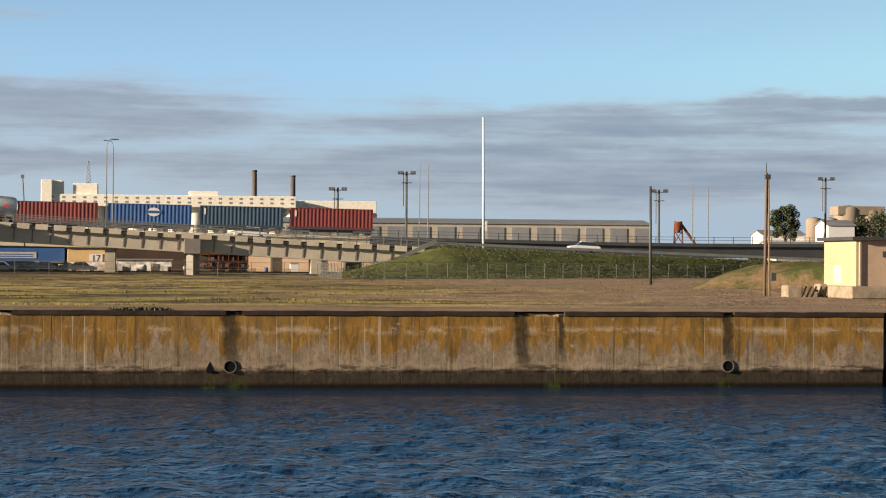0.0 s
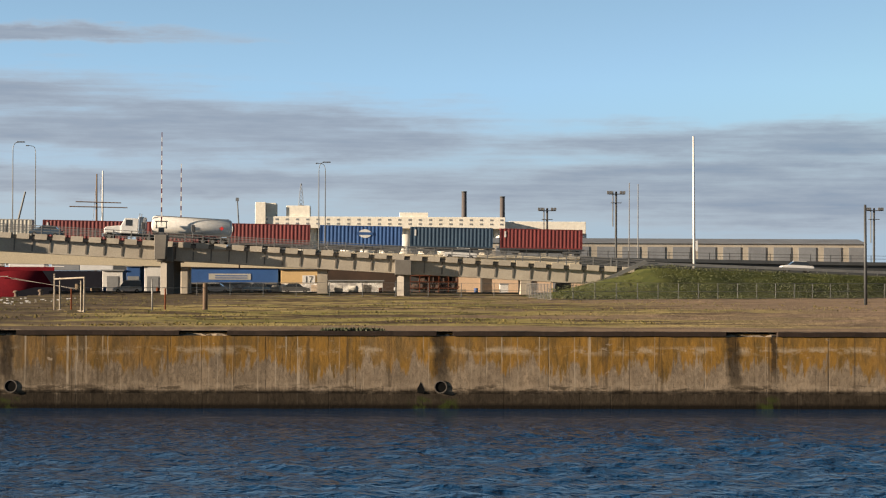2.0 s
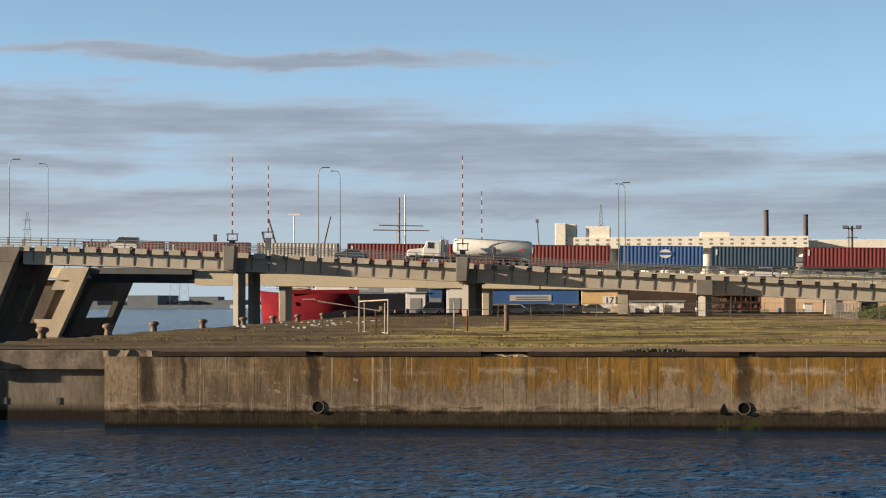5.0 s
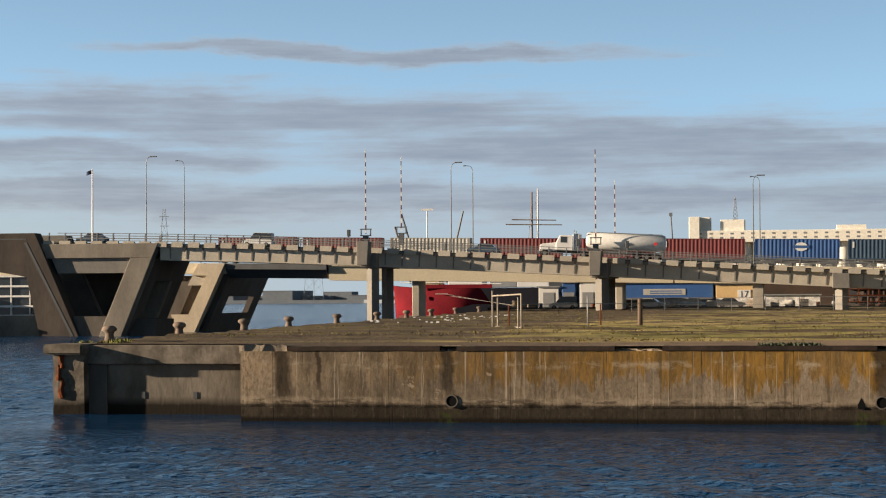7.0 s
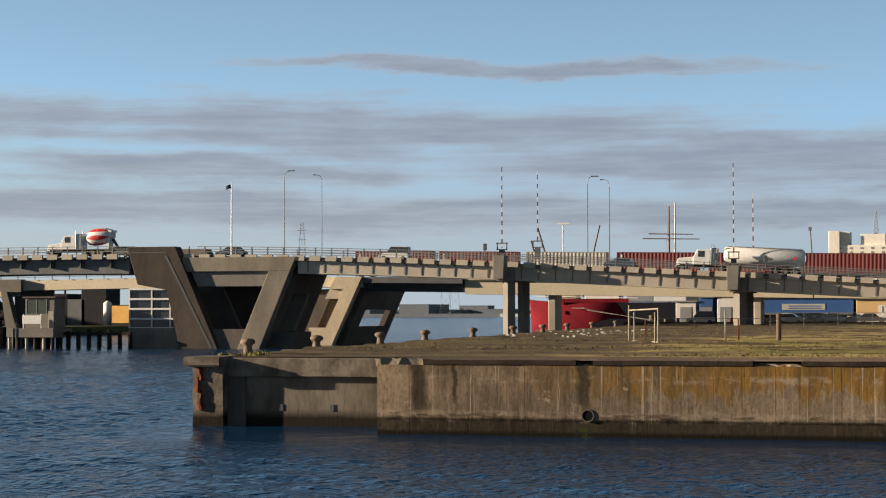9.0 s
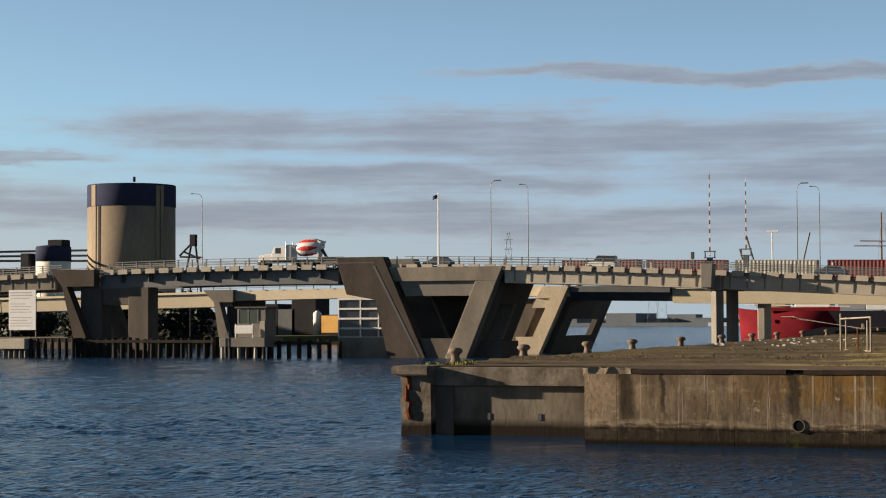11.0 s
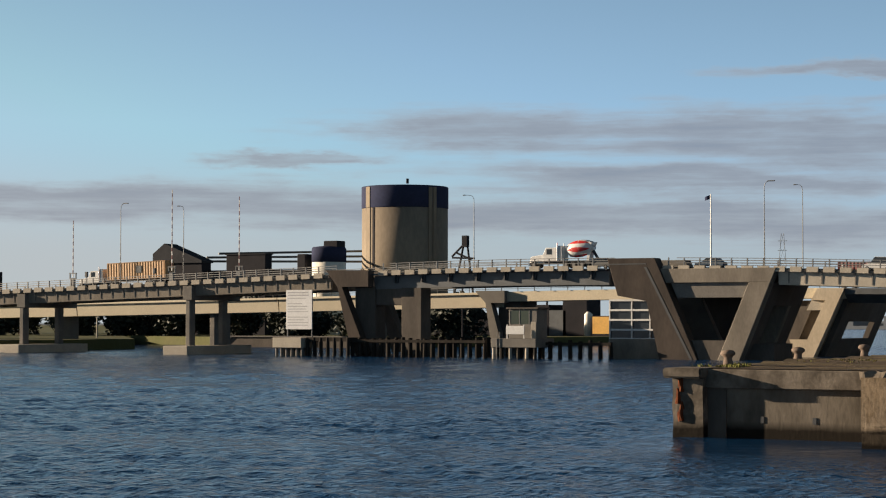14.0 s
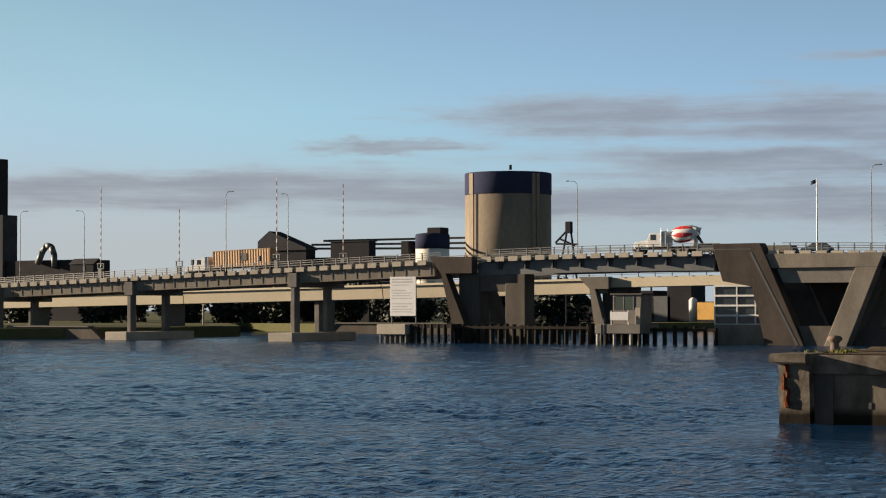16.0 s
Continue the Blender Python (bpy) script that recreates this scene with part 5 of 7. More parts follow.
def boom(x, y, z0, z1, label="raised red and white striped barrier boom"):
    t = thing("barrier_boom", (x, y, z0), label, "barrier", "raised barrier booms")
    bm = bm_new()
    box(bm, -0.35, 0.35, -0.3, 0.3, -1.6, 0.0)
    box(bm, -0.75, 0.75, -0.12, 0.12, 0.0, 0.12)
    for s in (-0.7, 0.6):
        box(bm, s, s + 0.12, -0.1, 0.1, 0.1, 0.85)
    box(bm, -0.8, 0.8, -0.12, 0.12, 0.85, 1.0)
    part("machine_box", bm, STEEL, t)
    h = z1 - z0
    n = max(6, int(h / 0.62))
    for i in range(n):
        a, c = 0.3 + (h - 0.3) * i / n, 0.3 + (h - 0.3) * (i + 1) / n
        w = 0.09 - 0.04 * i / n
        bm = box(bm_new(), -w, w, -0.05, 0.05, a, c)
        part("stripe", bm, BOOM_RED if i % 2 else WHITE, t)
    return t


for x, y, z0, z1 in ((-59.3, NEAR + 1.6, 13.4, 25.2), (-56.6, FAR - 1, 14.0, 24.8), (-28.2, NEAR + 1.6, 11.9, 24.5), (-26.7, FAR - 1, 12.4, 21.0), (-191.0, NEAR + 1.6, 13.2, 26.7), (-185.0, FAR - 1, 13.5, 26.0), (-228.9, NEAR + 1.6, 12.2, 26.6), (-220.0, FAR - 1, 12.7, 22.8)):
    boom(x, y, z0, z1)

flagpole = thing("flagpole", (-98.3, NEAR + 2.0, 12.9), "white flagpole with a small dark flag on the bridge pier", "flagpole")
part("pole", tube(bm_new(), (0, 0, 0), (0, 0, 10.3), 0.13, 0.08, 8), WHITE, flagpole)
bm = bm_new()
grid = [[bm.verts.new((-0.05 - 0.14 * i, 0.07 * math.sin(i * 1.3), 10.2 - 0.14 * j - 0.05 * i)) for j in range(5)] for i in range(7)]
for a, c in zip(grid, grid[1:]):
    for j in range(4):
        bm.faces.new((a[j], c[j], c[j + 1], a[j + 1]))
part("flag", bm, TANK_BLUE, flagpole, "dark blue flag")

# traffic signal cabinets and small signal heads at the joints of the deck
for x in (-61.5, -30.5, -24.0, -194, -232, -208):
    t = thing("signal_post", (x, NEAR + 0.9, deck_z(x) - 0.3), "short grey signal post on the parapet", "signal")
    part("post", tube(bm_new(), (0, 0, 0), (0, 0, 2.4), 0.07, 0.07, 6), STEEL, t)
    part("signal_head", bevel(box(bm_new(), -0.22, 0.22, -0.2, 0.2, 1.7, 2.6), 0.04), DARKSTEEL, t)


# ---- fenders, sign and huts round the lifting span ----
def pile_row(x0, x1, y, z1, step, label):
    t = thing("timber_fender", ((x0 + x1) / 2, y, 0), label, "fender")
    k = int(abs(x1 - x0) / step)
    for i in range(k + 1):
        x = x0 + (x1 - x0) * i / k - (x0 + x1) / 2
        bm = tube(bm_new(), (x, 0, -1.2), (x + rng.uniform(-0.05, 0.05), 0, z1 + rng.uniform(-0.15, 0.25)), 0.36, 0.32, 8)
        part("pile", bm, TIMBER, t)
    for z in (z1 - 0.55,):
        bm = box(bm_new(), -abs(x1 - x0) / 2 - 0.2, abs(x1 - x0) / 2 + 0.2, -0.45, -0.2, z, z + 0.4)
        part("waler", bm, TIMBER, t)
    return t


pile_row(-153.5, -131.0, 251.5, 2.75, 1.25, "row of dark timber fender piles along the channel")
pile_row(-153.5, -131.0, 262.0, 2.75, 1.6, "back row of dark timber fender piles")
pile_row(-126.0, -111.8, 253.0, 2.5, 1.45, "row of dark timber fender piles by the control room")

dolphin = thing("concrete_dolphin", (-163.5, 250, 0), "pale concrete mooring platform on short piles", "dolphin")
part("platform", bevel(box(bm_new(), -2.8, 2.4, -1.0, 4.0, 1.3, 2.85), 0.06), CONC_PALE, dolphin)
for i in range(6):
    for y in (-0.4, 1.6, 3.4):
        part("pile", tube(bm_new(), (-2.4 + 0.92 * i, y, -1.2), (-2.4 + 0.92 * i, y, 1.32), 0.22, 0.22, 8), CONC, dolphin)
dolphin2 = thing("timber_dolphin", (-156.5, 251, 0), "dark timber mooring platform on piles", "dolphin")
part("platform", box(bm_new(), -4.4, 3.2, -1.0, 3.0, 2.3, 2.9), TIMBER, dolphin2)
for i in range(7):
    part("pile", tube(bm_new(), (-4.2 + 1.2 * i, -0.8, -1.2), (-4.2 + 1.2 * i, -0.8, 2.9), 0.3, 0.28, 8), TIMBER, dolphin2)

sign = thing("notice_board", (-162.3, 250.3, 2.85), "large white notice board of black writing on two posts", "sign")
part("board", bevel(box(bm_new(), -2.35, 2.35, -0.08, 0.08, 1.25, 7.25), 0.03), surface("board_paint", (0.62, 0.62, 0.62), (0.55, 0.55, 0.55), 0.5, 0.4, 4.0, bump=0.02), sign)
for s in (-2.2, 2.2):
    part("post", box(bm_new(), s - 0.08, s + 0.08, 0.09, 0.25, 0, 7.1), STEEL, sign)
r6 = random.Random(6)
for i in range(13):
    z = 6.75 - i * 0.41
    w = r6.uniform(2.6, 4.0)
    if i in (3, 8):
        continue
    part("line_bar", box(bm_new(), -2.05, -2.05 + w, -0.10, -0.082, z, z + (0.2 if i < 2 else 0.11)), surface("sign_ink", (0.30, 0.30, 0.31), (0.34, 0.34, 0.35), 0.6, 1, 1, bump=0) if i == 0 else bpy.data.materials["sign_ink"], sign)

hut = thing("pier_control_hut", (-124.6, 251, 0), "small grey hut with a green window on a piled platform", "hut")
part("hut_body", bevel(box(bm_new(), -2.3, 2.2, 0, 3.4, 2.9, 7.1), 0.05), CONC, hut)
part("hut_roof", bevel(box(bm_new(), -2.6, 2.5, -0.3, 3.7, 7.104, 7.35), 0.04), CONC_DARK, hut)
part("hut_window", box(bm_new(), -2.1, 1.0, -0.05, -0.01, 5.0, 6.9), surface("green_glass", (0.05, 0.065, 0.045), (0.04, 0.05, 0.04), 0.3, 1, 2, bump=0), hut)
for x in (-2.15, -0.6, 0.95):
    part("window_mullion", box(bm_new(), x, x + 0.1, -0.09, -0.052, 4.95, 6.95), GALV, hut)
part("hut_door", box(bm_new(), 1.25, 2.05, -0.05, -0.01, 2.9, 5.3), CONC_PALE, hut)
part("safety_panel", bevel(box(bm_new(), -2.2, 0.7, -1.1, -1.0, 3.5, 4.7), 0.03), WHITE, hut)
for x in (-2.1, 0.6):
    part("panel_post", box(bm_new(), x - 0.08, x + 0.08, -1.0, -0.9, 2.9, 4.9), WHITE, hut)
part("hut_platform", bevel(box(bm_new(), -4.4, 2.8, -1.6, 4.5, 1.6, 2.9), 0.06), CONC, hut)
part("ladder_rail", tube(bm_new(), (-3.4, -1.65, -0.4), (-3.4, -1.65, 3.8), 0.05, 0.05, 6), GALV, hut)
part("ladder_rail", tube(bm_new(), (-2.9, -1.65, -0.4), (-2.9, -1.65, 3.8), 0.05, 0.05, 6), GALV, hut)
for i in range(6):
    for y in (-1.2, 1.4, 4.0):
        part("pile", tube(bm_new(), (-4.1 + 1.32 * i, y, -1.2), (-4.1 + 1.32 * i, y, 1.65), 0.25, 0.25, 8), TIMBER if i % 2 else CONC_PALE, hut)


# ---- yard under and behind the bridges ----
def house(name, x0, x1, y0, y1, z0, z1, wall, roof, label, category, ridge=0.0, over=0.25):
    """A plain shed: walls, a pitched or flat roof with eaves."""
    t = thing(name, ((x0 + x1) / 2, (y0 + y1) / 2, z0), label, category)
    w, d, h = (x1 - x0) / 2, (y1 - y0) / 2, z1 - z0
    part("wall_shell", bevel(box(bm_new(), -w, w, -d, d, 0, h), 0.04), wall, t)
    bm = bm_new()
    if ridge > 0:
        a = [bm.verts.new((s * (w + over), y, z)) for s in (-1, 1) for y, z in ((-d - over, h), (0, h + ridge), (d + over, h))]
        c = [bm.verts.new((v.co.x, v.co.y, v.co.z + 0.12)) for v in a]
        for i, j in ((0, 1), (1, 2)):
            bm.faces.new((c[i], c[j], c[j + 3], c[i + 3]))
            bm.faces.new((a[i], a[i + 3], a[j + 3], a[j]))
            for k in (0, 3):
                bm.faces.new((a[i + k], a[j + k], c[j + k], c[i + k]))
        bm.faces.new((a[0], c[0], c[3], a[3]))
        bm.faces.new((a[2], a[5], c[5], c[2]))
        for s in (-1, 1):
            g = bm_new()
            p = [g.verts.new((s * (w - 0.02), y, z)) for y, z in ((-d, h - 0.02), (0, h + ridge - 0.02), (d, h - 0.02))]
            g.faces.new(p if s > 0 else p[::-1])
            part("gable", g, wall, t)
    else:
        box(bm, -w - over, w + over, -d - over, d + over, h + 0.004, h + 0.22)
    part("roof", bm, roof, t)
    return t


blue = house("blue_shed", -36.5, -16.4, 326, 340, 2.9, 7.1, SHED_BLUE, ROOF_DARK, "long blue sheet-clad shed with a white sign", "shed", 0.0)
part("sign_panel", box(bm_new(), -1.5, 5.5, -7.06, -7.02, 2.3, 3.3), CONT_GREY, blue, "pale sign panel")
for i in range(2):
    part("sign_bar", box(bm_new(), -0.4, 4.9, -7.09, -7.065, 2.5 + i * 0.36, 2.66 + i * 0.36), SHED_BLUE, blue)
for x, w in ((-8.2, 2.6), (-4.6, 3.0), (1.0, 3.2), (5.2, 3.0)):
    part("opening", box(bm_new(), x, x + w, -7.05, -7.01, 0.0, 1.5), DARKSTEEL if w != 3.2 else GRAFFITI, blue)
part("canopy", box(bm_new(), -8.5, 9.9, -8.6, -7.0, 1.55, 1.8), GALV, blue)
ochre = house("ochre_shed", -15.9, -8.4, 325, 337, 2.9, 6.8, SHED_YELLOW, ROOF_DARK, "ochre shed wall with a white number panel", "shed")
part("lower_wall", box(bm_new(), -3.75, 3.75, -6.08, -6.01, 0.0, 1.7), GRAFFITI, ochre, "sprayed-over lower wall")
part("number_panel", box(bm_new(), -0.2, 1.9, -6.1, -6.02, 1.75, 3.05), WHITE, ochre)
txt = bpy.data.curves.new("berth_number", "FONT")
txt.body, txt.size, txt.align_x, txt.extrude = "17", 1.5, "CENTER", 0.01
tmp = bpy.data.objects.new("berth_number_tmp", txt)
scene.collection.objects.link(tmp)
bpy.context.view_layer.update()
num = bpy.data.meshes.new_from_object(tmp)
bpy.data.objects.remove(tmp)
num.materials.clear()
num.materials.append(DARKSTEEL)
nob = part("berth_number", num, DARKSTEEL, ochre, "black painted 17")
nob.matrix_basis = pose(0.85, -6.12, 1.87, 90)
house("sprayed_store", -8.2, 1.0, 322, 330, 2.7, 5.0, GRAFFITI, ROOF_GREY, "low white store covered in grey spray paint", "store")
house("yard_store", -27.0, -20.2, 318, 322, 2.8, 4.5, GRAFFITI, ROOF_GREY, "low sprayed yard store", "store")
house("pink_shed", 13.6, 44.0, 330, 345, 2.7, 6.3, SHED_PINK, ROOF_DARK, "long pale tan shed wall under the bridge", "shed")
for x in (17.5, 25.2, 31.0):
    single("shed_buttress", box(bm_new(), x, x + 0.35, 329.6, 330, 2.7, 6.3), CONC, "upright on the tan shed wall", "buttress", "uprights of the tan shed")
house("site_toilet", 20.6, 22.0, 326, 327.4, 2.7, 4.5, WHITE, ROOF_GREY, "white site cabin booth", "cabin", over=0.05)
house("cabin", 36.0, 41.0, 322, 327, 2.7, 4.8, CONT_GREY, ROOF_GREY, "pale grey portable cabin", "cabin")
house("dark_store", 27.5, 30.0, 300, 304, 2.8, 5.0, DARKSTEEL, ROOF_DARK, "dark steel store box under the ramp", "store")
rack = thing("storage_rack", (9.2, 315, 3.0), "brown steel rack filled with scrap and parts", "rack")
for i in range(6):
    part("upright", box(bm_new(), -3.9 + 1.55 * i, -3.75 + 1.55 * i, 0, 0.15, 0, 3.3), RUST, rack)
for z in (0.9, 1.9, 2.9):
    part("shelf", box(bm_new(), -3.95, 4.0, 0, 2.5, z, z + 0.12), RUST, rack)
r7 = random.Random(7)
bm = bm_new()
for _ in range(70):
    x, z = r7.uniform(-3.8, 3.4), r7.choice((0.0, 1.03, 2.03, 3.03))
    w, h = r7.uniform(0.3, 0.9), r7.uniform(0.2, 0.75)
    box(bm, x, x + w, r7.uniform(0.1, 0.9), r7.uniform(1.2, 2.3), z, z + h)
part("stored_parts", bm, surface("scrap_parts", (0.16, 0.10, 0.07), (0.07, 0.06, 0.06), 0.8, 0.7, 3.0), rack)
part("back_sheet", box(bm_new(), -4.0, 4.0, 2.55, 2.65, 0, 3.4), DARKSTEEL, rack)
for i, (x, mat) in enumerate(((-46.0, WHITE), (-41.6, SHED_BLUE), (-38.4, WHITE))):
    house("yard_container", x, x + (4.2 if i == 0 else 3.0), 330 + i, 333 + i, 3.1, 6.2 if i else 5.4, mat, mat, "white steel container standing in the yard" if mat is WHITE else "blue steel container standing in the yard", "container", over=0.01)

# dark timber retaining edge and yard fence seen below the deck
bm = bm_new()
box(bm, -50, 36, 300, 300.4, 2.9, 3.4)
single("yard_kerb", bm, CONC_DARK, "dark concrete kerb along the yard", "kerb", kind="structure")


# ---- chain-link fences ----
def mesh_fence(pts, h, step, label, zf):
    t = thing("chain_link_fence", (0, 0, 0), label, "fence")
    for (xa, ya), (xb, yb) in zip(pts, pts[1:]):
        L = math.hypot(xb - xa, yb - ya)
        k = max(1, int(L / step))
        for i in range(k):
            x, y = xa + (xb - xa) * i / k, ya + (yb - ya) * i / k
            part("post", tube(bm_new(), (x, y, zf - 0.1), (x, y, zf + h), 0.04, 0.04, 6), STEEL, t)
        bm = bm_new()
        for z in (h, h * 0.5, 0.1):
            tube(bm, (xa, ya, zf + z), (xb, yb, zf + z), 0.022, 0.022, 5)
        part("rail_wire", bm, GALV, t)
        bm = bm_new()
        k = int(L / 0.30)
        for i in range(k):
            s = i / k
            x, y = xa + (xb - xa) * s, ya + (yb - ya) * s
            dx, dy = (xb - xa) / L * h * 0.8, (yb - ya) / L * h * 0.8
            tube(bm, (x, y, zf + 0.1), (x + dx, y + dy, zf + h), 0.004, 0.004, 3, False)
            tube(bm, (x + dx, y + dy, zf + 0.1), (x, y, zf + h), 0.004, 0.004, 3, False)
        part("mesh_infill", bm, GALV, t)
    return t


mesh_fence([(18.5, 207), (39, 222), (60, 238), (80, 250)], 1.9, 3.0, "galvanised chain-link fence at the foot of the embankment", 3.14)
mesh_fence([(-22, 240), (18.5, 240), (18.5, 207)], 1.8, 4.0, "chain-link fence under the bridge ramp", 3.1)

# guard rail up the ramp
gr = thing("guard_rail", (0, 0, 0), "grey steel guard rail along the ramp", "guard rail")
xs = [34 + 4 * i for i in range(16)]
part("beam", ribbon(bm_new(), xs, [(NEAR + 0.2, 0.85), (NEAR + 0.2, 0.5), (NEAR + 0.3, 0.5), (NEAR + 0.3, 0.85)], road_z), GALV, gr)
for x in xs:
    part("post", box(bm_new(), x - 0.07, x + 0.07, NEAR + 0.3, NEAR + 0.45, road_z(x) - 0.2, road_z(x) + 0.85), GALV, gr)
bm = bm_new()
prism(bm, [(24.5, 3.2), (25.3, 3.2), (35.5, 7.6), (35.0, 8.0)], NEAR - 1.2, NEAR - 0.9)
single("stair_rail", bm, GALV, "sloping grey handrail down the abutment", "handrail")

# gate frame and posts on the quay
GATE_PAINT = surface("weathered_pipe_paint", (0.30, 0.265, 0.215), (0.17, 0.135, 0.10), 0.8, 1.5, 8.0)
gate = thing("pipe_gate_frame", (-19.6, 125.5, TOP), "pale open pipe gate frame standing on the quay", "gate frame")
for x, y, h in ((-1.3, 2.0, 2.45), (-0.95, 2.0, 2.2), (1.25, -2.2, 2.25), (1.0, -1.9, 2.0)):
    part("post", tube(bm_new(), (x, y, 0), (x, y, h), 0.055, 0.055, 8), GATE_PAINT, gate)
part("top_bar", tube(bm_new(), (-1.3, 2.0, 2.1), (1.25, -2.2, 2.2), 0.05, 0.05, 8), GATE_PAINT, gate)
part("bottom_bar", tube(bm_new(), (-1.0, 1.5, 0.08), (1.2, -2.1, 0.08), 0.05, 0.05, 8), GATE_PAINT, gate)
part("dark_post", tube(bm_new(), (0.1, 0, 0), (0.1, 0, 1.5), 0.05, 0.05, 6), RUST, gate)
for x, y, h, r, m in ((-11.5, 131.5, 1.85, 0.17, WOODPOLE), (-15.1, 132, 2.1, 0.05, GALV), (-14.2, 131.8, 1.5, 0.06, RUST)):
    single("quay_post", bevel(tube(bm_new(), (x, y, TOP - 0.1), (x, y, TOP + h), r, r * 0.95, 10), 0.01), m, "upright post standing in the quay grass", "post")
single("fence_wire", tube(bm_new(), (-18.5, 124.5, TOP + 1.55), (-11.5, 131.5, TOP + 1.55), 0.02, 0.02, 5), GALV, "thin wire strung between the quay posts", "wire")

# gulls' roost stones: white droppings and stones along the river edge under the bridge
bm = bm_new()
for i in range(60):
    y = rng.uniform(150, 205)
    x = -36.2 - 0.047 * (y - 130) + rng.uniform(0.8, 9)
    s = rng.uniform(0.04, 0.11)
    box(bm, x - s, x + s, y - s, y + s, TOP, TOP + s * 1.3)
single("white_stones", bm, WHITE, "scatter of small white stones on the quay", "stones", kind="stuff")


# ---- poles and light masts ----
pole = thing("timber_power_pole", (37.55, 119, TOP), "tall twin timber power pole with a steel head", "pole")
part("pole", tube(bm_new(), (-0.14, 0, 0), (-0.05, 0, 7.8), 0.10, 0.085, 10), WOODPOLE, pole)
part("stay_pole", tube(bm_new(), (0.16, 0, 0), (0.06, 0, 7.6), 0.08, 0.065, 10), surface("pale_pole", (0.34, 0.265, 0.20), (0.26, 0.205, 0.16), 0.85, 1, 6), pole)
part("steel_head", box(bm_new(), -0.15, 0.19, -0.12, 0.12, 7.4, 7.7), DARKSTEEL, pole)
part("top_spike", tube(bm_new(), (-0.08, 0, 7.7), (-0.08, 0, 8.45), 0.04, 0.03, 6), DARKSTEEL, pole)
part("meter_box", bevel(box(bm_new(), 0.2, 0.55, -0.2, 0.15, 1.0, 1.5), 0.02), DARKSTEEL, pole)
single("thin_pole", tube(bm_new(), (43.9, 174, TOP), (43.85, 174, 12.2), 0.15, 0.11, 10), DARKSTEEL, "slim dark pole on the quay", "pole")
mast = thing("tall_mast", (42.8, 262, 6.3), "very tall slim white mast beside the ramp", "mast")
part("shaft", tube(bm_new(), (0, 0, 0), (-0.15, 0, 18.5), 0.2, 0.12, 12), WHITE, mast)
part("box", bevel(box(bm_new(), 0.15, 0.5, -0.15, 0.15, 3.0, 4.4), 0.03), WHITE, mast)
for x, y, z0, z1 in ((42.8, 330, 3, 21.9), (44.3, 330, 3, 21.7), (90.7, 330, 3, 18.9), (93.5, 330, 3, 18.4)):
    single("slim_mast", tube(bm_new(), (x, y, z0), (x, y, z1), 0.11, 0.07, 8), GALV, "slim grey lighting mast", "mast", "slim masts")


def light_tower(x, y, z1, label):
    t = thing("light_tower", (x, y, 3.0), label, "light tower", "yard light towers")
    h = z1 - 3.0
    part("shaft", tube(bm_new(), (0, 0, 0), (0, 0, h), 0.22, 0.18, 8), DARKSTEEL, t)
    part("ladder", tube(bm_new(), (-0.55, 0, h - 6), (-0.55, 0, h), 0.1, 0.1, 6), STEEL, t)
    bm = bm_new()
    box(bm, -1.5, 1.5, -0.5, 0.5, h - 0.5, h - 0.4)
    box(bm, -0.9, 0.9, -0.4, 0.4, h - 2.0, h - 1.9)
    part("gantry", bm, DARKSTEEL, t)
    for s in (-1.4, -0.9, 0.8, 1.3):
        part("floodlight", box(bm_new(), s - 0.22, s + 0.22, -0.6, -0.3, h - 0.4, h + 0.05), GALV, t)
    return t


for x, z in ((40.8, 20.5), (29.0, 17.6), (85.2, 17.9), (115.4, 20.4)):
    light_tower(x, 332, z, "dark steel yard light tower with floodlights")

# ---- shed on the quay with its loading wall ----
shed = thing("quay_shed", (45.0, 115, 3.16), "cream and tan rendered shed with a flat dark roof", "shed")
part("end_wall", box(bm_new(), -4.15, -3.9, -3.0, 2.7, 0.76, 3.5), SHED_CREAM, shed)
part("front_wall", box(bm_new(), -3.9, 7.0, -3.0, -2.75, 0.76, 3.5), SHED_TAN, shed)
part("back_wall", box(bm_new(), -3.9, 7.0, 2.45, 2.7, 0.76, 3.5), SHED_TAN, shed)
part("roof", box(bm_new(), -4.5, 7.4, -3.4, 3.1, 3.504, 3.72), ROOF_DARK, shed)
part("plinth", bevel(box(bm_new(), -4.6, 7.2, -3.5, 3.0, 0.0, 0.755), 0.06), BROKEN, shed)
part("hatch", box(bm_new(), -4.19, -4.14, -0.6, 0.9, 0.9, 2.0), surface("hatch_paint", (0.60, 0.52, 0.33), (0.55, 0.47, 0.3), 0.8, 1, 4), shed)
part("vent", box(bm_new(), -2.5, -2.1, -3.04, -2.99, 2.5, 2.85), DARKSTEEL, shed)
part("downpipe", tube(bm_new(), (-3.95, -3.08, 0.8), (-3.95, -3.08, 3.5), 0.05, 0.05, 6), CONC_PALE, shed)
for x0, x1, h in ((37.9, 38.9, 0.75), (38.9, 40.0, 0.35), (40.0, 40.5, 0.85)):
    single("low_wall", bevel(box(bm_new(), x0, x1, 116, 117.2, 3.1, 3.16 + h), 0.08), BROKEN, "broken low concrete wall by the shed", "wall")
for i in range(7):
    x = 38.7 + 0.33 * i
    single("timber_baulk", tube(bm_new(), (x, 115.6 + 0.1 * (i % 3), 3.14), (x + 0.35, 115.8, 3.85), 0.06, 0.06, 6), TIMBER, "dark timber baulk leaning by the shed", "timber", "leaning baulks")

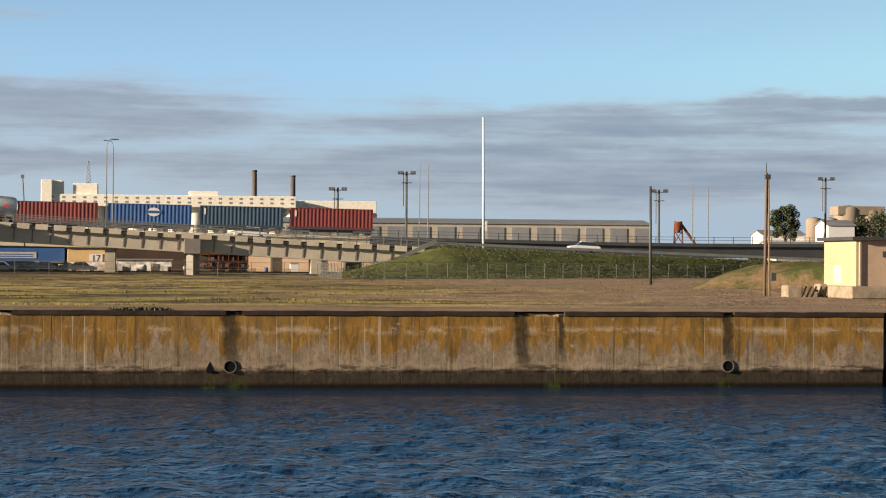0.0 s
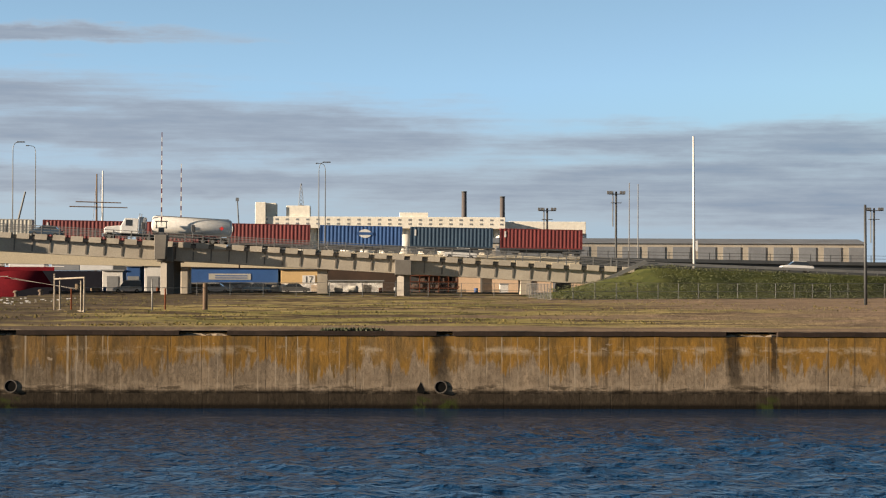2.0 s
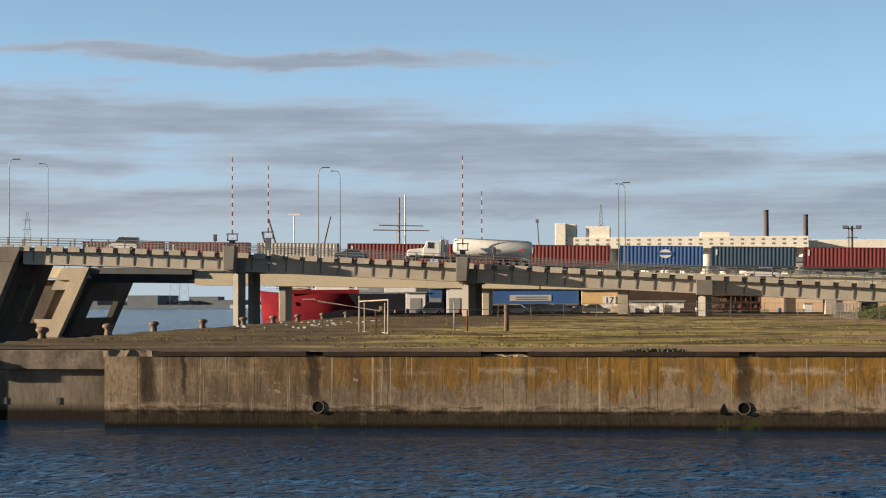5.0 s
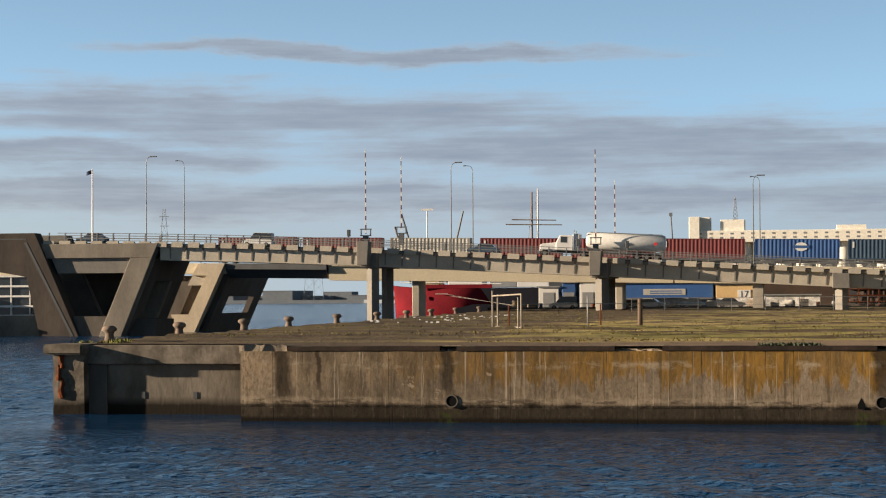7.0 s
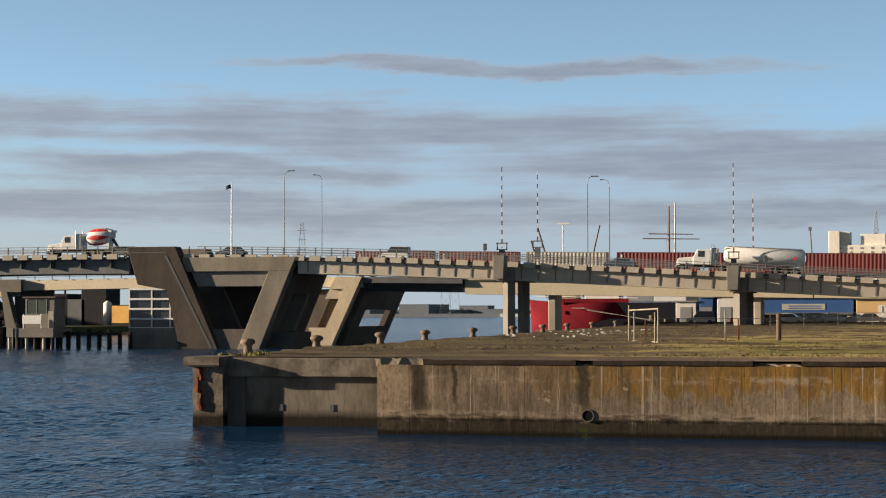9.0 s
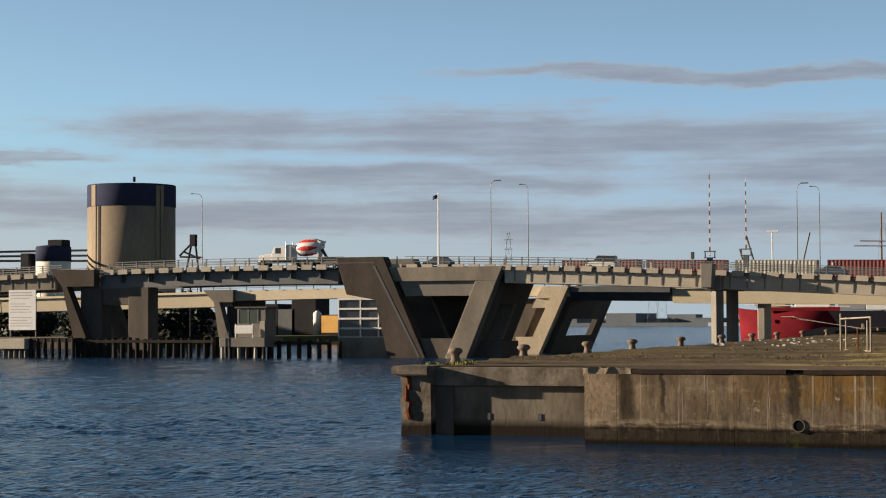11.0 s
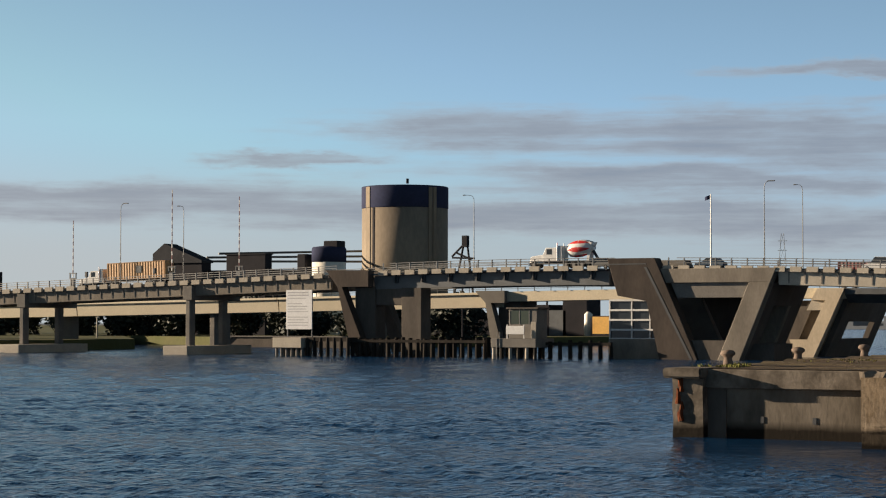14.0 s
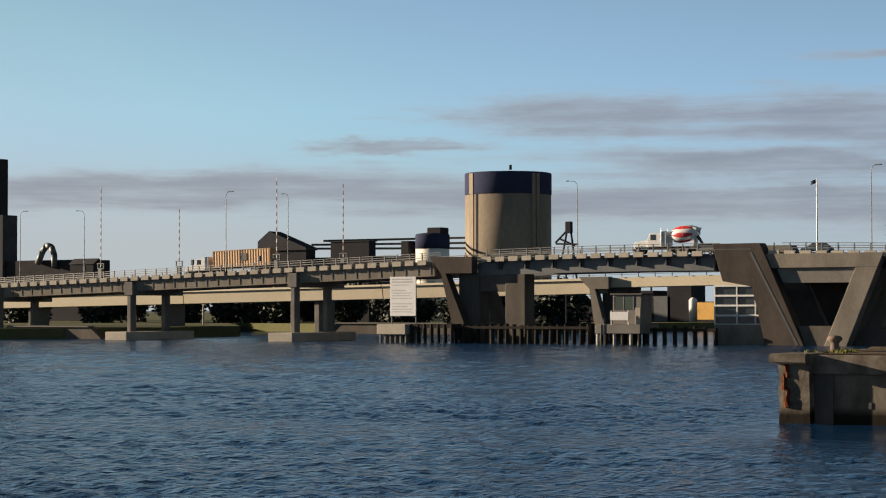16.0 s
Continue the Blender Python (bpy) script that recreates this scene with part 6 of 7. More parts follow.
# sheds and silos to the right, past the rail viaduct
house("long_grey_shed", 19, 87, 345, 358, 3, 11.9, CONC_PALE, ROOF_GREY, "long low warehouse with a grey sheet roof and dark doors", "warehouse", 0.9)
for i in range(15):
    single("warehouse_door", box(bm_new(), 21 + 4.5 * i, 24.1 + 4.5 * i, 344.9, 344.98, 8.6, 11.3), ROOF_GREY, "grey roller door of the warehouse", "door", "warehouse doors")
house("dark_roof_shed", 101, 122, 315, 330, 3.1, 6.8, CONT_GREY, ROOF_GREY, "low shed with a grey pitched roof", "shed", 2.0)
house("white_gable_shed", 108, 116, 345, 352, 3.1, 10.3, WHITE, ROOF_GREY, "white gabled shed with a grey sheet roof", "shed", 0.9)
house("white_gable_house", 118, 123, 338, 345, 3.1, 12.0, WHITE, ROOF_GREY, "white house with a grey roof", "house", 1.0)
for i, (x, r, z) in enumerate(((157, 2.0, 15.5), (161, 2.0, 15.5), (165.5, 3.4, 18.5), (171, 3.2, 18))):
    single("tan_silo", lathe(bm_new(), x, 460, [(r, 2.5), (r, z), (r * 0.9, z + 0.6), (0.3, z + 1.0)], 20), SILO_TAN, "round tan concrete silo", "silo", "tan silos")
single("gallery_block", bevel(box(bm_new(), 162, 174, 457, 463, 17.0, 19.2), 0.1), SILO_TAN, "boxy head house over the tan silos", "silo head")
conv = thing("loading_tower", (89.5, 335, 3), "rusty loading tower with a sloping conveyor", "tower")
bm = bm_new()
for s in (-1, 1):
    tube(bm, (s * 1.1, 0, 0), (s * 0.6, 0, 9.5), 0.13, 0.13, 6)
    tube(bm, (s * 1.1, 0, 5), (-s * 0.8, 0, 8), 0.08, 0.08, 6)
part("frame_legs", bm, RUST, conv)
part("hopper", lathe(bm_new(), 0, 0, [(0.25, 7.4), (0.7, 8.3), (0.7, 9.4)], 10), RUST, conv)
part("conveyor", tube(bm_new(), (0.3, 0, 9.3), (3.4, 0, 5.0), 0.25, 0.25, 6), RUST, conv)

# ---- white grain silos behind the yard ----
elev = thing("grain_silos", (0, 520, 2.5), "long white grain silo block with a row of round bins", "grain silo")
part("gallery", bevel(box(bm_new(), -31, 34, -4, 8, 16.3, 19.4), 0.1), SILO_WHITE, elev, "white upper gallery")
part("back_block", box(bm_new(), -31, 36.9, 5, 18, 0, 18.5), SILO_WHITE, elev)
part("lower_roof", box(bm_new(), 6.0, 13.5, -3, 6, 19.4, 20.6), SILO_WHITE, elev)
for i in range(13):
    x = -28.5 + 5.15 * i
    part("bin", lathe(bm_new(), x, 0, [(2.35, 0), (2.35, 16.32)], 22), SILO_WHITE, elev)
SILO_WIN = mesh_of("gallery_window", box(bm_new(), 0, 0.7, -4.06, -4.01, 0, 0.45), ROOF_GREY)
for i in range(24):
    for z in (17.3, 18.4):
        piece("gallery_window", SILO_WIN, elev, pose(-29.5 + 2.7 * i, 0, z))
part("lift_tower", bevel(box(bm_new(), -32.1, -29.3, -4.5, 3, 0, 23.1), 0.1), SILO_WHITE, elev, "tall white lift tower")
part("lift_tower", bevel(box(bm_new(), -29.3, -26.7, -2.0, 5, 0, 23.0), 0.1), SILO_WHITE, elev)
part("lift_tower", bevel(box(bm_new(), -24.0, -17.7, -3, 4, 0, 22.3), 0.1), SILO_WHITE, elev)
roof_mast = part("roof_mast", box(bm_new(), -20.5, -19.9, -0.3, 0.3, 22.3, 22.6), STEEL, elev)
for s_ in (-1, 1):
    part("mast_leg", tube(bm_new(), (-20.2 + s_ * 0.7, 0, 22.3), (-20.2 + s_ * 0.1, 0, 28.3), 0.06, 0.05, 4), STEEL, roof_mast)
    for k in range(6):
        part("mast_brace", tube(bm_new(), (-20.2 + s_ * (0.7 - 0.1 * k), 0, 22.3 + k), (-20.2 - s_ * (0.6 - 0.1 * k), 0, 23.3 + k), 0.05, 0.05, 4), STEEL, roof_mast)
elev2 = thing("silo_annex", (46, 535, 2.5), "second white silo block with blue-grey bins", "grain silo")
part("gallery", bevel(box(bm_new(), -10, 11, -4, 6, 15.5, 18.8), 0.1), SILO_WHITE, elev2)
part("annex_block", box(bm_new(), -10, 10, 0, 10, 0, 15.5), CONC, elev2)
for i in range(5):
    part("bin", lathe(bm_new(), -9 + 4.6 * i, -1, [(2.1, 0), (2.1, 15.5)], 18), SILO_WHITE, elev2)
house("silo_front_shed", 33, 70, 480, 495, 2.6, 13.0, CONC, ROOF_GREY, "long grey shed in front of the silos", "shed", 1.2)
for x, h in ((25.0, 30.7), (36.0, 29.3)):
    t = thing("chimney_stack", (x, 560, 2.5), "tall dark steel chimney stack", "chimney", "chimney stacks")
    part("shaft", tube(bm_new(), (0, 0, 0), (0, 0, h - 2.5), 0.95, 0.7, 16), surface("stack_steel", (0.10, 0.085, 0.08), (0.07, 0.06, 0.06), 0.7, 0.2, 2), t) if x < 30 else part("shaft", tube(bm_new(), (0, 0, 0), (0, 0, h - 2.5), 0.95, 0.7, 16), bpy.data.materials["stack_steel"], t)
    part("rim", lathe(bm_new(), 0, 0, [(0.78, h - 2.9), (0.78, h - 2.45)], 16), DARKSTEEL, t)
crane = thing("mobile_crane", (-35.2, 500, 2.5), "distant blue-grey harbour crane boom", "crane")
part("boom", tube(bm_new(), (0.9, 0, 0), (-0.5, 0, 23), 0.32, 0.18, 6), DISTANT, crane)
part("head", box(bm_new(), -0.9, -0.1, -0.25, 0.25, 22.7, 23.6), DISTANT, crane)

# white and blue stores on the yard
for x0, x1, z1, m, lb in ((-43.3, -40.1, 6.5, WHITE, "white sheet-metal store on the yard"), (-39.5, -37.4, 7.2, SHED_BLUE, "small blue sheet-metal store on the yard"), (-36.7, -34.1, 7.3, WHITE, "white sheet-metal store on the yard")):
    t = house("small_store", x0, x1, 310, 318, 3.1, z1, m, ROOF_GREY, lb, "shed")
    part("roller_door", box(bm_new(), -0.9, 0.9, -4.06, -4.0, 0, 2.6), ROOF_GREY, t, "grey roller door")
# low dark store behind the yard fence
house("low_warehouse", -33, 4.0, 345, 360, 3.1, 7.9, surface("brown_sheet_wall", (0.075, 0.05, 0.038), (0.045, 0.034, 0.028), 0.85, 0.3, 4.0), ROOF_DARK, "low brown sheet-metal store behind the yard", "warehouse")
# ---- ships ----
ship = thing("red_ship", (-76, 420, 0), "red-hulled ship with a dark, shaded after side moored at the quay", "ship")
bm = bm_new()
secs = [(-14.3, 0.25, 7.6), (-13.2, 2.2, 7.4), (-9, 4.6, 7.0), (-2, 5.6, 6.9), (10, 5.6, 6.9)]
rings = []
for x, hw, top in secs:
    rings.append([bm.verts.new((x + (-0.6 if i in (0, 5) and x < -12 else 0), y, z)) for i, (y, z) in enumerate(((-hw, top), (-hw * 0.95, 2.2), (-hw * 0.8, -1), (hw * 0.8, -1), (hw * 0.95, 2.2), (hw, top)))])
for a, c in zip(rings, rings[1:]):
    for i in range(6):
        bm.faces.new((a[i], a[(i + 1) % 6], c[(i + 1) % 6], c[i])).smooth = i in (0, 1, 3, 4)
bm.faces.new(rings[0])
bm.faces.new(rings[-1][::-1])
part("hull", bm, SHIP_RED, ship)
part("boot_band", box(bm_new(), -12.5, 10.0, -5.7, -5.5, -0.5, 1.1), surface("faded_boot_top", (0.26, 0.085, 0.075), (0.22, 0.07, 0.06), 0.6, 0.2, 2), ship)
# one dark sheet holds the navy after hull and the red side's shade
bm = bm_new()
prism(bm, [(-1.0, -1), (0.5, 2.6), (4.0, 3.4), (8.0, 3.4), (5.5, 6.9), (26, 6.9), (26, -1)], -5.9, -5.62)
part("hull_shade_sheet", bm, SHIP_DARK, ship, "dark sheet for the hull's navy and shaded side")
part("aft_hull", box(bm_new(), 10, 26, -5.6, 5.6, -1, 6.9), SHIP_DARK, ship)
for x0, x1, z0, z1, m in ((-10, -4, 7, 9.8, SHED_CREAM), (-2, 5.5, 7, 10.6, WHITE), (7, 13, 7, 8.6, ROOF_GREY), (13, 20, 7, 9.4, WHITE), (20, 25, 7, 8.4, DARKSTEEL)):
    part("deck_house", bevel(box(bm_new(), x0, x1, -3, 3, z0, z1), 0.1), m, ship)
part("name_bar", box(bm_new(), -4.4, -1.6, -5.96, -5.92, 5.62, 5.76), CONT_GREY, ship, "pale bar of unreadable lettering")
part("bulwark", box(bm_new(), -8.5, 8.0, -5.64, -5.5, 6.9, 7.7), SHIP_RED, ship)
part("anchor_pocket", box(bm_new(), -7.2, -6.5, -5.45, -5.2, 4.6, 5.3), DARKSTEEL, ship)
part("bulwark_rail", tube(bm_new(), (-13, -2.2, 8.3), (10, -5.5, 7.8), 0.08, 0.08, 5), WHITE, ship)
for p, q in (((-8.5, 0, 8), (-13.2, 0, 24.0)), ((-11.0, 0, 8), (-14.5, 0, 20.5)), ((4.0, 0, 8), (-1.0, 0, 12)), ((-3.0, 0, 8), (0.8, 0, 23.8))):
    part("derrick", tube(bm_new(), p, q, 0.28, 0.2, 6), DARKSTEEL, ship)
part("radar_mast", tube(bm_new(), (-7.3, 0, 8), (-7.3, 0, 24), 0.16, 0.13, 8), WHITE, ship)
part("radar_bar", box(bm_new(), -8.6, -5.9, -0.2, 0.2, 24, 24.4), WHITE, ship)
part("mooring_line", tube(bm_new(), (-1.0, -5.9, 5.2), (22, -60, 3.3), 0.03, 0.03, 5), CONC, ship)
part("mooring_line", tube(bm_new(), (-2.0, -5.9, 5.6), (21, -60, 3.3), 0.03, 0.03, 5), CONC, ship)
tall = thing("tall_ship", (-63.8, 450, 0), "tall sailing ship with two masts and crossed yards", "sailing ship")
part("hull", bevel(box(bm_new(), -5, 5, -14, 14, -0.5, 3.5), 0.8, 2), SHIP_DARK, tall)
for x, z, m in ((-0.5, 29.3, WOODPOLE), (0.45, 30.2, WHITE)):
    part("mast", tube(bm_new(), (x, 0 if x < 0 else 3, 3), (x, 0 if x < 0 else 3, z), 0.34, 0.16, 10), m, tall)
for z, l in ((22.9, 5.2), (21.8, 6.6)):
    part("yard", tube(bm_new(), (-l, -0.5, z), (l, -0.5, z - 0.25), 0.13, 0.11, 8), WOODPOLE, tall)
bm = bm_new()
for s in (-2.6, 1.6):
    tube(bm, (s, 0, 4), (-0.6 if s < 0 else 0.3, 0, 27), 0.05, 0.05, 4)
part("rigging", bm, STEEL, tall)

# ---- far shore ----
r8 = random.Random(8)
for i in range(26):
    x = -640 + 22 * i + r8.uniform(-6, 6)
    w, h = r8.uniform(8, 30), r8.uniform(2.5, 8)
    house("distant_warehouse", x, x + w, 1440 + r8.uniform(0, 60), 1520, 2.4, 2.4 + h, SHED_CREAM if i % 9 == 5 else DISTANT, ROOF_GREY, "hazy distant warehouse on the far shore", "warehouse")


def pylon(x, y, h, label):
    t = thing("power_pylon", (x, y, 2), label, "pylon", "distant pylons")
    bm = bm_new()
    w = h * 0.09
    for k in range(7):
        a, c = k / 7, (k + 1) / 7
        wa, wc = w * (1 - 0.85 * a), w * (1 - 0.85 * c)
        for s in (-1, 1):
            tube(bm, (s * wa, 0, h * a), (s * wc, 0, h * c), 0.13, 0.12, 4)
            tube(bm, (s * wa, 0, h * a), (-s * wc, 0, h * c), 0.07, 0.07, 4)
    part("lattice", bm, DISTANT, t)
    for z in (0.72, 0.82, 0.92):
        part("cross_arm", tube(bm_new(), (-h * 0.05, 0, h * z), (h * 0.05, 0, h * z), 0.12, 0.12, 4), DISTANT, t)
    return t


pylon(-307.8, 900, 46, "hazy lattice power pylon far behind the bridge")
pylon(-372, 1420, 48, "hazy lattice power pylon on the far shore")
pylon(-366, 1425, 46, "hazy lattice power pylon on the far shore")

# ---- big tank and plant on the west bank ----
tank = thing("storage_tank", (-275.7, 480, 1.88), "huge round concrete storage tank with a dark blue top band", "storage tank")
part("shell", lathe(bm_new(), 0, 0, [(12.25, 0), (12.2, 35.5)], 64), TANK_CONC, tank)
part("top_band", lathe(bm_new(), 0, 0, [(12.25, 35.3), (12.34, 35.5), (12.34, 41.3), (12.2, 41.5), (8, 41.8), (0.5, 42.0)], 64), TANK_BLUE, tank)
for a, w, r0, r1, z0, z1, m in ((243, 1.0, 12.1, 12.36, 0, 35.3, TANK_CONC), (243, 1.0, 12.2, 12.46, 35.4, 41.2, TANK_CONC), (254, 0.4, 12.1, 12.3, 0, 35.3, PLANT_DARK),
                            (335, 0.6, 12.1, 12.5, 0, 41.0, TANK_CONC), (342, 0.6, 12.1, 12.5, 0, 41.0, TANK_CONC)):
    part("rib", box(bm_new(), r0, r1, -w, w, z0, z1), m, tank).matrix_basis = pose(0, 0, 0, 0, 0, a)
part("roof_vent", tube(bm_new(), (0.8, 0, 42.6), (0.8, 0, 44.0), 0.4, 0.4, 8), PLANT_DARK, tank)
bm = bm_new()
for i in range(3):
    tube(bm, (-36 - 4 * i, -40, 22.0 - i), (-12, -3, 23.5 - 1.5 * i), 0.35, 0.35, 6)
part("pipe_bridge", bm, STEEL, tank)
t2 = thing("blue_tank", (-269.7, 430, 1.88), "smaller round tank with a blue band and machinery on top", "storage tank")
part("shell", lathe(bm_new(), 0, 0, [(4.4, 0), (4.4, 20.8)], 32), SILO_WHITE, t2)
part("band", lathe(bm_new(), 0, 0, [(4.5, 18.8), (4.5, 22.3), (4.2, 22.7), (1, 23.1)], 32), TANK_BLUE, t2)
part("machinery", bevel(box(bm_new(), -0.5, 3.8, -2, 2, 22.5, 24.3), 0.2), PLANT_DARK, t2)
part("machinery", bevel(box(bm_new(), -8.6, -6.0, -2, 2, 10, 21.0), 0.2), PLANT_DARK, t2)
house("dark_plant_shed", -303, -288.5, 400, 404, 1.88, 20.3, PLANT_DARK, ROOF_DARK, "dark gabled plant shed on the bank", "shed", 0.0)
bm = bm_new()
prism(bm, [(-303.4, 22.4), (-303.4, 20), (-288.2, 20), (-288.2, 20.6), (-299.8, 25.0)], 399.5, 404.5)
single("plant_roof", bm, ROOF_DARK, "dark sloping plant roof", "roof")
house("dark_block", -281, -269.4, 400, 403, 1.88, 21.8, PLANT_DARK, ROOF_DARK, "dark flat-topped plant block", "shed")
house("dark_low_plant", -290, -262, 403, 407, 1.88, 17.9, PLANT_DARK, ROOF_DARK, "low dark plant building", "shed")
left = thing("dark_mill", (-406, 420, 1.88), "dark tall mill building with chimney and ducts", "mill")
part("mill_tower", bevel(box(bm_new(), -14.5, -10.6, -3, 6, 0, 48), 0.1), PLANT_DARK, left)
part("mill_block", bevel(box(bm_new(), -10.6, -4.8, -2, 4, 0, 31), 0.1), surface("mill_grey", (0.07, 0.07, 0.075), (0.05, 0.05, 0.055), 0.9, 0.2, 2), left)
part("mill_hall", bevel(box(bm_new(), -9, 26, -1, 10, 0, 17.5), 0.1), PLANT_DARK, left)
bm = bm_new()
pts = [Vector((9.0, -2, 16.5)), Vector((11.0, -2, 20)), Vector((12.6, -2, 21.7)), Vector((14.4, -2, 21.2)), Vector((15.4, -2, 19)), Vector((15.6, -2, 15.5))]
for a, c in zip(pts, pts[1:]):
    tube(bm, a, c, 0.9, 0.9, 10)
part("duct", bm, STEEL, left, "big curved grey duct")
house("dark_hut", -368, -359.5, 400, 404, 1.88, 17.4, PLANT_DARK, ROOF_DARK, "small dark roofed plant hut", "hut", 1.5)
pc = thing("dark_hoist", (-176.8, 330, 0), "dark lattice hoist standing past the bridge", "hoist")
bm = bm_new()
for p, q in (((-1.9, 0, 10), (0.5, 0, 21.3)), ((2.4, 0, 10), (0.9, 0, 21.3)), ((-2.2, 0, 17.6), (2.6, 0, 17.4)), ((-1.5, 0, 18.6), (1.9, 0, 17.2)), ((-2.3, 0, 17.8), (0.6, 0, 20.4)), ((0, 0, -1), (0, 0, 12))):
    tube(bm, p, q, 0.2, 0.2, 6)
box(bm, 0.1, 1.2, -0.5, 0.5, 19.6, 21.8)
part("lattice_frame", bm, PLANT_DARK, pc)
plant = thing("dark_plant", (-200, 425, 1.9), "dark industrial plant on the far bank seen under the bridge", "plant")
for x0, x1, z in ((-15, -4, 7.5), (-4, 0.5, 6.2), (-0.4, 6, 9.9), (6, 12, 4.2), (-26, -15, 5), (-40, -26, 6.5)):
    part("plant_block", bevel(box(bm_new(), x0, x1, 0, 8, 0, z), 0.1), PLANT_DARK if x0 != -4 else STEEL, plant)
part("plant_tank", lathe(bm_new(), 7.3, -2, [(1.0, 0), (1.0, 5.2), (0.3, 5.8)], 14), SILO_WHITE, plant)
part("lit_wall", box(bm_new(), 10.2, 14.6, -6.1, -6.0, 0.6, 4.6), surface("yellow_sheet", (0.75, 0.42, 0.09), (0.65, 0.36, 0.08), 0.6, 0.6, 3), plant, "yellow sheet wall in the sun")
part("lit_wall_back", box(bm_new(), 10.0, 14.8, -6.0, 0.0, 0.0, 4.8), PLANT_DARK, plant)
for x in (-9, -6, 3, 5):
    part("flue", tube(bm_new(), (x, 3, 0), (x, 3, 8 + (x % 4)), 0.3, 0.25, 8), PLANT_DARK, plant)
bm = bm_new()
for s in (-1, 1):
    tube(bm, (-257.2, 320, 5.5), (-257.2 + s * 0.8, 320, 8.6), 0.12, 0.1, 6)
tube(bm, (-257.2, 320, 1.8), (-257.2, 320, 5.6), 0.18, 0.18, 8)
single("forked_post", bm, CONC_PALE, "pale forked post on the far bank", "post")
single("bank_cabinet", bevel(box(bm_new(), -263.7, -262.7, 319.5, 320.5, 1.9, 4.6), 0.05), SHED_CREAM, "pale cabinet on the far bank", "cabinet")


# ---- vehicles ----
def wheel(parent, x, y, r=0.5, w=0.3):
    t = part("tyre", lathe(bm_new(), 0, 0, [(r * 0.82, -w / 2), (r, -w / 2 + 0.05), (r, w / 2 - 0.05), (r * 0.82, w / 2)], 16), RUBBER, parent)
    t.matrix_basis = pose(x, y, r, 90)
    h = part("rim", lathe(bm_new(), 0, 0, [(r * 0.55, -w / 2 - 0.01), (r * 0.5, w / 2 + 0.01)], 12), GALV, t)
    return t


def bonnet_cab(t, mat):
    """A long-nosed prime mover facing -x, cab back at x = 0."""
    bm = bm_new()
    prism(bm, [(-2.2, 1.0), (0.0, 1.0), (0.0, 3.0), (-1.7, 3.0), (-2.2, 2.0)], -1.15, 1.15)
    part("cab", bevel(bm, 0.06), mat, t)
    bm = bm_new()
    prism(bm, [(-4.4, 0.75), (-2.15, 0.75), (-2.15, 2.0), (-4.1, 1.75), (-4.4, 1.5)], -0.95, 0.95)
    part("bonnet", bevel(bm, 0.08), mat, t)
    for s in (-1, 1):
        part("side_window", box(bm_new(), -1.6, -0.75, s * 1.155 - 0.015, s * 1.155 + 0.015, 2.0, 2.8), GLASS_DARK, t)
    ws = part("windscreen", box(bm_new(), -0.02, 0.02, -1.0, 1.0, 0, 0.95), GLASS_DARK, t)
    ws.matrix_basis = pose(-2.2, 0, 2.02, 0, 27, 0)
    part("sleeper", bevel(box(bm_new(), 0.0, 0.9, -1.15, 1.15, 1.0, 3.25), 0.08), mat, t)
    part("mudguard", bevel(box(bm_new(), -4.2, -3.1, -1.2, 1.2, 0.95, 1.15), 0.04), mat, t)
    for s in (-1, 1):
        part("exhaust_stack", tube(bm_new(), (0.15, s * 1.2, 1.0), (0.15, s * 1.2, 3.7), 0.09, 0.09, 8), CHROME, t)
    part("bumper", bevel(box(bm_new(), -4.6, -4.35, -1.15, 1.15, 0.4, 0.85), 0.04), CHROME, t)
    part("grille", box(bm_new(), -4.43, -4.38, -0.55, 0.55, 0.9, 1.5), CHROME, t)
    part("chassis", box(bm_new(), -4.2, 3.6, -0.45, 0.45, 0.6, 0.95), DARKSTEEL, t)
    for x in (-3.65, 1.5, 2.8):
        for s in (-1, 1):
            wheel(t, x, s * 1.0, 0.5, 0.35)


def placed(t, x, y, lift=0.0):
    z = (deck_z(x) - 0.22 if x < 34 else road_z(x) + 0.25) + lift
    tilt = math.degrees(math.atan((deck_z(x + 3) - deck_z(x - 3)) / 6))
    t.matrix_basis = pose(x, y, z, 0, -tilt, 0)


tanker = thing("tanker_truck", (0, 0, 0), "white long-nosed prime mover pulling a polished white tanker", "truck")
bonnet_cab(tanker, WHITE)
bm = lathe(bm_new(), 0, 2.35, [(0.2, 1.74), (0.95, 1.76), (1.1, 1.84), (1.16, 2.0), (1.12, 12.0), (1.05, 12.12), (0.9, 12.2), (0.2, 12.22)], 28, axis="x")
part("tank_barrel", bm, surface("polished_tank", (0.74, 0.72, 0.68), (0.66, 0.64, 0.60), 0.45, 0.3, 3.0, metal=0.0, bump=0.02), tanker, "smooth pale tank barrel")
part("catwalk", box(bm_new(), 2.2, 11.8, -0.3, 0.3, 3.5, 3.58), GALV, tanker)
part("tank_chassis", box(bm_new(), 2.0, 12.0, -0.5, 0.5, 0.8, 1.1), DARKSTEEL, tanker)
part("hazard_diamond", box(bm_new(), -0.2, 0.2, -0.01, 0.01, -0.2, 0.2), REDP, tanker).matrix_basis = pose(11.0, -1.135, 2.3, 0, 45, 0)
part("rear_bumper", box(bm_new(), 11.9, 12.1, -1.2, 1.2, 0.5, 1.2), GALV, tanker)
for x in (8.6, 9.9, 11.2):
    for s in (-1, 1):
        wheel(tanker, x, s * 1.0, 0.5, 0.35)
placed(tanker, -31.5, NEAR + 3.6)

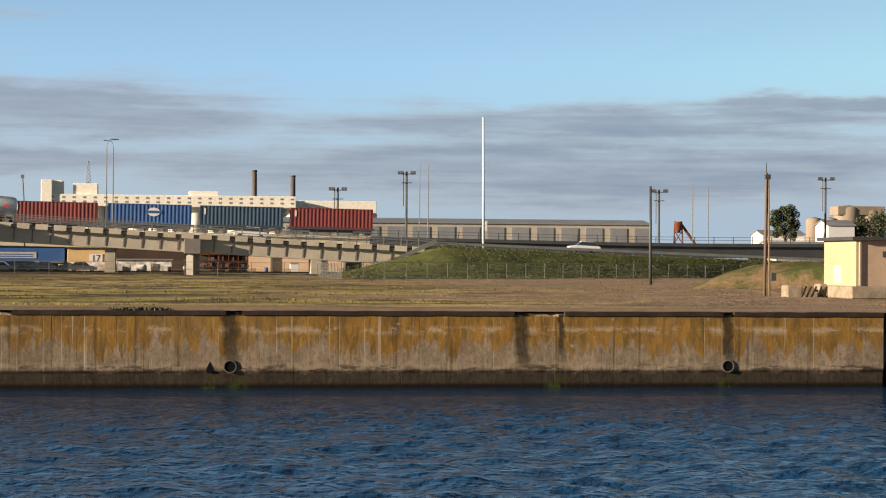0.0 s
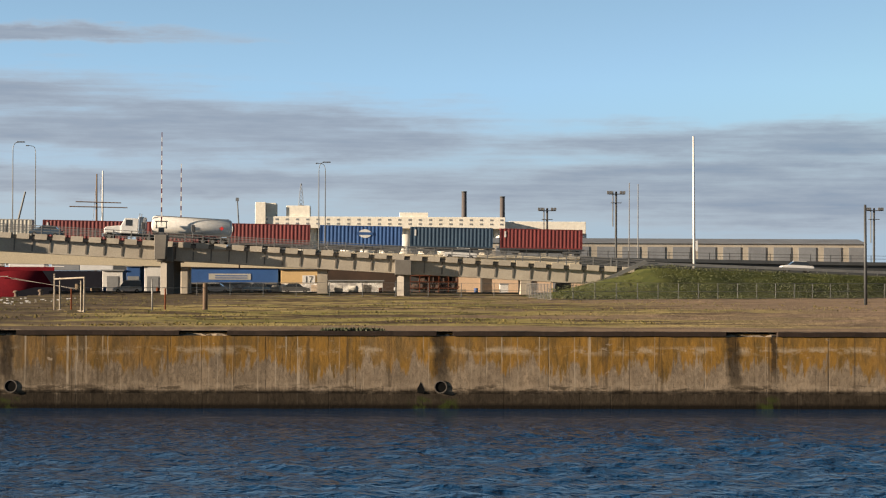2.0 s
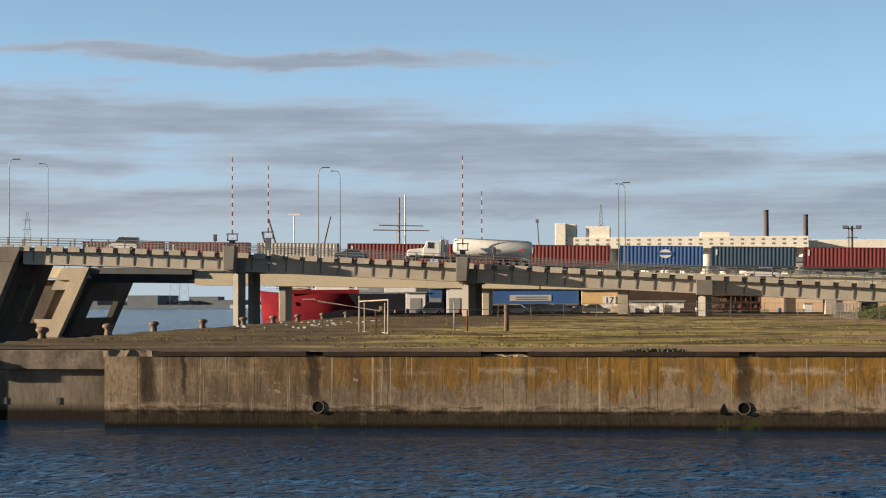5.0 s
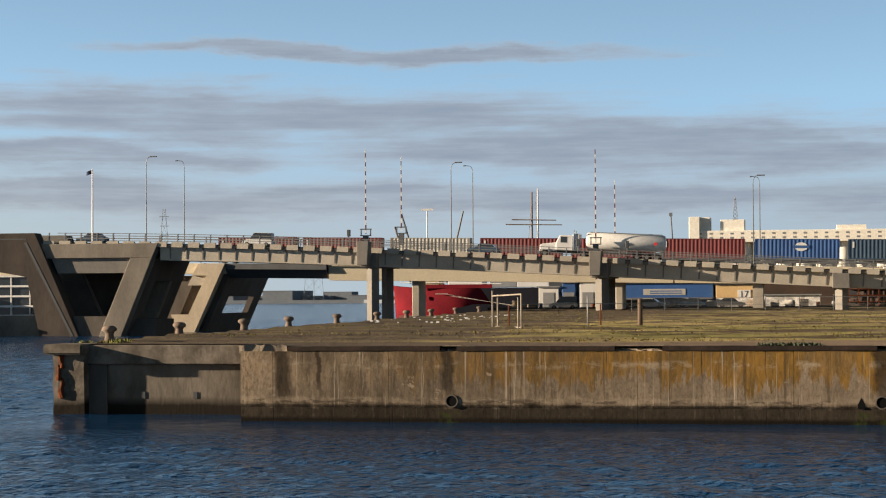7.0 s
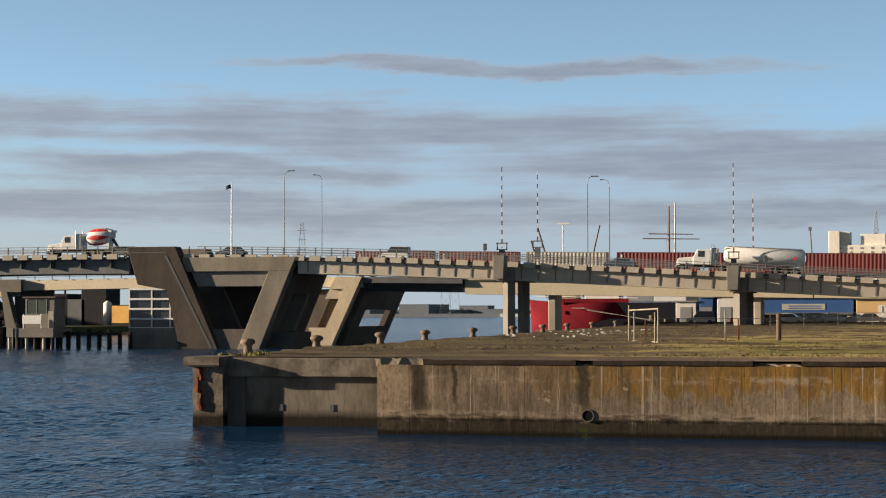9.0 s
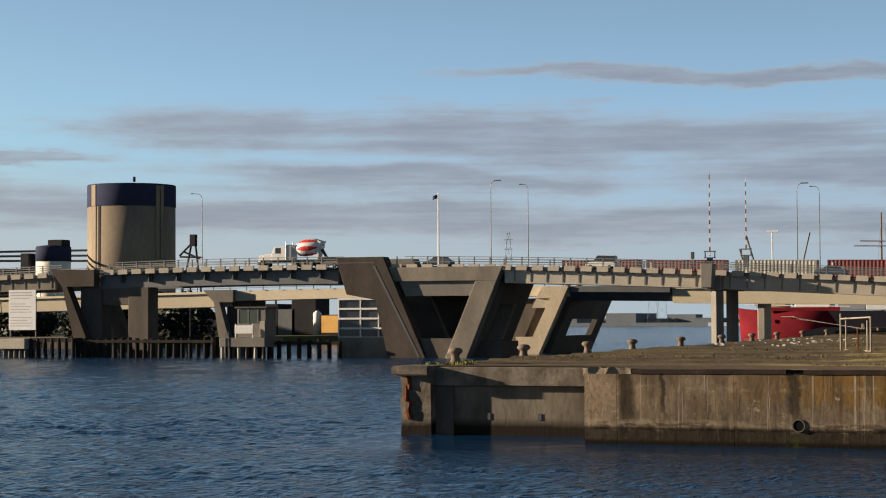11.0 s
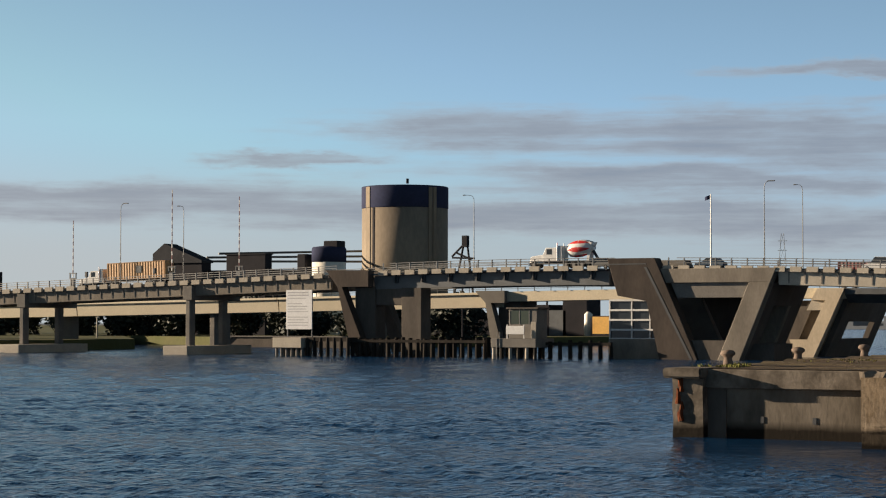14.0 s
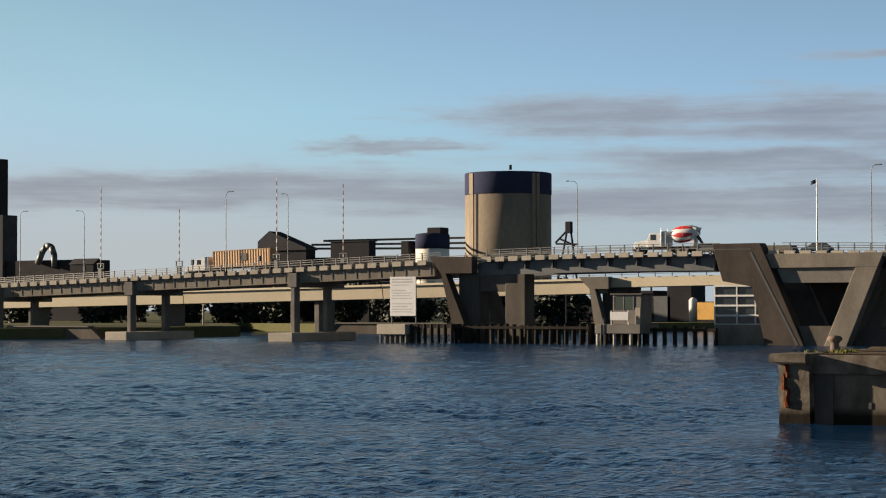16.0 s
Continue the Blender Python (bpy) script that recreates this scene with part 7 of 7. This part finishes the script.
mixer = thing("concrete_mixer_truck", (0, 0, 0), "white concrete mixer truck with a red and white striped drum", "truck")
bonnet_cab(mixer, WHITE)
DRUM = [(0.5, 1.2), (0.95, 1.5), (1.2, 2.3), (1.25, 3.3), (1.05, 4.4), (0.62, 5.4)]
drum = part("drum", lathe(bm_new(), 0, 0, DRUM, 28, axis="x"), WHITE, mixer, "white mixing drum")
drum.matrix_basis = pose(0.2, 0, 2.35, 0, -9, 0)
# red flame shapes wrapped on the drum
for k in range(6):
    bm = bm_new()
    cols = []
    for i in range(9):
        s = i / 8
        x = 1.55 + 3.3 * s
        for (ra, xa), (rb, xb) in zip(DRUM, DRUM[1:]):
            if xa <= x <= xb:
                rr = ra + (rb - ra) * (x - xa) / (xb - xa) + 0.015
        half = 0.30 * math.sin(math.pi * (0.04 + 0.92 * s)) ** 0.8
        a0 = k * 1.0472 + 0.35 * s
        cols.append([bm.verts.new((x, rr * math.cos(a0 + half * q), rr * math.sin(a0 + half * q))) for q in (-1, -0.5, 0, 0.5, 1)])
    for a, c in zip(cols, cols[1:]):
        for j in range(4):
            bm.faces.new((a[j], a[j + 1], c[j + 1], c[j])).smooth = True
    part("red_stripe", bm, REDP, drum, "red flame stripe")
bm = bm_new()
prism(bm, [(4.6, 1.0), (5.0, 1.0), (5.4, 3.6), (5.0, 3.9)], -0.7, 0.7)
part("rear_frame", bm, WHITE, mixer)
part("charge_hopper", lathe(bm_new(), 5.3, 0, [(0.35, 3.0), (0.7, 3.7)], 12), WHITE, mixer)
part("chute", tube(bm_new(), (5.3, 0, 2.6), (6.3, -0.3, 1.3), 0.25, 0.2, 8), DARKSTEEL, mixer)
part("mixer_chassis", box(bm_new(), 0.5, 5.6, -0.5, 0.5, 0.7, 1.1), DARKSTEEL, mixer)
for x in (4.1,):
    for s in (-1, 1):
        wheel(mixer, x, s * 1.0, 0.5, 0.35)
placed(mixer, -122.4, NEAR + 3.6)


def container_mesh(L, W, H, mat):
    """Corrugated box: zigzag long sides, plain ends and roof."""
    bm = bm_new()
    n = int(L / 0.28)
    for s in (-1, 1):
        row = []
        for i in range(n * 2 + 1):
            x = -L / 2 + 0.12 + (L - 0.24) * i / (n * 2)
            d = 0.0 if (i // 2) % 2 == 0 else 0.04
            y = s * (W / 2 - 0.02 - d)
            row.append((bm.verts.new((x, y, 0.14)), bm.verts.new((x, y, H - 0.1))))
        for a, c in zip(row, row[1:]):
            bm.faces.new((a[0], c[0], c[1], a[1]) if s < 0 else (c[0], a[0], a[1], c[1]))
    box(bm, -L / 2, L / 2, -W / 2, W / 2, 0, 0.15)
    box(bm, -L / 2, L / 2, -W / 2, W / 2, H - 0.1, H)
    for x in (-L / 2, L / 2 - 0.14):
        box(bm, x, x + 0.14, -W / 2 + 0.004, W / 2 - 0.004, 0.15, H - 0.1)
    return mesh_of("container_shell", bm, mat)


CM = {m.name: container_mesh(12.19, 2.44, 2.9, m) for m in (CONT_RED, CONT_BLUE, CONT_NAVY, CONT_GREY)}
WAG = []
cars = [("maroon", CONT_RED, 24.3), ("navy", CONT_NAVY, 11.0), ("blue", CONT_BLUE, -2.4), ("maroon", CONT_RED, -16.0), ("maroon", CONT_RED, -29.3), ("maroon", CONT_RED, -43.0), ("cream-grey", CONT_GREY, -56.8), ("maroon", CONT_RED, -70.4), ("maroon", CONT_RED, -83.8)]
for name, mat, x in cars:
    z = rail_z(x) + 0.05
    tilt = math.degrees(math.atan((rail_z(x + 3) - rail_z(x - 3)) / 6))
    w = thing("flat_wagon", (0, 0, 0), "dark steel container flat wagon on the rail bridge", "rail wagon", "wagons of the train")
    bm = bm_new()
    box(bm, -6.4, 6.4, -1.2, 1.2, 0.85, 1.08)
    box(bm, -4.0, 4.0, -0.3, 0.3, 0.5, 0.86)
    part("wagon_frame", bm, DARKSTEEL, w)
    for b_ in (-4.6, 4.6):
        bm = bm_new()
        box(bm, b_ - 1.4, b_ + 1.4, -1.0, 1.0, 0.4, 0.8)
        bog = part("bogie", bm, STEEL, w)
        for dx in (-0.85, 0.85):
            ob = part("wheelset", lathe(bm_new(), 0, 0, [(0.42, -0.75), (0.42, 0.75)], 14), STEEL, bog)
            ob.matrix_basis = pose(b_ + dx, 0, 0.42, 90)
    m = pose(x, RN + 3.4, z, 0, -tilt, 0)
    w.matrix_basis = m
    c = thing("shipping_container", (0, 0, 0), name + " corrugated shipping container riding on a flat wagon", "container", "containers on the train")
    part("shell", CM[mat.name], mat, c)
    if mat is CONT_BLUE:
        bm = bm_new()
        lathe(bm, 0, 0, [(0.75, 0), (0.75, 0.01)], 20)
        e_ = part("emblem", bm, WHITE, c, "white oval emblem")
        e_.matrix_basis = Matrix.Translation((0.6, -1.235, 1.75)) @ Matrix.Diagonal((1.25, 1, 0.85, 1)) @ pose(0, 0, 0, 90)
        part("emblem_bar", box(bm_new(), -0.6, 1.8, -1.262, -1.25, 1.55, 1.95), CONT_BLUE, c)
    else:
        part("code_bar", box(bm_new(), -5.5, -5.25, -1.235, -1.222, 1.6, 2.5), WHITE, c, "white code bar")
    c.matrix_basis = m @ pose(0, 0, 1.085)

# ochre container truck on the far approach
yt = thing("container_truck", (0, 0, 0), "semi-trailer with an ochre container on the far approach", "truck")
bonnet_cab(yt, WHITE)
part("container_shell", container_mesh(12.19, 2.44, 2.9, CONT_YELLOW), CONT_YELLOW, yt, "ochre corrugated container").matrix_basis = pose(8.0, 0, 1.25)
part("trailer_frame", box(bm_new(), 2.2, 14.0, -0.6, 0.6, 0.95, 1.24), DARKSTEEL, yt)
part("trailer_mark", box(bm_new(), 8.0, 9.2, -1.245, -1.225, 2.3, 3.5), DARKSTEEL, yt, "dark block emblem")
for x in (10.4, 11.7, 13.0):
    for s in (-1, 1):
        wheel(yt, x, s * 1.0, 0.5, 0.35)
placed(yt, -211.0, NEAR + 9.0)


def car(x, y, mat, label, van=False, ground=None, heading=0.0):
    t = thing("van" if van else "car", (0, 0, 0), label, "van" if van else "car", "cars on the bridge" if ground is None else "cars parked in the yard")
    bm = bm_new()
    prism(bm, [(-2.2, 0.35), (2.2, 0.35), (2.2, 0.9), (1.9, 1.0), (-1.2, 1.0), (-2.1, 0.8)], -0.9, 0.9)
    part("body", bevel(bm, 0.06, 2), mat, t)
    bm = bm_new()
    prism(bm, [(-1.1, 1.0), (1.8 if not van else 2.1, 1.0), (1.2 if not van else 2.05, 1.5 if not van else 1.9), (-0.45, 1.5 if not van else 1.9)], -0.8, 0.8)
    part("cabin", bevel(bm, 0.05, 2), GLASS_DARK, t)
    part("roof_panel", box(bm_new(), -0.45, 1.2 if not van else 2.0, -0.78, 0.78, 1.504 if not van else 1.904, 1.55 if not van else 1.95), mat, t)
    for wx in (-1.4, 1.4):
        for s in (-1, 1):
            wheel(t, wx, s * 0.8, 0.33, 0.22)
    placed(t, x, y)
    if ground is not None:
        t.matrix_basis = pose(x, y, ground, 0, 0, heading)
    return t


car(-76.5, NEAR + 9.0, WHITE, "white van driving over the bridge", True)
car(-44.5, NEAR + 9.0, CONT_NAVY, "dark sedan driving over the bridge")
car(-101.0, NEAR + 9.0, CONT_NAVY, "dark car on the bridge pier span")
car(-118.5, NEAR + 9.0, STEEL, "grey car on the lifting span")
car(11.0, NEAR + 3.5, WHITE, "white car on the ramp")
car(56.0, NEAR + 4.0, WHITE, "white car down on the ramp")
# parked in the yard under the bridges
for x, y, mat, lb, van, hd in ((-37.6, 296, WHITE, "white van parked in the yard", True, 8), (-24.6, 302, WHITE, "white car parked by the blue shed", False, 175),
                               (-18.6, 303, CONT_NAVY, "dark car parked by the blue shed", False, 4), (-12.6, 306, STEEL, "grey car parked by the ochre shed", False, 182),
                               (3.6, 304, WHITE, "white van parked beside the scrap rack", True, 90)):
    car(x, y, mat, lb, van, 3.13, hd)

# ---- loose goods on the yard ----
PALLET_WOOD = surface("grey_pallet_wood", (0.30, 0.23, 0.16), (0.20, 0.155, 0.11), 0.9, 0.8, 8.0, island=0.25)


def pallet_stack(n):
    t = thing("pallet_stack", (0, 0, 0), "stack of weathered wooden pallets on the yard", "pallets", "pallet stacks on the yard")
    for k in range(n):
        bm = bm_new()
        for y in (-0.5, 0.0, 0.42):
            box(bm, -0.6, 0.6, y, y + 0.09, k * 0.15, k * 0.15 + 0.1)
        for i in range(6):
            box(bm, -0.6 + 0.21 * i, -0.45 + 0.21 * i, -0.5, 0.51, k * 0.15 + 0.104, k * 0.15 + 0.125)
        part("pallet", bm, PALLET_WOOD, t)
    return t


def drum_barrel(mat, label):
    t = thing("oil_drum", (0, 0, 0), label, "drum", "oil drums on the yard")
    part("drum_shell", lathe(bm_new(), 0, 0, [(0.29, 0), (0.29, 0.28), (0.305, 0.30), (0.29, 0.32), (0.29, 0.57), (0.305, 0.59), (0.29, 0.61), (0.29, 0.88)], 14), mat, t)
    part("drum_lid", lathe(bm_new(), 0, 0, [(0.28, 0.885), (0.28, 0.90), (0.05, 0.905)], 14), GALV, t)
    return t


def bulk_bag():
    t = thing("bulk_bag", (0, 0, 0), "white woven bulk bag on a pallet", "bag", "bulk bags on the yard")
    bm = box(bm_new(), -0.55, 0.55, -0.5, 0.5, 0.13, 1.2)
    bmesh.ops.subdivide_edges(bm, edges=bm.edges[:], cuts=4, use_grid_fill=True)
    for v in bm.verts:
        k = 1 + 0.14 * math.sin(3.1416 * (v.co.z - 0.13) / 1.07) + 0.05 * noise.noise(v.co * 3)
        v.co.x *= k
        v.co.y *= k
    part("bag", bm, CONT_GREY, t)
    part("pallet", box(bm_new(), -0.6, 0.6, -0.55, 0.55, 0, 0.125), PALLET_WOOD, t)
    return t


ry = random.Random(31)
kinds = [pallet_stack(9), pallet_stack(5), drum_barrel(SHED_BLUE, "blue steel oil drum on the yard"), drum_barrel(RUST, "rusty steel oil drum on the yard"), bulk_bag(), bulk_bag()]
spots = [(-45.5, 301.5), (-43.4, 303.0), (-41.8, 301.6), (-33.8, 303.2), (-32.2, 301.8), (-30.3, 303.5), (-28.7, 301.9), (-21.6, 303.0), (-15.4, 301.7), (-9.4, 303.2), (-8.0, 302.0), (-5.9, 303.4), (-3.6, 302.1), (-1.5, 303.0), (0.6, 301.9), (13.2, 303.5), (15.4, 302.0), (18.6, 303.4)]
for i, (x, y) in enumerate(spots):
    k = kinds[i % 6] if i < 6 else ry.choice(kinds)
    m = pose(x, y, 3.13, 0, 0, ry.uniform(-25, 25))
    if i < 6:
        k.matrix_basis = m
    else:
        copy_thing(k, m)
